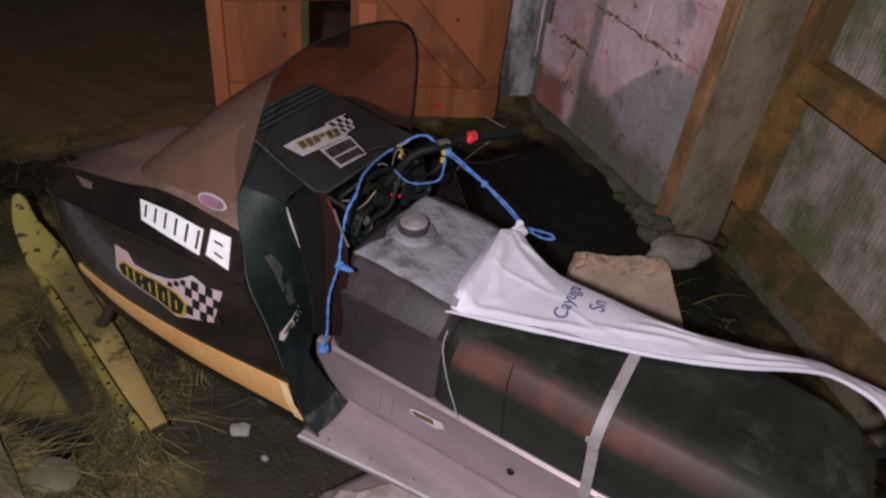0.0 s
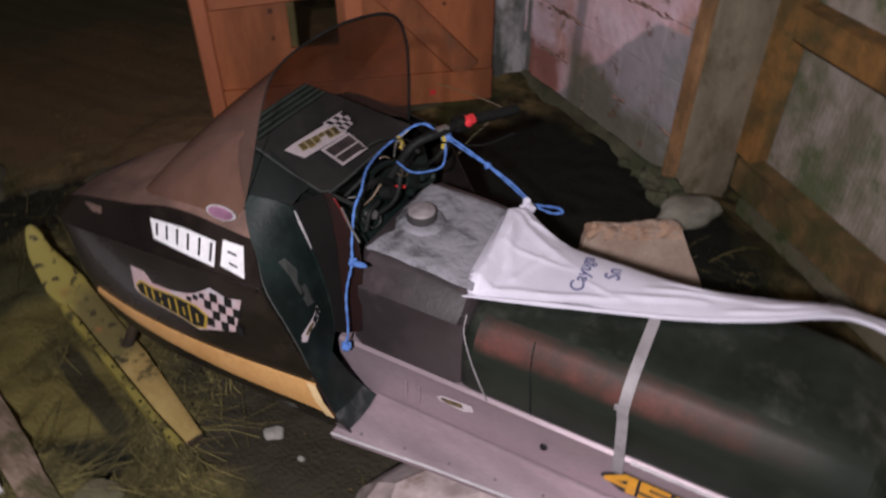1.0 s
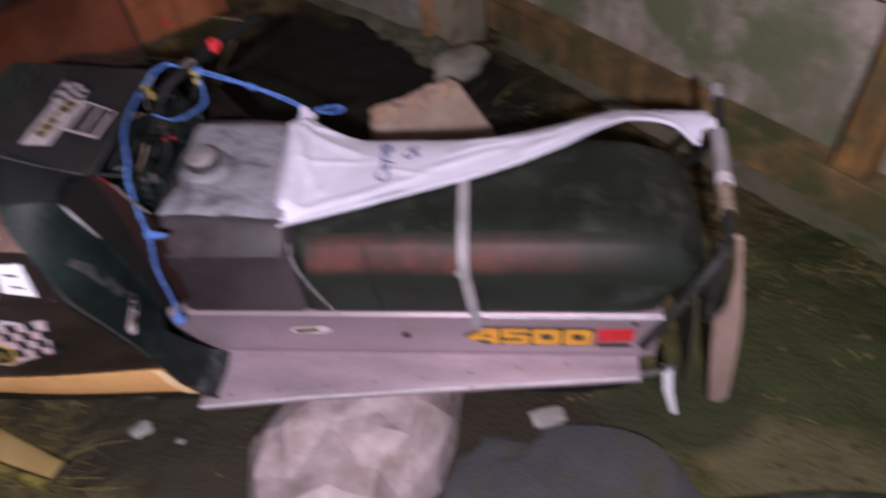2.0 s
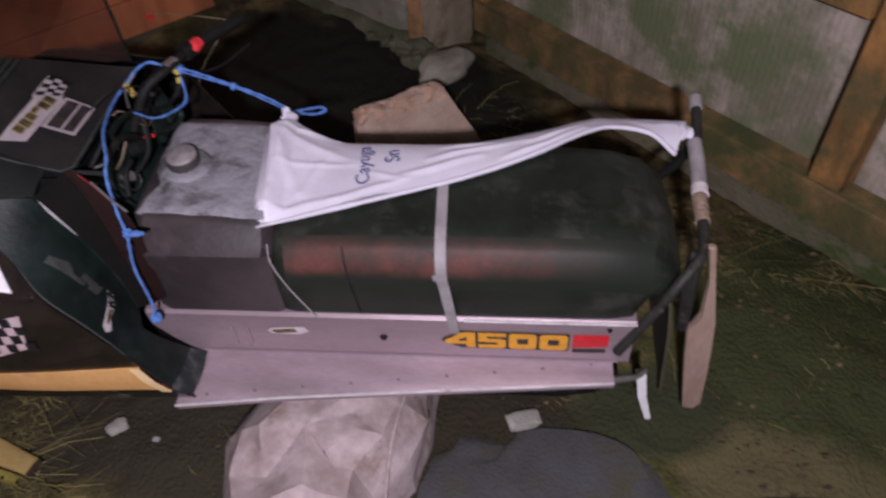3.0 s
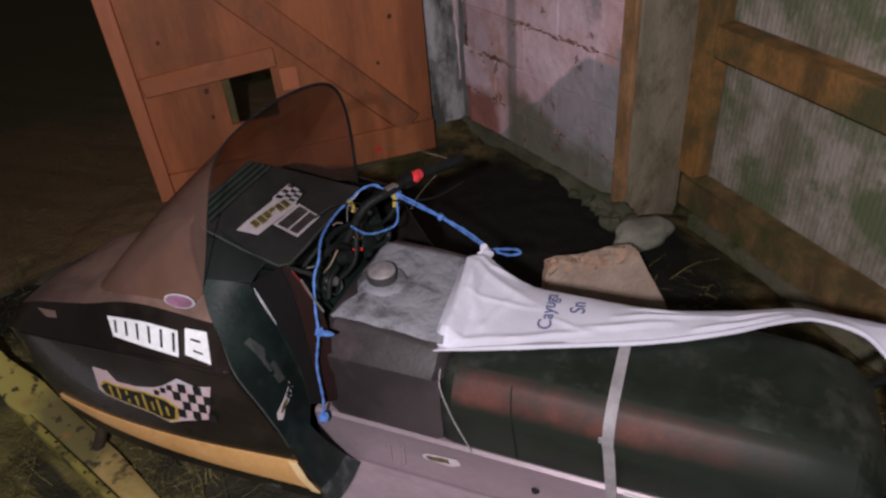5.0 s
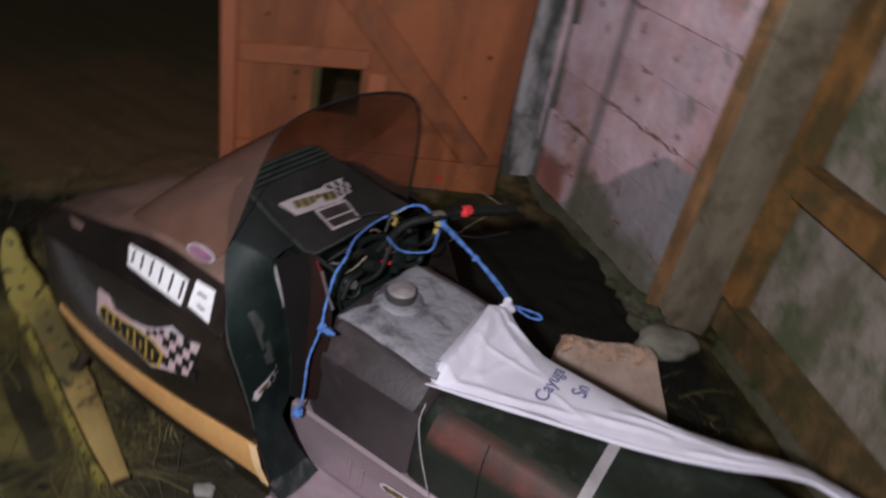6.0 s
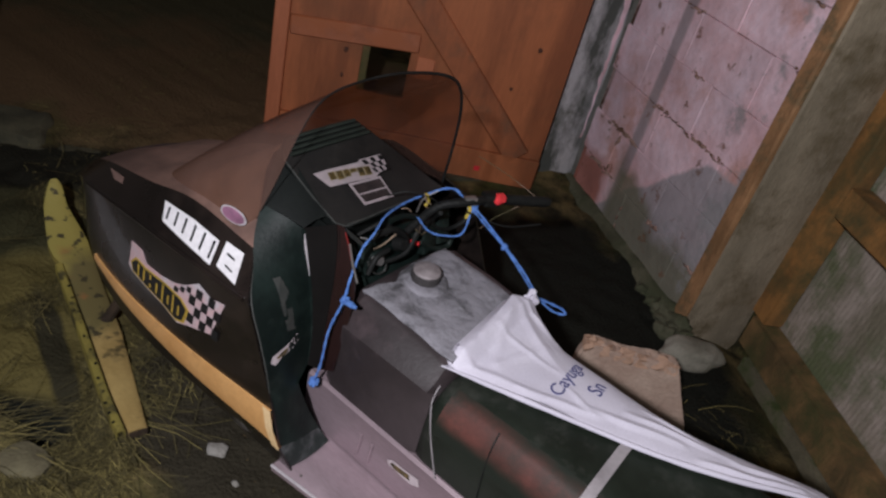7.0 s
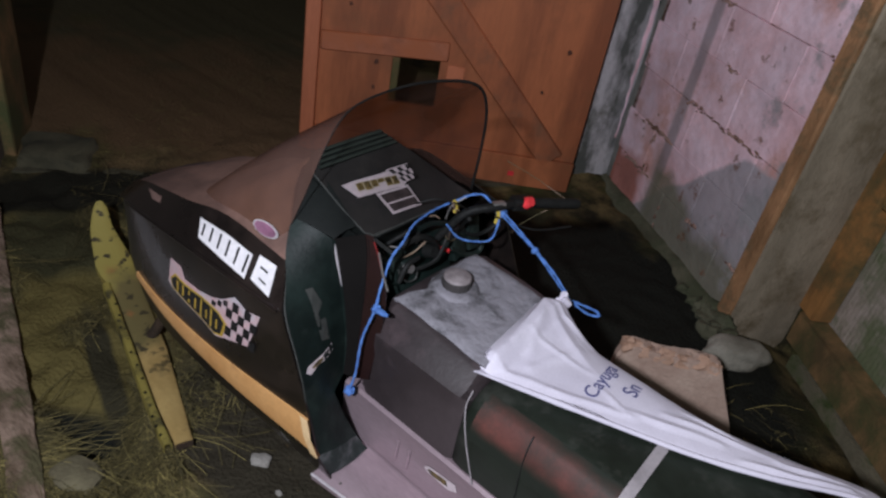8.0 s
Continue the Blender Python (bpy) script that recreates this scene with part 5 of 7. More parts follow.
    reg2 = skin("year_decal", [(-0.798, 0.22), (-0.741, 0.13), (-0.768, 0.81), (-0.812, 0.77)], bevel_point, DECALWHITE, sled, "white square decal with thin bars", 0.0065)
    skin("bar", [(-0.793, 0.55), (-0.772, 0.54), (-0.775, 0.59), (-0.795, 0.60)], bevel_point, INK, reg2, "", 0.0079)
    skin("bar", [(-0.782, 0.33), (-0.762, 0.30), (-0.763, 0.34), (-0.783, 0.37)], bevel_point, INK, reg2, "", 0.0079)
    skin("nose_decal", [(-1.231, 0.83), (-1.163, 0.77), (-1.150, 0.57), (-1.185, 0.56)], bevel_point, PEEL, sled, "small peeling nose decal", 0.0050)
    part("side_moulding", tube([at_x(side_point, x, 1.0) + Vector((0, -0.004, 0)) for x in (-1.27, -1.15, -1.0, -0.85, -0.71)], 0.005, 6), HOODBLACK, sled, "black crease moulding")

    # windscreen: an arch at the rear, ruled down to the hood in front
    arch = [(-0.800, 0.788, 0.715), (-0.775, 0.806, 0.81), (-0.760, 0.826, 0.893), (-0.765, 0.868, 0.944), (-0.768, 0.925, 0.966), (-0.760, 1.03, 0.978), (-0.748, 1.12, 0.974), (-0.735, 1.185, 0.962), (-0.728, 1.222, 0.935), (-0.735, 1.258, 0.87), (-0.740, 1.270, 0.78), (-0.745, 1.272, 0.690)]
    base = [(-0.830, 0.775, 0.700), (-0.91, 0.770, 0.708), (-1.00, 0.778, 0.690), (-1.07, 0.800, 0.672), (-1.10, 0.850, 0.664), (-1.13, 0.94, 0.655), (-1.14, 1.03, 0.645), (-1.12, 1.10, 0.632), (-1.07, 1.17, 0.622), (-1.02, 1.225, 0.622), (-0.95, 1.262, 0.640), (-0.85, 1.275, 0.670)]
    ga, gb = smooth_path(arch, 4), smooth_path(base, 4)
    g = []
    for p, q in zip(ga, gb):
        row = []
        for k in range(9):
            t = k / 8
            v = Vector(p).lerp(Vector(q), t)
            out = (v - Vector((-0.85, YC, 0.60))).normalized()
            row.append(v + out * 0.008 * math.sin(math.pi * t))
        g.append(row)
    screen = part("windscreen", sheet(g), SMOKED, sled, "dusty brown smoked plastic windscreen")
    screen.visible_shadow = False
    part("screen_edging", tube([tuple(p) for p in ga], [0.0008 + 0.0024 * min(1.0, max(0.0, (i - 8) / 16)) for i in range(len(ga))], 8), RUBBER, screen, "black rubber edging")
    # pink oval decal on the screen's lower wing
    for name, k, lift, material, lab in (("oval_decal", 1.0, 0.0065, DECALWHITE, "white-rimmed oval decal"), ("oval_print", 0.84, 0.0080, PINK, "pink print")):
        bm = bmesh.new()
        c, ax, az = Vector((-0.834, 0.774, 0.717)), Vector((0.031, 0.003, -0.003)), Vector((0.0085, 0.0025, 0.0150))
        f = bm.faces.new([bm.verts.new(c + Vector((0, -lift, lift * 0.2)) + k * (math.cos(q * math.tau / 28) * ax + math.sin(q * math.tau / 28) * az)) for q in range(28)])
        bmesh.ops.solidify(bm, geom=[f], thickness=0.0008)
        part(name, bm, material, screen, lab, smooth=False)

    # fuel tank
    bm = bmesh.new()
    st = []
    for x, zt, inset in ((-0.636, 0.590, 0.03), (-0.630, 0.620, 0.012), (-0.606, 0.630, 0.0), (-0.50, 0.626, 0.0), (-0.43, 0.618, 0.0), (-0.398, 0.612, 0.0), (-0.386, 0.590, 0.006)):
        i = inset
        prof = [(0.846 + i, 0.425), (0.846 + i, 0.50), (0.850 + i, 0.575), (0.868 + i, zt - 0.030), (0.890 + i, zt - 0.006), (0.905 + i, zt)]
        prof += [(YC, zt + 0.004)] + [(2 * YC - a, b) for a, b in reversed(prof)]
        st.append([(x, a, b) for a, b in prof])
    add_sheet(bm, st)
    bm.faces.new([v for v in bm.verts if abs(v.co.x + 0.636) < 1e-4])
    bm.faces.new([v for v in bm.verts if abs(v.co.x + 0.386) < 1e-4])
    tank = part("fuel_tank", bm, TANKGREY, sled, "dusty dark fuel tank", angle=28)
    g = []
    for i in range(29):
        f = i / 28
        row = []
        for k in range(25):
            u = k / 24
            y = 0.900 + (1.150 - 0.900) * u
            front = -0.618 + 0.022 * math.exp(-((u - 0.28) / 0.10) ** 2) + 0.010 * noise.noise(Vector((0, u * 5, 4)))
            x = front + (-0.394 - front) * f
            rough = 0.0030 * noise.noise(Vector((x * 22, y * 22, 0))) + 0.0016 * noise.noise(Vector((x * 60, y * 60, 5)))
            row.append((x, y, 0.6375 - max(0.0, x + 0.56) * 0.075 + 0.003 * math.sin(math.pi * u) + rough - (0.006 if k in (0, 24) or i == 0 else 0)))
        g.append(row)
    part("tank_cover", sheet(g, 0.007), TANKTOP, tank, "grime-caked pale tank cover")

    def turned(prof, c, wob=0.0):
        """A round body from radius and height."""
        bm = bmesh.new()
        rings = []
        for r, z in prof:
            rings.append([bm.verts.new((c[0] + r * (1 + wob * (k % 2)) * math.cos(k * math.tau / 28), c[1] + r * (1 + wob * (k % 2)) * math.sin(k * math.tau / 28), c[2] + z)) for k in range(28)])
        for p, q in zip(rings, rings[1:]):
            for k in range(28):
                bm.faces.new((p[k], p[(k + 1) % 28], q[(k + 1) % 28], q[k]))
        bm.faces.new(rings[0])
        bm.faces.new(rings[-1])
        return bm

    cc = (-0.563, 1.016, 0.636)
    part("cap_collar", turned([(0.050, -0.002), (0.046, 0.005), (0.038, 0.008), (0.030, 0.008)], cc), TANKTOP, tank, "pale raised filler boss")
    cap = part("fuel_cap", turned([(0.0285, 0.004), (0.0290, 0.020), (0.0280, 0.0255)], cc, 0.03), CAPSKIRT, tank, "dark ribbed fuel cap")
    part("cap_top", turned([(0.0282, 0.0245), (0.0265, 0.0300), (0.020, 0.0325), (0.004, 0.0335)], cc), CAPMAT, cap, "dusty grey cap top")

    # seat, a little off the middle
    SC = 1.003
    st = []
    stations = [(-0.388, 0.570, 0.012), (-0.382, 0.586, 0.004), (-0.36, 0.594, 0.0), (-0.25, 0.597, 0.0), (-0.10, 0.598, 0.0), (0.05, 0.598, 0.0), (0.15, 0.597, 0.0), (0.22, 0.592, 0.002), (0.275, 0.578, 0.008), (0.316, 0.545, 0.022), (0.336, 0.50, 0.045)]
    for x, zt, i in stations:
        k = max(0.0, x - 0.2) / 0.125
        xb = x - 0.06 * k * k
        prof = [(0.846 + i, 0.428, xb), (0.843 + i, 0.48, xb + (x - xb) * 0.4), (0.845 + i, zt - 0.065, x), (0.855 + i, zt - 0.034, x), (0.876 + i, zt - 0.011, x), (0.91 + i, zt, x)]
        full_p = prof + [(SC, zt + 0.003, x)] + [(2 * SC - a, b, c) for a, b, c in reversed(prof)]
        st.append([(c, a, b) for a, b, c in full_p])
    bm = bmesh.new()
    vs = add_sheet(bm, [smooth_path(r, 3) for r in st])
    bm.faces.new(vs[0])
    bm.faces.new(vs[-1])
    seat = part("seat", bm, SEATVINYL, sled, "long worn black vinyl seat", angle=50)
    band = []
    for x, zt, i in stations[2:-2]:
        band.append([(x, dy + i, zt + dz) for dy, dz in ((0.8415, -0.082), (0.8424, -0.062), (0.8462, -0.0475), (0.8522, -0.0345), (0.8622, -0.0205), (0.8720, -0.0112), (0.8900, -0.0040))])
    # the side's reddish reflection, painted on as a band
    part("seat_band", sheet([smooth_path(r, 2) for r in zip(*[smooth_path(r, 4) for r in zip(*band)])], 0.002), SEATRED, seat, "reddish reflection painted as a side band")
    part("seat_seam", tube([(-0.255, 0.868, 0.588), (-0.252, 0.8515, 0.565), (-0.248, 0.8425, 0.530), (-0.244, 0.8410, 0.48), (-0.240, 0.8435, 0.43)], 0.0013, 6, 3), RUBBER, seat, "dark cross seam")
    part("seat_front_edge", tube([(-0.388, 0.872, 0.586), (-0.383, 0.852, 0.560), (-0.360, 0.842, 0.500), (-0.325, 0.838, 0.424)], 0.0014, 8, 4), STRAPMAT, seat, "thin pale front edge")

    # handlebar, turned a little to the right
    bar = part("handlebar", tube([(-0.705, 1.060, 0.600), (-0.668, 1.085, 0.680), (-0.636, 1.108, 0.738), (-0.60, 1.15, 0.756), (-0.575, 1.22, 0.754), (-0.512, 1.325, 0.750)], 0.0090, 10, 5), RUBBER, sled, "black handlebar")
    part("grip", tube([(-0.565, 1.240, 0.7535), (-0.512, 1.325, 0.750), (-0.508, 1.332, 0.750)], [0.0110, 0.0115, 0.009], 12), RUBBER, bar, "black rubber grip")
    part("switch_housing", box((0.028, 0.040, 0.028), Matrix.Translation((-0.583, 1.215, 0.753)) @ Matrix.Rotation(radians(-28), 4, "Z"), 0.006, 2), RUBBER, bar, "black switch housing")
    bm = bmesh.new()
    bmesh.ops.create_cone(bm, cap_ends=True, segments=16, radius1=0.013, radius2=0.010, depth=0.016, matrix=Matrix.Translation((-0.566, 1.222, 0.761)) @ Matrix.Rotation(radians(50), 4, "Y"))
    part("stop_button", bm, REDKNOB, bar, "bright red stop button")
    part("brake_lever", tube([(-0.60, 1.16, 0.730), (-0.545, 1.235, 0.700), (-0.50, 1.31, 0.705)], 0.0022, 8, 4), RUBBER, bar, "thin throttle lever")
    part("wire", tube([(-0.539, 1.330, 0.746), (-0.612, 1.316, 0.766), (-0.686, 1.300, 0.780)], 0.0007, 6, 3), PLANK, bar, "thin bare wire")
    part("wire", tube([(-0.545, 1.322, 0.735), (-0.585, 1.270, 0.690), (-0.60, 1.24, 0.66)], 0.0007, 6, 3), PLANK, bar, "thin bare wire")
    for pts, r in (([(-0.655, 0.96, 0.74), (-0.69, 0.93, 0.69), (-0.71, 0.95, 0.62), (-0.69, 1.0, 0.58)], 0.0045), ([(-0.62, 1.10, 0.735), (-0.655, 1.13, 0.69), (-0.68, 1.12, 0.62), (-0.66, 1.06, 0.60)], 0.0050), ([(-0.66, 0.99, 0.70), (-0.70, 1.06, 0.715), (-0.72, 1.14, 0.70)], 0.0055), ([(-0.63, 1.05, 0.70), (-0.625, 1.02, 0.665), (-0.645, 0.97, 0.65), (-0.675, 0.93, 0.67)], 0.0042), ([(-0.59, 1.19, 0.73), (-0.615, 1.16, 0.685), (-0.66, 1.17, 0.65), (-0.70, 1.18, 0.66)], 0.0045)):
        part("cable", tube(pts, r, 6, 5), RUBBER, bar, "black control cable")
    for pts, r, m in (([(-0.690, 1.01, 0.765), (-0.665, 1.035, 0.780), (-0.640, 1.07, 0.772), (-0.628, 1.10, 0.752)], 0.0014, RUBBER), ([(-0.655, 1.125, 0.760), (-0.668, 1.100, 0.742), (-0.660, 1.075, 0.722)], 0.0013, STEEL),
                      ([(-0.700, 0.925, 0.690), (-0.675, 0.950, 0.668), (-0.662, 0.985, 0.672), (-0.658, 1.02, 0.690)], 0.0018, PLANK), ([(-0.640, 1.16, 0.72), (-0.655, 1.13, 0.70), (-0.650, 1.09, 0.705), (-0.632, 1.06, 0.69)], 0.0016, RUSTDARK), ([(-0.708, 0.900, 0.712), (-0.690, 0.930, 0.700), (-0.672, 0.955, 0.694)], 0.0020, STEEL)):
        part("loose_wire", tube(pts, r, 6, 4), m, bar, "loose thin wire")
    part("lever_clamp", box((0.018, 0.032, 0.018), Matrix.Translation((-0.598, 1.160, 0.757)) @ Matrix.Rotation(radians(-25), 4, "Z"), 0.005, 2), STEEL, bar, "bare metal clamp")
    part("fuse_box", box((0.028, 0.042, 0.022), Matrix.Translation((-0.662, 1.105, 0.685)) @ Matrix.Rotation(radians(15), 4, "Z"), 0.006, 2), DASHBLACK, sled, "black switch box")
    part("panel_lip", tube([(-0.700, 0.886, 0.722), (-0.668, 0.905, 0.700), (-0.655, 0.93, 0.655), (-0.652, 0.95, 0.625)], 0.006, 8, 4), GREENBLACK, sled, "glossy black panel lip")
    part("steering_post", tube([(-0.690, 1.05, 0.60), (-0.72, 1.04, 0.50), (-0.78, 1.03, 0.34)], 0.014, 10), RUBBER, sled, "black steering post")
    part("console", box((0.10, 0.20, 0.17), Matrix.Translation((-0.700, 1.02, 0.585)) @ Matrix.Rotation(radians(-20), 4, "Y"), 0.012, 2), GREENBLACK, sled, "dark control console")
    for (y, z, mm, rr) in ((0.965, 0.655, STEEL, 0.011), (1.03, 0.668, RUBBER, 0.015), (1.075, 0.655, REDKNOB, 0.005)):
        bm = bmesh.new()
        bmesh.ops.create_cone(bm, cap_ends=True, segments=14, radius1=rr, radius2=rr * 0.8, depth=0.022, matrix=Matrix.Translation((-0.648, y, z)) @ Matrix.Rotation(radians(70), 4, "Y"))
        part("knob", bm, mm, sled, "control knob")

    # hoses, brackets and switchgear below the bar
    part("bracket_bar", tube([(-0.655, 0.858, 0.764), (-0.655, 0.892, 0.732), (-0.655, 0.924, 0.701)], 0.0042, 6), FADED, sled, "grey flat bracket")
    part("bracket_bar", tube([(-0.660, 0.874, 0.763), (-0.660, 0.918, 0.760), (-0.660, 0.945, 0.760)], 0.0016, 6), FADED, sled, "thin grey rod")
    part("hose", tube([(-0.645, 0.935, 0.665), (-0.645, 0.947, 0.641), (-0.645, 0.972, 0.620), (-0.645, 0.992, 0.621), (-0.645, 0.993, 0.640)], 0.0022, 6, 4), FADED, sled, "greyed rubber hose")
    for pts, r, m in (([(-0.660, 0.952, 0.700), (-0.660, 0.977, 0.709), (-0.660, 1.016, 0.701), (-0.660, 1.058, 0.668), (-0.660, 1.076, 0.628)], 0.0070, RUBBER), ([(-0.665, 1.000, 0.724), (-0.665, 1.042, 0.721), (-0.665, 1.101, 0.696), (-0.665, 1.160, 0.650)], 0.0062, GREENBLACK),
                      ([(-0.650, 1.096, 0.647), (-0.650, 1.153, 0.609), (-0.650, 1.207, 0.595), (-0.650, 1.220, 0.620)], 0.0065, GREENBLACK), ([(-0.640, 0.935, 0.639), (-0.640, 0.952, 0.671), (-0.640, 0.983, 0.678)], 0.0055, RUBBER), ([(-0.70, 0.93, 0.62), (-0.66, 0.96, 0.66), (-0.66, 1.03, 0.655), (-0.69, 1.10, 0.63)], 0.0060, GREENBLACK)):
        part("hose", tube(pts, r, 8, 5), m, sled, "black rubber hose")
    for c, size, turn in (((-0.668, 1.135, 0.640), (0.030, 0.055, 0.070), 12), ((-0.672, 1.190, 0.650), (0.026, 0.036, 0.090), -8), ((-0.668, 0.945, 0.655), (0.030, 0.045, 0.060), 20), ((-0.676, 1.03, 0.640), (0.020, 0.060, 0.040), -5)):
        part("switch_block", box(size, Matrix.Translation(c) @ Matrix.Rotation(radians(turn), 4, "Z") @ Matrix.Rotation(radians(-16), 4, "Y"), 0.006, 2), GREENBLACK, sled, "dark plastic switch block")
    for pts in ([(-0.630, 1.045, 0.789), (-0.630, 1.059, 0.766), (-0.630, 1.072, 0.760)], [(-0.640, 0.996, 0.768), (-0.640, 1.012, 0.763), (-0.640, 1.027, 0.752)], [(-0.648, 1.07, 0.690), (-0.646, 1.085, 0.672), (-0.650, 1.11, 0.668)]):
        part("loose_wire", tube(pts, 0.0014, 6, 3), PLANK, bar, "loose thin wire")

    # rear grab bar, flap and lower pieces
    loop = [(0.236, 0.836, 0.340), (0.262, 0.838, 0.400), (0.288, 0.842, 0.460), (0.316, 0.850, 0.525), (0.345, 0.878, 0.548), (0.362, 0.91, 0.551), (0.372, 1.00, 0.556), (0.382, 1.12, 0.566), (0.390, 1.20, 0.579), (0.3935, 1.268, 0.595)]
    rear = part("grab_bar", tube(loop, 0.0100, 10, 4), WORNBLACK, sled, "black rear grab bar")
    part("tape", tube([(0.3805, 1.165, 0.5725), (0.3790, 1.10, 0.5645), (0.3745, 1.055, 0.5605)], 0.0142, 12, 3), STRAPMAT, rear, "grey tape wrap")
    part("tape", tube([(0.3750, 1.053, 0.5605), (0.3735, 1.033, 0.5590)], 0.0155, 12), DECALPALE, rear, "pale tape band")
    part("tape", tube([(0.3715, 1.03, 0.5585), (0.3690, 0.97, 0.5540)], 0.0138, 12), PLANK, rear, "brown worn tape")
    part("tape", tube([(0.3925, 1.245, 0.5895), (0.3940, 1.272, 0.5960)], 0.0130, 12), STRAPMAT, rear, "grey end plug")
    part("stay", tube([(0.352, 0.905, 0.550), (0.346, 0.885, 0.50), (0.352, 0.884, 0.43), (0.358, 0.884, 0.355)], [0.012, 0.014, 0.013, 0.010], 8, 3), WORNBLACK, rear, "black stay")
    part("stay", tube([(0.388, 1.20, 0.578), (0.372, 1.215, 0.47), (0.262, 1.222, 0.36)], 0.010, 8, 3), RUBBER, rear, "black stay")
    part("snow_flap", sheet([[(0.335, 0.90, 0.40), (0.338, 0.97, 0.405), (0.340, 1.19, 0.405)], [(0.350, 0.905, 0.30), (0.356, 0.97, 0.30), (0.360, 1.19, 0.30)], [(0.362, 0.91, 0.17), (0.370, 0.97, 0.17), (0.375, 1.19, 0.17)], [(0.372, 0.915, 0.065), (0.380, 0.96, 0.06), (0.385, 1.17, 0.06)]], 0.006), DARKSTONE, sled, "mud-caked rubber snow flap")
    bm = prism([(0.360, 0.580), (0.374, 0.580), (0.392, 0.485), (0.417, 0.368), (0.430, 0.270), (0.439, 0.192), (0.452, 0.074), (0.440, 0.050), (0.413, 0.053), (0.396, 0.169), (0.381, 0.262), (0.370, 0.346), (0.391, 0.386), (0.381, 0.485)], Matrix.Translation((0, 0.885, 0)), 0.014)
    bmesh.ops.bevel(bm, geom=list(bm.edges), offset=0.003, segments=1, affect="EDGES")
    part("tail_board", bm, TAILWOOD, sled, "pale split board tied behind the seat")
    part("tail_strip", sheet([[(0.285, 0.855, 0.25), (0.305, 0.857, 0.25)], [(0.300, 0.850, 0.16), (0.318, 0.852, 0.16)], [(0.328, 0.848, 0.07), (0.340, 0.850, 0.07)]], 0.004), DECALWHITE, sled, "bent white plastic strip")
    part("rear_bracket", tube([(0.232, 0.800, 0.296), (0.275, 0.815, 0.285), (0.300, 0.845, 0.262)], 0.006, 8), STEEL, sled, "bent steel bracket")
    # track in the tunnel, hanging to the ground
    tr = []
    for k in range(48):
        a = k / 48
        if a < 0.42:
            tr.append((-0.50 + a / 0.42 * 0.66, 0.025))
        elif a < 0.5:
            q = (a - 0.42) / 0.08 * math.pi
            tr.append((0.16 + 0.10 * math.sin(q), 0.125 - 0.10 * math.cos(q)))
        elif a < 0.92:
            tr.append((0.16 - (a - 0.5) / 0.42 * 0.66, 0.225))
        else:
            q = (a - 0.92) / 0.08 * math.pi
            tr.append((-0.50 - 0.10 * math.sin(q), 0.125 + 0.10 * math.cos(q)))
    bm = bmesh.new()
    ring = [[bm.verts.new((x, y, z + 0.0)) for y in (0.925, 1.19)] for x, z in tr]
    fs = [bm.faces.new((ring[k][0], ring[k][1], ring[(k + 1) % 48][1], ring[(k + 1) % 48][0])) for k in range(48)]
    bmesh.ops.recalc_face_normals(bm, faces=fs)
    bmesh.ops.solidify(bm, geom=fs, thickness=-0.012)
    part("track", bm, RUBBER, sled, "black rubber drive track")

    # skis, steered a little to the right
    for off in (0.0, 0.60):
        o = Vector((0.2 if off else 0.0, off, 0))
        pts = [(-1.015, 0.690, 0.032), (-1.15, 0.731, 0.026), (-1.35, 0.793, 0.024), (-1.55, 0.854, 0.030), (-1.72, 0.905, 0.058), (-1.84, 0.940, 0.112), (-1.905, 0.960, 0.163)]
        w = Vector((0.293, 0.956, 0)).normalized()
        path = smooth_path(pts, 4)
        n = len(path)
        plates, rail, groove = [], [], []
        for i, p in enumerate(path):
            t = i / (n - 1)
            q = p + o
            steps = (0, 0.17, 0.33, 0.50, 0.67, 0.83, 0.95, 1)
            lo = float(np.interp(t, steps, (-0.050, -0.055, -0.055, -0.057, -0.060, -0.046, -0.026, -0.014)))
            hi = float(np.interp(t, steps, (0.018, 0.030, 0.045, 0.045, 0.046, 0.018, 0.017, 0.008)))
            warp = Vector((0, 0, 0.0015 * noise.noise(q * 14)))
            edge = lo + (0.027 if t < 0.56 else max(0.0, 0.027 - 0.027 * (t - 0.56) / 0.08))
            plates.append([q + w * e + Vector((0, 0, z)) + warp for e, z in ((hi, -0.012), (hi, 0.006), (hi - 0.004, 0.009), (hi - (hi - edge) * 0.35, 0.0105), (hi - (hi - edge) * 0.7, 0.0105), (edge + 0.004, 0.009), (edge, 0.006), (edge, -0.012))])
            if t < 0.60:
                rail.append([q + w * (lo + e) + Vector((0, 0, z)) + warp for e, z in ((0.021, -0.012), (0.021, 0.015), (0.018, 0.018), (0.011, 0.0185), (0.003, 0.018), (0.0, 0.014), (0.0, -0.012))])
                groove.append([q + w * (lo + e) + Vector((0, 0, -0.006)) for e in (0.019, 0.029)])
        ski = part("ski", sheet(rail, 0.003), YELLOW, sled, "flaking yellow ski rail")
        part("ski_web", sheet(groove, 0.003), RUSTDARK, ski, "dark groove beside the rail")
        part("ski_blade", sheet(plates, 0.004), SKIPAINT, ski, "ochre ski blade, rusty midway, yellow at the tip")
        part("ski_heel", sheet([[plates[0][0] + Vector((0.001, 0, 0)), plates[0][7] + Vector((0.001, 0, 0))], [plates[0][1] + Vector((0.001, 0, 0)), plates[0][6] + Vector((0.001, 0, 0))]], 0.003), RUSTDARK, ski, "dark cut heel of the ski")
        rng = random.Random(5)
        for i in range(1, int(n * 0.55), 1):
            bm = bmesh.new()
            r0 = rng.uniform(0.0025, 0.0050)
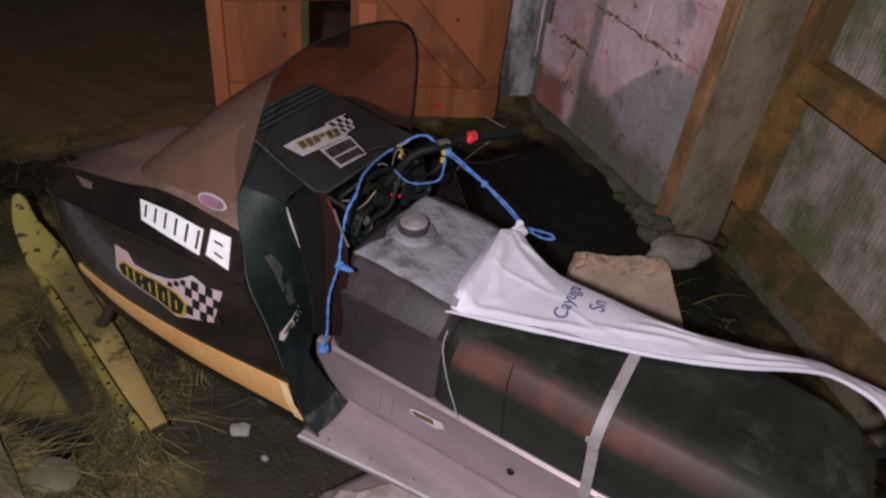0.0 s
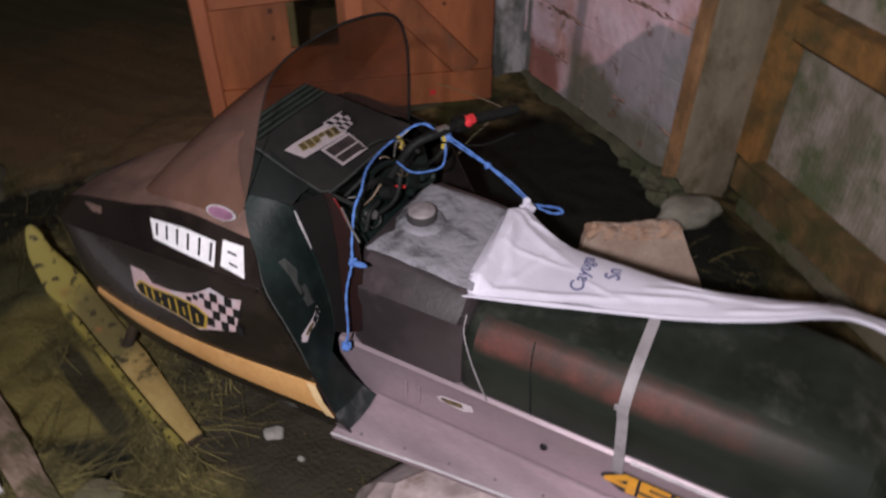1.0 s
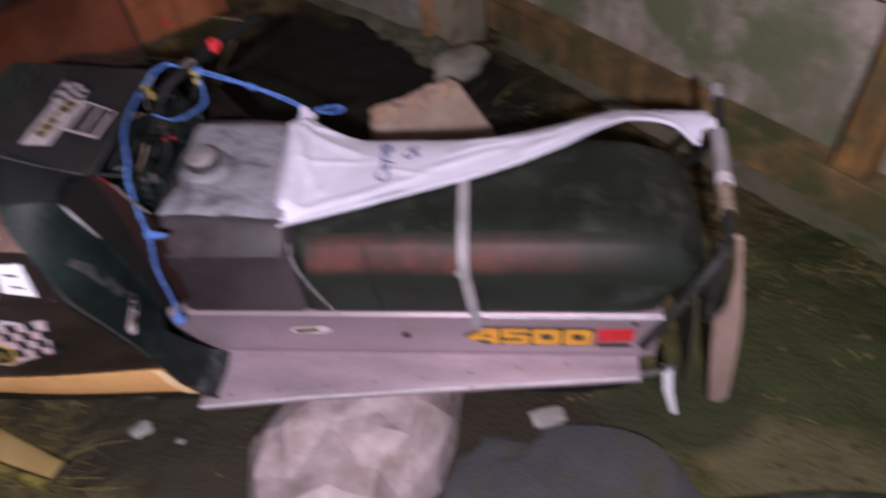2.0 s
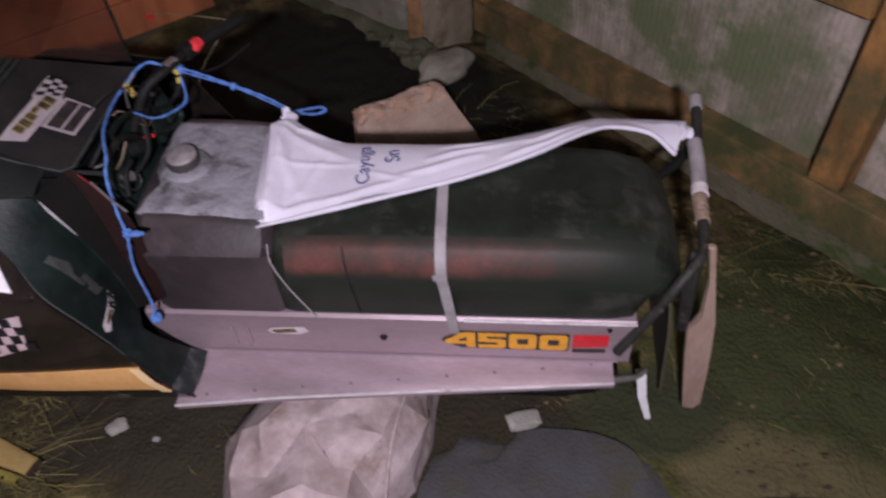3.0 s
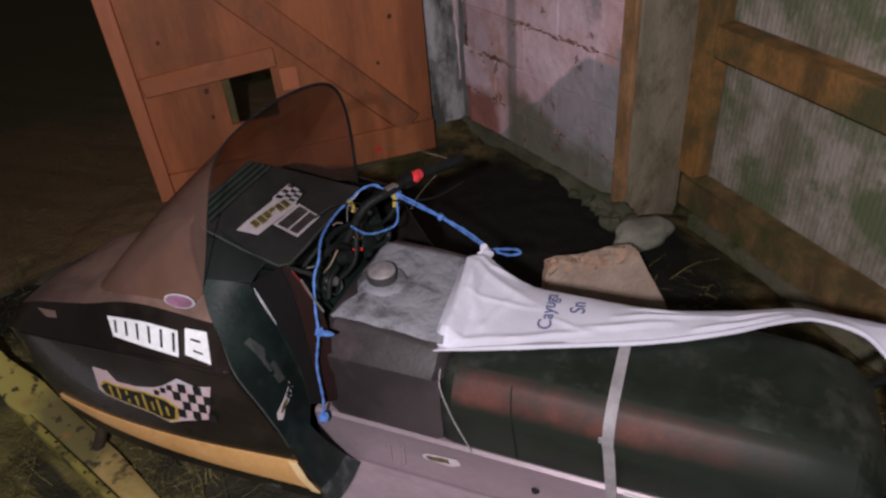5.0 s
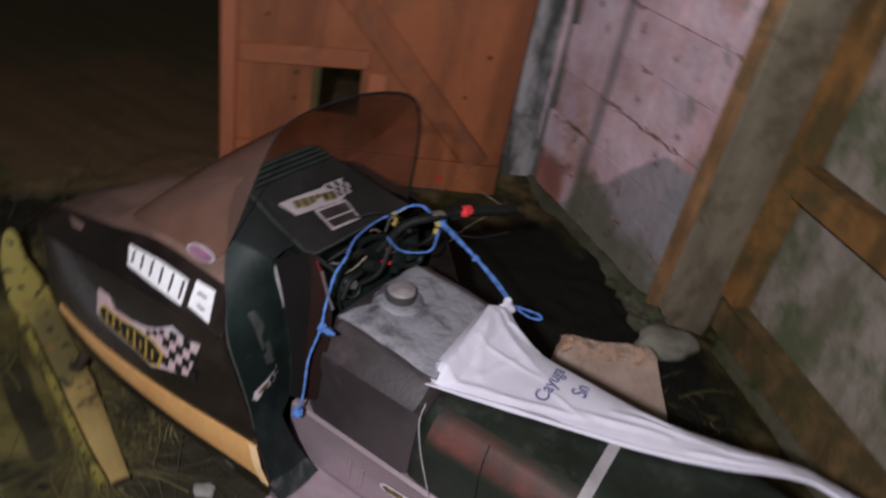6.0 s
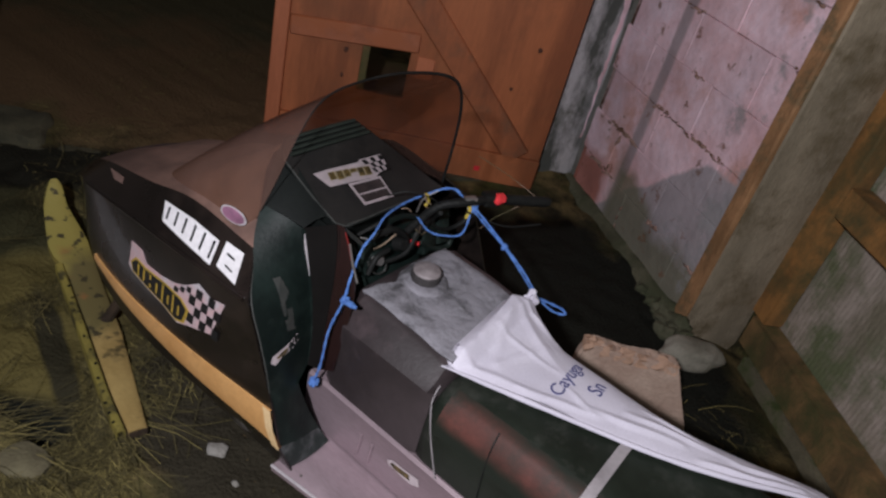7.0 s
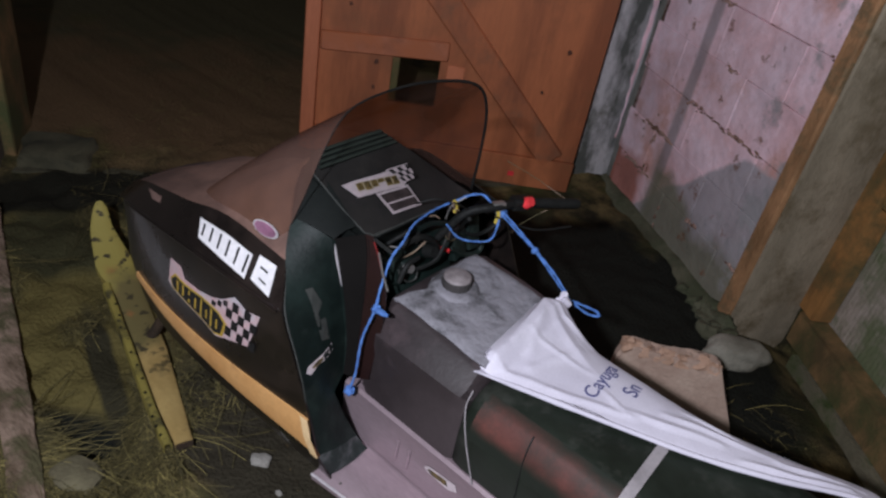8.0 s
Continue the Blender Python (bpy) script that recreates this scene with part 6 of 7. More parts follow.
            bmesh.ops.create_cone(bm, cap_ends=True, segments=7, radius1=r0, radius2=r0, depth=0.003, matrix=Matrix.Translation(path[i] + o - w * (0.045 + rng.uniform(-0.005, 0.005)) + Vector((0, 0, 0.0178))))
            part("chip", bm, RUBBER, ski, "dark chip in the paint")
        leg = [Vector((-1.40, 0.83, 0.03)) + o, Vector((-1.35, 0.875 if off == 0 else 0.82, 0.17)) + o, Vector((-1.30, 0.92 if off == 0 else 0.77, 0.37)) + o]
        part("ski_leg", tube(leg, [0.016, 0.012, 0.012], 10), RUSTDARK, ski, "rusty ski leg")


build_snowmobile()

from mathutils.bvhtree import BVHTree

# ---- things on and round the snowmobile ----


def build_sack():
    """A flattened feed sack lying along the seat, narrowing to a twisted tail."""
    near = [(-0.406, 0.888, 0.608), (-0.290, 0.931, 0.608), (-0.135, 0.985, 0.610), (-0.036, 1.024, 0.610), (0.067, 1.078, 0.610), (0.175, 1.148, 0.609), (0.230, 1.167, 0.604), (0.295, 1.160, 0.594), (0.338, 1.118, 0.578)]
    far = [(-0.432, 1.108, 0.638), (-0.385, 1.150, 0.620), (-0.312, 1.122, 0.607), (-0.212, 1.117, 0.605), (-0.060, 1.118, 0.605), (0.068, 1.156, 0.600), (0.180, 1.208, 0.592), (0.236, 1.216, 0.588), (0.366, 1.196, 0.598)]
    a, b = smooth_path(near, 18), smooth_path(far, 18)
    n, k = len(a), 84
    # straight creases: from, to, height and half width
    creases = [((-0.420, 1.110), (-0.344, 0.964), 0.0050, 0.016), ((-0.410, 1.125), (-0.296, 1.113), 0.0055, 0.012), ((-0.415, 1.110), (-0.250, 1.050), 0.0045, 0.018),
               ((-0.405, 0.905), (-0.275, 0.962), 0.0045, 0.012), ((-0.290, 0.955), (-0.150, 1.012), 0.0042, 0.011), ((-0.388, 1.030), (-0.260, 1.042), 0.0030, 0.010),
               ((-0.224, 1.024), (-0.160, 1.009), 0.0035, 0.008), ((-0.170, 1.015), (-0.020, 1.075), 0.0045, 0.012), ((-0.120, 1.060), (0.060, 1.125), 0.0040, 0.011),
               ((-0.345, 0.960), (-0.300, 1.080), 0.0026, 0.009), ((-0.100, 1.095), (0.020, 1.120), 0.0030, 0.007), ((0.020, 1.070), (0.170, 1.165), 0.0045, 0.010), ((0.060, 1.120), (0.190, 1.190), 0.0035, 0.009)]
    creases = [(Vector(p), Vector(q), h, w) for p, q, h, w in creases]
    up, dn = [], []
    for i in range(n):
        ru, rd = [], []
        s = i / (n - 1)
        width = (b[i] - a[i]).length
        for j in range(k + 1):
            t = j / k
            p = a[i].lerp(b[i], t)
            p.z = max(p.z, 0.636 - 0.9 * max(0.0, p.x + 0.392) - 1.1 * max(0.0, 0.925 - p.y)) if t > 0 else p.z
            lift = 0.010 * math.sin(math.pi * t) ** 0.7 * min(1, width / 0.2)
            lift += 0.0035 * noise.noise(Vector((p.x * 6, p.y * 8, 3))) * min(1, width / 0.12) + 0.0009 * noise.noise(Vector((p.x * 26, p.y * 30, 7)))
            xy = Vector((p.x, p.y)) + Vector((noise.noise(p * 12), noise.noise(p * 12 + Vector((9, 0, 0))))) * 0.005
            for c0, c1, h, w in creases:
                run = c1 - c0
                f = max(0.0, min(1.0, (xy - c0).dot(run) / run.length_squared))
                d = (xy - c0 - run * f).length / w
                if d < 1:
                    lift += h * (1 - d) ** 1.3 * (0.35 + 0.65 * math.sin(math.pi * min(0.94, f + 0.06)))
            # the gathered corner stands up towards its knot
            gap = (Vector((p.x, p.y)) - Vector((-0.415, 1.115))).length
            lift += 0.016 * max(0.0, 1 - gap / 0.15) ** 1.2 * min(1.0, 0.25 + s / 0.035)
            edge = min(t, 1 - t)
            if edge < 0.04:
                lift *= (edge / 0.04) ** 0.7
            lift *= min(1.0, s / 0.025)
            ru.append(p + Vector((0, 0, lift)))
            rd.append(p + Vector((0, 0, min(lift, 0.002) if 0 < t < 1 else lift)))
        up.append(ru)
        dn.append(rd)
    bm = bmesh.new()
    u, d = add_sheet(bm, up), add_sheet(bm, dn)
    tree = BVHTree.FromBMesh(bm)
    sk = thing("feed_sack", bm, SACK, "crumpled white woven feed sack with blue print, on the seat", "sack")
    bmr = tube([p + Vector((0, 0.001, 0.002)) for p in a], [(0.0040 + 0.0022 * abs(noise.noise(p * 14))) * min(1.0, 0.25 + i / 14) for i, p in enumerate(a)], 8)
    part("rolled_hem", bmr, SACK, sk, "rolled hem")
    part("tied_corner", lump((0.024, 0.020, 0.040), Matrix.Translation((-0.398, 1.150, 0.640)), 4, 0.5, 3), SACK, sk, "knotted corner")
    part("tail_end", lump((0.030, 0.040, 0.022), Matrix.Translation((0.360, 1.178, 0.590)), 9, 0.3, 3), SACK, sk, "twisted tail")
    for word, p0, px, py, size in (("Cayuga", (-0.222, 0.994, 0.6240), (-0.234, 1.110, 0.6240), (-0.30, 0.976, 0.6240), 0.036), ("Sn", (-0.172, 1.050, 0.6240), (-0.186, 1.140, 0.6225), (-0.25, 1.030, 0.6240), 0.040)):
        m = frame_of(p0, px, py)
        ob = letters(word, size, m @ Matrix.Rotation(radians(90), 4, "X"), BLUEINK, sk, "print", 0.0004)
        for v in ob.data.vertices:
            hit = tree.ray_cast(Vector((v.co.x, v.co.y, 0.75)), Vector((0, 0, -1)))[0]
            if hit:
                v.co.z += hit.z + 0.0016 - 0.6240


build_sack()


def laid(pts, r, n=6):
    """Twine: two strands laid round one another along pts."""
    path = smooth_path(pts, n)
    bm = bmesh.new()
    fine = []
    for p, q in zip(path, path[1:]):
        k = max(2, int((q - p).length / 0.0035))
        fine += [p.lerp(q, i / k) for i in range(k)]
    fine.append(path[-1])
    for phase in (0.0, math.pi):
        run, out = 0.0, []
        for i, p in enumerate(fine):
            d = (fine[min(i + 1, len(fine) - 1)] - fine[max(i - 1, 0)]).normalized()
            s = d.cross(Vector((0.3, 0.5, 0.81))).normalized()
            t = s.cross(d)
            run += (p - fine[i - 1]).length if i else 0.0
            ang = phase + run / 0.050 * math.tau
            out.append(p + (math.cos(ang) * s + math.sin(ang) * t) * r * 0.34 * (1 + 0.5 * noise.noise(p * 40)))
        add_tube(bm, out, r * 0.62, 6)
    return bm


rope = thing("twine", laid([(-0.612, 0.802, 0.458), (-0.607, 0.808, 0.50), (-0.612, 0.82, 0.578), (-0.602, 0.832, 0.645), (-0.610, 0.850, 0.688), (-0.625, 0.885, 0.727), (-0.630, 0.915, 0.744), (-0.655, 0.97, 0.750), (-0.674, 1.03, 0.742), (-0.682, 1.08, 0.738), (-0.674, 1.12, 0.744), (-0.658, 1.145, 0.757), (-0.633, 1.15, 0.768), (-0.615, 1.155, 0.760), (-0.600, 1.178, 0.738)], 0.0028), ROPE, "bright blue baling twine tied from cowl to handlebar", "twine")
part("strand", laid([(-0.600, 1.178, 0.740), (-0.562, 1.188, 0.716), (-0.512, 1.196, 0.686), (-0.460, 1.202, 0.655), (-0.425, 1.196, 0.638), (-0.405, 1.205, 0.612)], 0.0027), ROPE, rope)
part("strand", laid([(-0.603, 1.176, 0.735), (-0.560, 1.184, 0.711), (-0.510, 1.196, 0.681), (-0.462, 1.200, 0.650), (-0.42, 1.195, 0.628)], 0.0020), ROPE, rope)
part("loop", laid([(-0.633, 1.045, 0.735), (-0.620, 1.075, 0.700), (-0.600, 1.11, 0.688), (-0.586, 1.145, 0.690), (-0.596, 1.175, 0.730)], 0.0026), ROPE, rope, "slack loop")
part("bow", laid([(-0.405, 1.208, 0.612), (-0.385, 1.232, 0.600), (-0.362, 1.248, 0.592), (-0.355, 1.252, 0.582), (-0.375, 1.238, 0.582), (-0.400, 1.214, 0.604)], 0.0032), ROPE, rope, "small bow")
for c, s in (((-0.612, 0.802, 0.455), 0.020), ((-0.600, 0.833, 0.650), 0.016), ((-0.600, 1.18, 0.735), 0.024), ((-0.510, 1.196, 0.684), 0.015)):
    part("knot", lump((s, s, s), Matrix.Translation(c), c[0] * 9, 0.4, 2), ROPE, rope, "knot")
part("twist_tie", tube([(-0.606, 1.165, 0.752), (-0.598, 1.170, 0.732), (-0.600, 1.168, 0.712)], 0.0045, 6, 4), YELLOWCLIP, rope, "yellow twist tie")
part("twist_tie", tube([(-0.664, 1.098, 0.757), (-0.657, 1.104, 0.744), (-0.660, 1.100, 0.730)], 0.0030, 6, 4), YELLOWCLIP, rope, "yellow twist tie")
part("frayed_end", tube([(-0.600, 0.832, 0.650), (-0.580, 0.828, 0.656), (-0.566, 0.826, 0.660)], [0.005, 0.006, 0.003], 6), ROPE, rope)

# strap over the seat
cx = -0.068
strap_pts = [(cx + 0.000, 0.8345, 0.385), (cx - 0.004, 0.8330, 0.44), (cx - 0.012, 0.8335, 0.52), (cx - 0.015, 0.8335, 0.540), (cx - 0.016, 0.840, 0.568), (cx - 0.017, 0.862, 0.592), (cx - 0.018, 0.90, 0.604), (cx - 0.020, 0.96, 0.607), (cx - 0.022, 1.02, 0.608)]
g = [[p + Vector((d, 0, 0)) for d in (-0.0095, 0.0, 0.0095)] for p in smooth_path(strap_pts, 4)]
strap = thing("strap", sheet(g, 0.003), STRAPMAT, "grey webbing strap pulled over the seat", "strap")
part("tab", box((0.008, 0.003, 0.014), Matrix.Translation((cx - 0.027, 0.837, 0.545)), 0.001), STRAPMAT, strap, "torn strap tab")

# firebrick standing behind the seat, the rock by the wall post
bm = bmesh.new()
bk = frame_of((-0.378, 1.562, 0.0), (-0.178, 1.677, 0.0), (-0.378, 1.562, 1))
outline = [(-0.02, -0.04), (0.42, -0.04), (0.350, 0.13), (0.305, 0.22), (0.258, 0.318), (0.225, 0.328), (0.180, 0.312), (0.155, 0.322), (0.125, 0.318), (0.100, 0.300), (0.075, 0.312), (0.045, 0.322), (0.015, 0.318), (0.0, 0.285)]
add_prism(bm, outline, bk, 0.045)
bmesh.ops.bevel(bm, geom=list(bm.edges), offset=0.008, segments=2, affect="EDGES")
brick = thing("firebrick", bm, BRICK, "chipped pale buff slab standing half sunk in dirt", "block")
for u, z, s in ((0.022, 0.310, 0.050), (0.062, 0.303, 0.042), (0.118, 0.300, 0.046), (0.165, 0.302, 0.040), (0.215, 0.312, 0.048), (0.246, 0.304, 0.036)):
    part("chip", lump((s, 0.030, 0.036), bk @ Matrix.Translation((u, 0.012, z)), u * 40, 0.45, 2, 0.3), CHIP, brick, "lighter broken edge")
thing("rock", lump((0.220, 0.125, 0.095), Matrix.Translation((-0.203, 2.190, 0.045)) @ Matrix.Rotation(radians(48), 4, "Z"), 2.2, 0.12, 4, 0.15), ROCKGREY, "pale rounded rock at the foot of the wall", "rock")


for a, b, s, seed in ((0.90, 0.045, 0.085, 31), (0.955, 0.075, 0.075, 33), (0.80, 0.06, 0.04, 34), (0.86, 0.035, 0.10, 35), (0.935, 0.030, 0.11, 37), (0.985, 0.03, 0.09, 39), (0.72, 0.05, 0.05, 41)):
    p = barn(a, b)
    thing("rubble", lump((s, s * 0.8, s * 0.8), Matrix.Translation((p.x, p.y, ground_height(p.x, p.y) + s * 0.22)), seed, 0.3, 3, 0.2), FOOTING, "mossy rubble fallen from the footing", "rubble", group="rubble at the wall's foot")


def build_pale_sack():
    """A stiff crumpled sack, half full, pushed under the footboard."""
    bm = bmesh.new()
    rng = random.Random(21)
    outline = [(-0.485, 0.87), (-0.560, 0.715), (-0.548, 0.60), (-0.505, 0.47), (-0.33, 0.42), (-0.235, 0.53), (-0.225, 0.60), (-0.148, 0.690), (-0.128, 0.80), (-0.124, 0.93), (-0.36, 0.98)]
    c = Vector((-0.36, 0.72, 0))
    bot = [bm.verts.new((x, y, -0.03)) for x, y in outline]
    rings = [bot]
    for f, z in ((0.985, 0.06), (0.93, 0.13), (0.72, 0.19), (0.42, 0.215)):
        ring = []
        for x, y in outline:
            p = c.lerp(Vector((x, y, 0)), f)
            zz = z + rng.uniform(-0.022, 0.022) * (1 if f < 0.95 else 0.4)
            ring.append(bm.verts.new((p.x + rng.uniform(-0.012, 0.012), p.y + rng.uniform(-0.012, 0.012), min(zz, 0.262))))
        rings.append(ring)
    mid = bm.verts.new((c.x, c.y, 0.222))
    n = len(outline)
    for r, s in zip(rings, rings[1:]):
        for k in range(n):
            bm.faces.new((r[k], r[(k + 1) % n], s[(k + 1) % n], s[k]))
    for k in range(n):
        bm.faces.new((rings[-1][k], rings[-1][(k + 1) % n], mid))
    bm.faces.new(bot)
    bmesh.ops.triangulate(bm, faces=bm.faces)
    es = [e for e in bm.edges]
    bmesh.ops.subdivide_edges(bm, edges=es, cuts=4, use_grid_fill=True, smooth=0.04)
    for v in bm.verts:
        if v.co.z > 0.0:
            v.co += Vector((0, 0, 0.008)) * noise.noise(v.co * 12) + Vector((0, 0, 0.0025)) * abs(noise.noise(v.co * 34)) + Vector((0.006, 0.004, 0)) * noise.noise(v.co * 18 + Vector((4, 0, 0)))
            v.co.z = min(v.co.z, 0.270)
    sk = thing("pale_sack", bm, PAPERBAG, "soiled pale crumpled sack under the footboard", "sack", angle=26)
    part("fold", tube([(-0.20, 0.60, 0.125), (-0.195, 0.68, 0.185), (-0.185, 0.76, 0.200), (-0.17, 0.84, 0.195)], [0.002, 0.005, 0.005, 0.003], 7, 4), PAPERBAG, sk, "stiff crease fold")


build_pale_sack()


def stone(x, y, s, seed, material, label, flat=0.2, turn=0):
    z = ground_height(x, y)
    return thing("stone", lump(s, Matrix.Translation((x, y, z + s[2] * 0.25)) @ Matrix.Rotation(radians(turn), 4, "Z"), seed, 0.12, 3, flat), material, label, "stone")


stone(-1.094, 0.470, (0.11, 0.085, 0.035), 11, BROWNSTONE, "dull brown flat stone half sunk in straw", 0.4, 20)
stone(-1.18, 0.40, (0.10, 0.07, 0.035), 18, BROWNSTONE, "flat mossy stone sunk in straw", 0.4, -30)
stone(-0.872, 0.803, (0.050, 0.038, 0.018), 12, STONE, "thin grey flake of stone in the dirt", 0.4, 40)
stone(-0.767, 0.776, (0.018, 0.014, 0.010), 13, STONE, "tiny pale pebble in the dirt")
# stone-shaped stand-in for a curled scrap of white plastic
stone(0.070, 0.860, (0.075, 0.045, 0.030), 14, STONE, "pale flat chip in place of a curled plastic scrap", 0.5, 15)
thing("stone", lump((0.56, 0.44, 0.05), Matrix.Translation((0.13, 0.58, ground_height(0.13, 0.60) - 0.017)) @ Matrix.Rotation(radians(-18), 4, "Z"), 16, 0.20, 4, 0.25), GREYSLAB, "flat grey slab trodden into the floor", "stone")
stone(0.56, 0.64, (0.05, 0.03, 0.03), 17, STONE, "small pale pebble on the floor")

g = []
for i in range(15):
    row = []
    for j in range(11):
        u, w = i / 14, j / 10
        x = 0.30 + 0.95 * u + 0.05 * w
        y = 0.66 + 0.075 * u - 0.42 * w + 0.02 * math.sin(6 * u)
        row.append((x, y, ground_height(x, y) + 0.022 + 0.022 * abs(noise.noise(Vector((x * 6, y * 6, 2)))) * (1 if 0 < j < 10 else 0.3)))
    g.append(row)
thing("tarp", sheet([[tuple(p) for p in smooth_path(r, 2)] for r in g], 0.002), TARPGREEN, "crumpled dark green plastic tarp on the floor", "tarp")

# timber and foam board along the left
LD = Vector((0.949, -0.316, 0)).normalized()
LN = Vector((-0.316, -0.949, 0)).normalized()


def left_piece(name, p, length, width, height, material, label, category, seed):
    bm = bmesh.new()
    n = 26
    rows = []
    for i in range(n + 1):
        q = Vector(p) + LD * length * i / n
        row = []
        for d, z in ((0, -0.03), (0, height), (0.25, height + 0.004), (0.5, height + 0.006), (0.75, height + 0.003), (1, height), (1, -0.03)):
            w = q + LN * width * d + Vector((0, 0, z))
            row.append(w + Vector((0, 0.008, 0.006)) * noise.noise(w * 9 + Vector((seed, 0, 0))))
        rows.append(row)
    vs = add_sheet(bm, rows)
    bm.faces.new(vs[0])
    bm.faces.new(vs[-1])
    return thing(name, bm, material, label, category, smooth=True, angle=35)


left_piece("plank", (-2.27, 0.790, 0.0), 1.40, 0.070, 0.042, PLANK, "muddy brown plank lying in the straw", "plank", 1)
LD, LN = Vector((0.938, -0.347, 0)).normalized(), Vector((-0.347, -0.938, 0)).normalized()
left_piece("foam_board", (-2.25, 0.728, 0.0), 1.02, 0.145, 0.052, FOAM, "strip of white foam board on the ground", "foam board", 5)
left_piece("plank", (-2.20, 0.545, 0.0), 0.95, 0.06, 0.035, PLANK, "thin muddy lath beside the foam board", "plank", 8)


# ---- straw, uncountable ----
def build_straw():
    rng = random.Random(7)
    verts, faces = [], []

    def blade(x, y, ln, a, w, lift):
        z0 = ground_height(x, y)
        pts = []
        bend = rng.uniform(-0.5, 0.5)
        for k in range(4):
            t = k / 3
            ang = a + bend * t
            px, py = x + math.cos(ang) * ln * t, y + math.sin(ang) * ln * t
            pz = z0 + 0.002 + lift * math.sin(math.pi * (0.15 + 0.7 * t)) + rng.uniform(0, 0.004)
            pts.append((px, py, pz, ang))
        i0 = len(verts)
        for px, py, pz, ang in pts:
            dx, dy = -math.sin(ang) * w, math.cos(ang) * w
            verts.extend([(px - dx, py - dy, pz), (px + dx, py + dy, pz + w * 0.6)])
        for k in range(3):
            i = i0 + 2 * k
            faces.append((i, i + 1, i + 3, i + 2))

    def patch(n, x0, x1, y0, y1, heap, long_share):
        m = 0
        while m < n:
            x, y = rng.uniform(x0, x1), rng.uniform(y0, y1)
            d = noise.noise(Vector((x * 2.6, y * 2.6, 0.5))) + 0.5 * noise.noise(Vector((x * 7, y * 7, 1.5)))
            if d < rng.uniform(-0.05, 0.40) or ((x + 1.21) / 0.13) ** 2 + ((y - 0.565) / 0.08) ** 2 < rng.uniform(0.6, 1.2):
                continue
            if -1.06 < x < -0.3 and y < 1.3 and rng.random() < (0.85 if y > 0.62 else 0.6):
                continue
            if x > -1.65 and y > 0.70 - 0.306 * (x + 1.015) and y < 1.3 and rng.random() < 0.96:
                continue
            near_ski = abs(y - 0.66 + 0.306 * (x + 1.015)) < 0.10 and x < -1.3
            if (near_ski or x < -1.75) and rng.random() < 0.55:
                continue
            lie = -0.4 + 2.6 * noise.noise(Vector((x * 3.5, y * 3.5, 9)))
            if rng.random() < long_share:
                blade(x, y, rng.uniform(0.12, 0.30), rng.gauss(lie, 0.8), rng.uniform(0.0005, 0.0009), rng.uniform(0.005, 0.030))
            else:
                blade(x, y, rng.uniform(0.010, 0.055), rng.gauss(lie, 1.3), rng.uniform(0.0003, 0.0008), rng.uniform(0.0, heap) * max(0.2, d + 0.4))
            m += 1

    patch(40000, -2.1, -0.78, 0.33, 1.05, 0.030, 0.012)
    patch(900, -0.85, -0.5, 0.45, 0.85, 0.010, 0.06)
    patch(160, -0.28, 0.40, 1.50, 2.15, 0.010, 0.04)
    patch(1800, 0.0, 1.3, 0.4, 1.6, 0.010, 0.01)
    patch(1500, -2.9, -1.6, 1.0, 2.6, 0.02, 0.03)
    me = bpy.data.meshes.new("straw")
    me.from_pydata(verts, [], faces)
    me.materials.append(STRAW)
    tagged(new("straw", me), "loose rotten straw strewn over the dirt", "straw", kind="stuff")


build_straw()


def build_litter():
    """Flakes of old leaves and chaff trodden into the floor."""
    rng = random.Random(11)
    verts, faces = [], []
    for _ in range(6500):
        x, y = (rng.uniform(-0.9, 1.4), rng.uniform(0.35, 1.75)) if rng.random() < 0.4 else (rng.uniform(0.30, 1.4), rng.uniform(0.35, 1.75))
        if noise.noise(Vector((x * 4, y * 4, 5))) + 0.6 * noise.noise(Vector((x * 11, y * 11, 5))) < rng.uniform(-0.1, 0.5):
            continue
        z = ground_height(x, y) + 0.003
        r, a = 0.003 + 0.012 * rng.random() ** 3, rng.uniform(0, math.tau)
        tilt = rng.uniform(-0.5, 0.5)
        i = len(verts)
        k = rng.randrange(4, 7)
        for q in range(k):
            t = a + q * math.tau / k
            rr = r * rng.uniform(0.5, 1.1)
            verts.append((x + rr * math.cos(t), y + rr * math.sin(t) * 0.45, z + rr * math.sin(t) * tilt + rng.uniform(0, 0.003)))
        faces.append(tuple(range(i, i + k)))
    me = bpy.data.meshes.new("leaf_litter")
    me.from_pydata(verts, [], faces)
    me.materials.append(LITTER)
    tagged(new("leaf_litter", me), "brown leaf litter and chaff trodden into the floor", "litter", kind="stuff")


build_litter()

# ---- blocks of the side wall ----


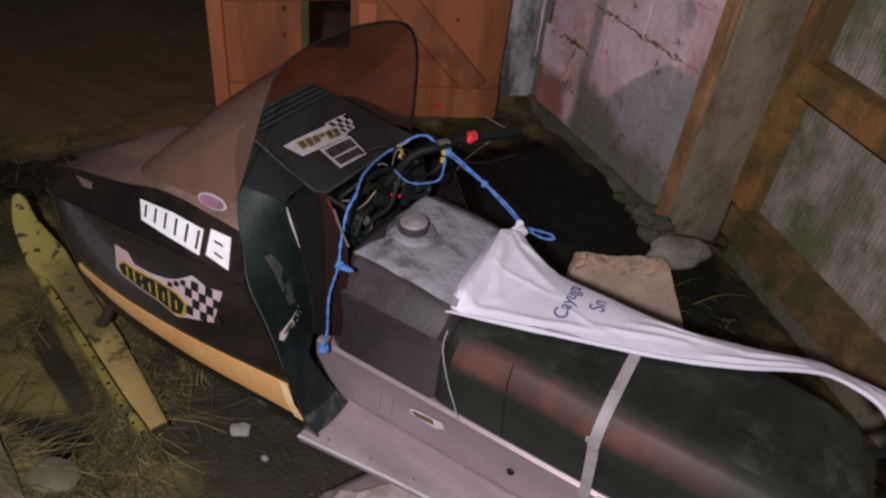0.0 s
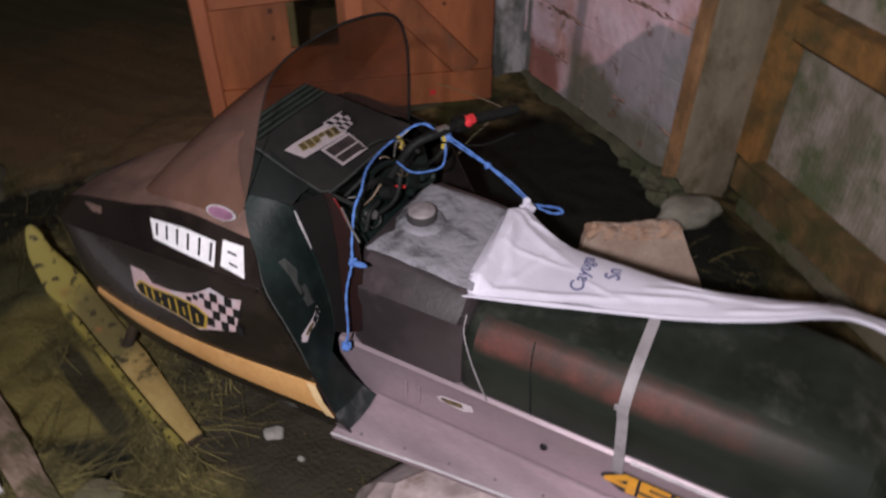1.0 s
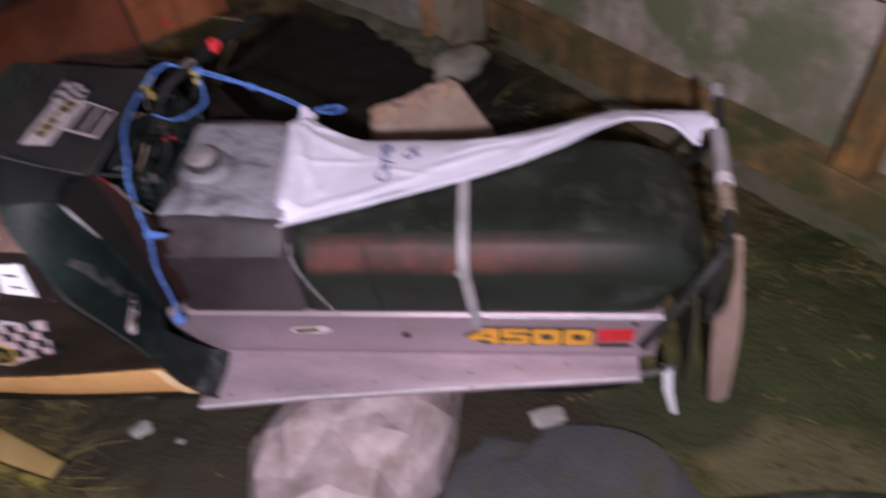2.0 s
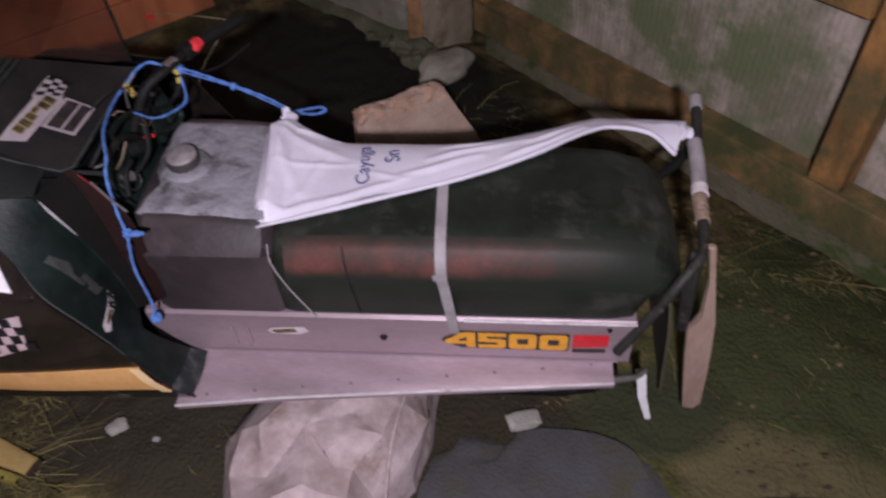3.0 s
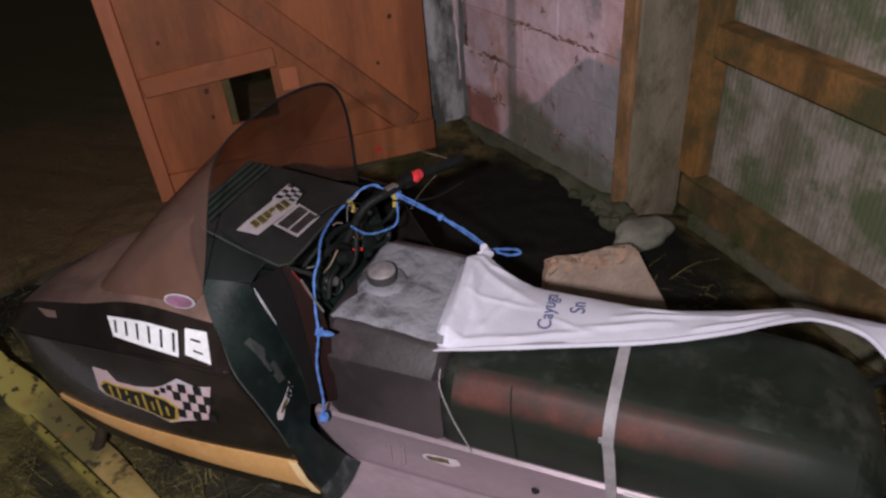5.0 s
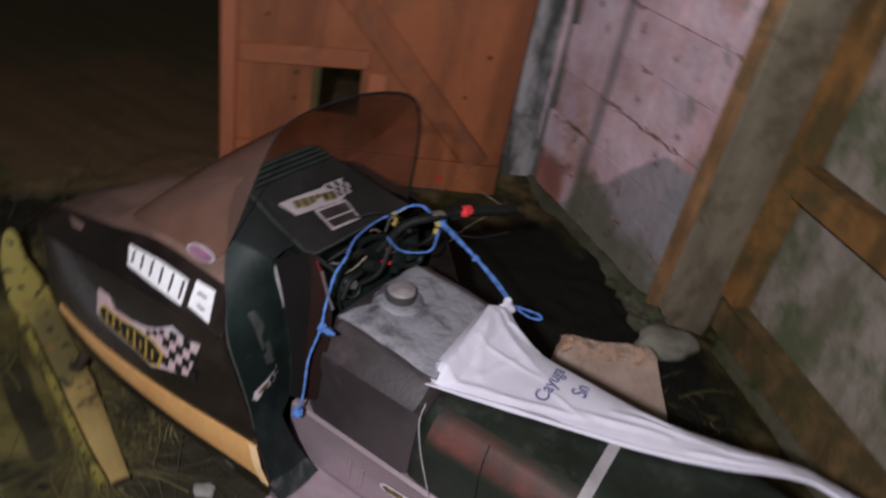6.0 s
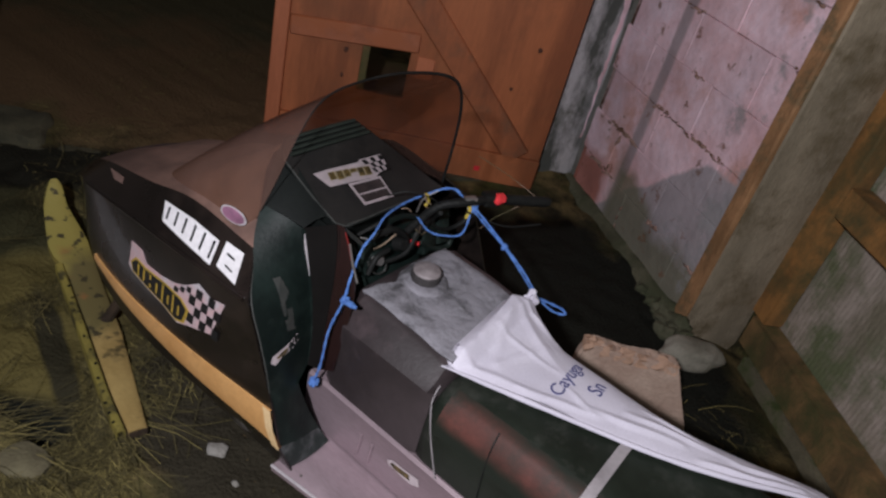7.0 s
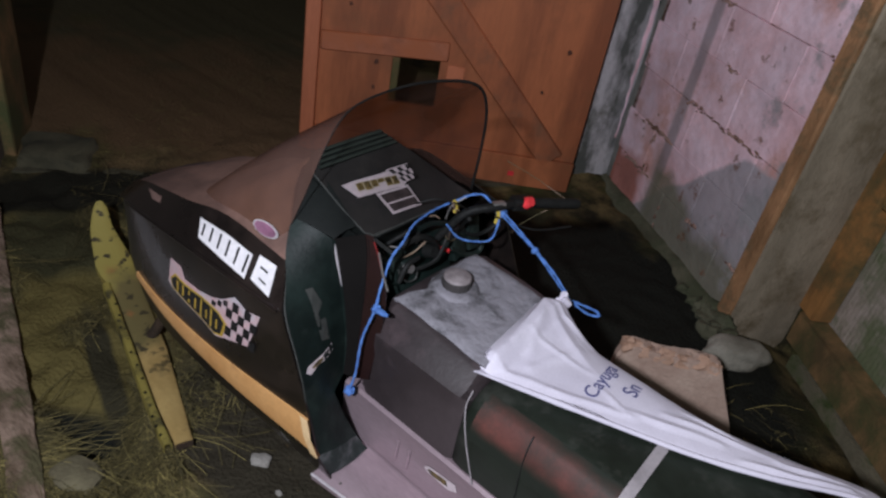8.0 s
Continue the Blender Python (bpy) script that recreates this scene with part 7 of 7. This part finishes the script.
def build_blocks():
    meshes = {}

    def block_mesh(ln, kind):
        key = (round(ln, 3), kind)
        if key not in meshes:
            bm = bmesh.new()
            add_box(bm, (ln + 0.0092, 0.05, 0.1885), Matrix.Identity(4))
            bmesh.ops.bevel(bm, geom=list(bm.edges), offset=0.0018 + 0.0012 * kind, segments=1, affect="EDGES")
            rng = random.Random(kind * 31 + int(ln * 1000))
            for v in bm.verts:
                v.co += Vector((rng.uniform(-1, 1) * 0.0018, rng.uniform(-1, 1) * 0.0006, rng.uniform(-1, 1) * 0.0018))
            meshes[key] = finish(bm, "block", BLOCK, True, 30)
        return meshes[key]

    rng = random.Random(3)
    row, z = 0, 0.005
    while z < TOP - 0.05:
        a = -0.26 - (0.0 if row % 2 else 0.2)
        while a < 0.87:
            a0, a1 = max(a, -0.100 + rng.uniform(0, 0.008)), min(a + 0.392, 0.872)
            if a1 - a0 > 0.04:
                ob = new("block", block_mesh(a1 - a0, rng.randrange(3)))
                ob.parent = wall_side
                ob.matrix_basis = along(barn((a0 + a1) / 2, -0.0312 + rng.uniform(0, 0.0008), z + 0.095), VA, WB)
            a += 0.4
        row += 1
        z += 0.19


def build_crust():
    """Old brown mortar that has squeezed and crumbled out of the joints."""
    rng = random.Random(12)
    bm = bmesh.new()

    def crumb(a, z, s, tall):
        m = along(barn(a, 0.0), VA, WB)
        made = bmesh.ops.create_icosphere(bm, subdivisions=1, radius=0.5)["verts"]
        sx, sz = (s, s * rng.uniform(0.25, 0.5)) if not tall else (s * rng.uniform(0.25, 0.5), s)
        tilt = Matrix.Rotation(rng.uniform(-0.3, 0.3), 4, "Y")
        for v in made:
            k = rng.uniform(0.65, 1.3)
            c = tilt @ Vector((v.co.x * sx * k, v.co.y * 0.010 * k, v.co.z * sz * k))
            v.co = m @ (c + Vector((0, -0.0035, z)))

    for r in range(13):
        z = 0.005 + r * 0.19
        a = -0.11
        while a < 0.86:
            thick = noise.noise(Vector((a * 3.2, z * 2.7, 4.0)))
            if thick > (-0.05 if r == 3 and a > 0.25 else 0.16):
                crumb(a, z + rng.gauss(0, 0.006), rng.uniform(0.014, 0.042) * (0.7 + thick), False)
            a += rng.uniform(0.006, 0.018)
        for k in range(3):
            x = -0.06 + 0.4 * k + (0.2 if r % 2 else 0.0)
            if -0.1 < x < 0.86 and rng.random() < 0.35:
                for i in range(rng.randrange(2, 5)):
                    crumb(x + rng.gauss(0, 0.004), z + rng.uniform(0.02, 0.18), rng.uniform(0.02, 0.045), True)
    me = finish(bm, "mortar_crust", CRUST, True, 60)
    tagged(new("mortar_crust", me), "crumbled brown mortar squeezed from the block joints", "mortar", kind="stuff")


build_crust()
build_blocks()
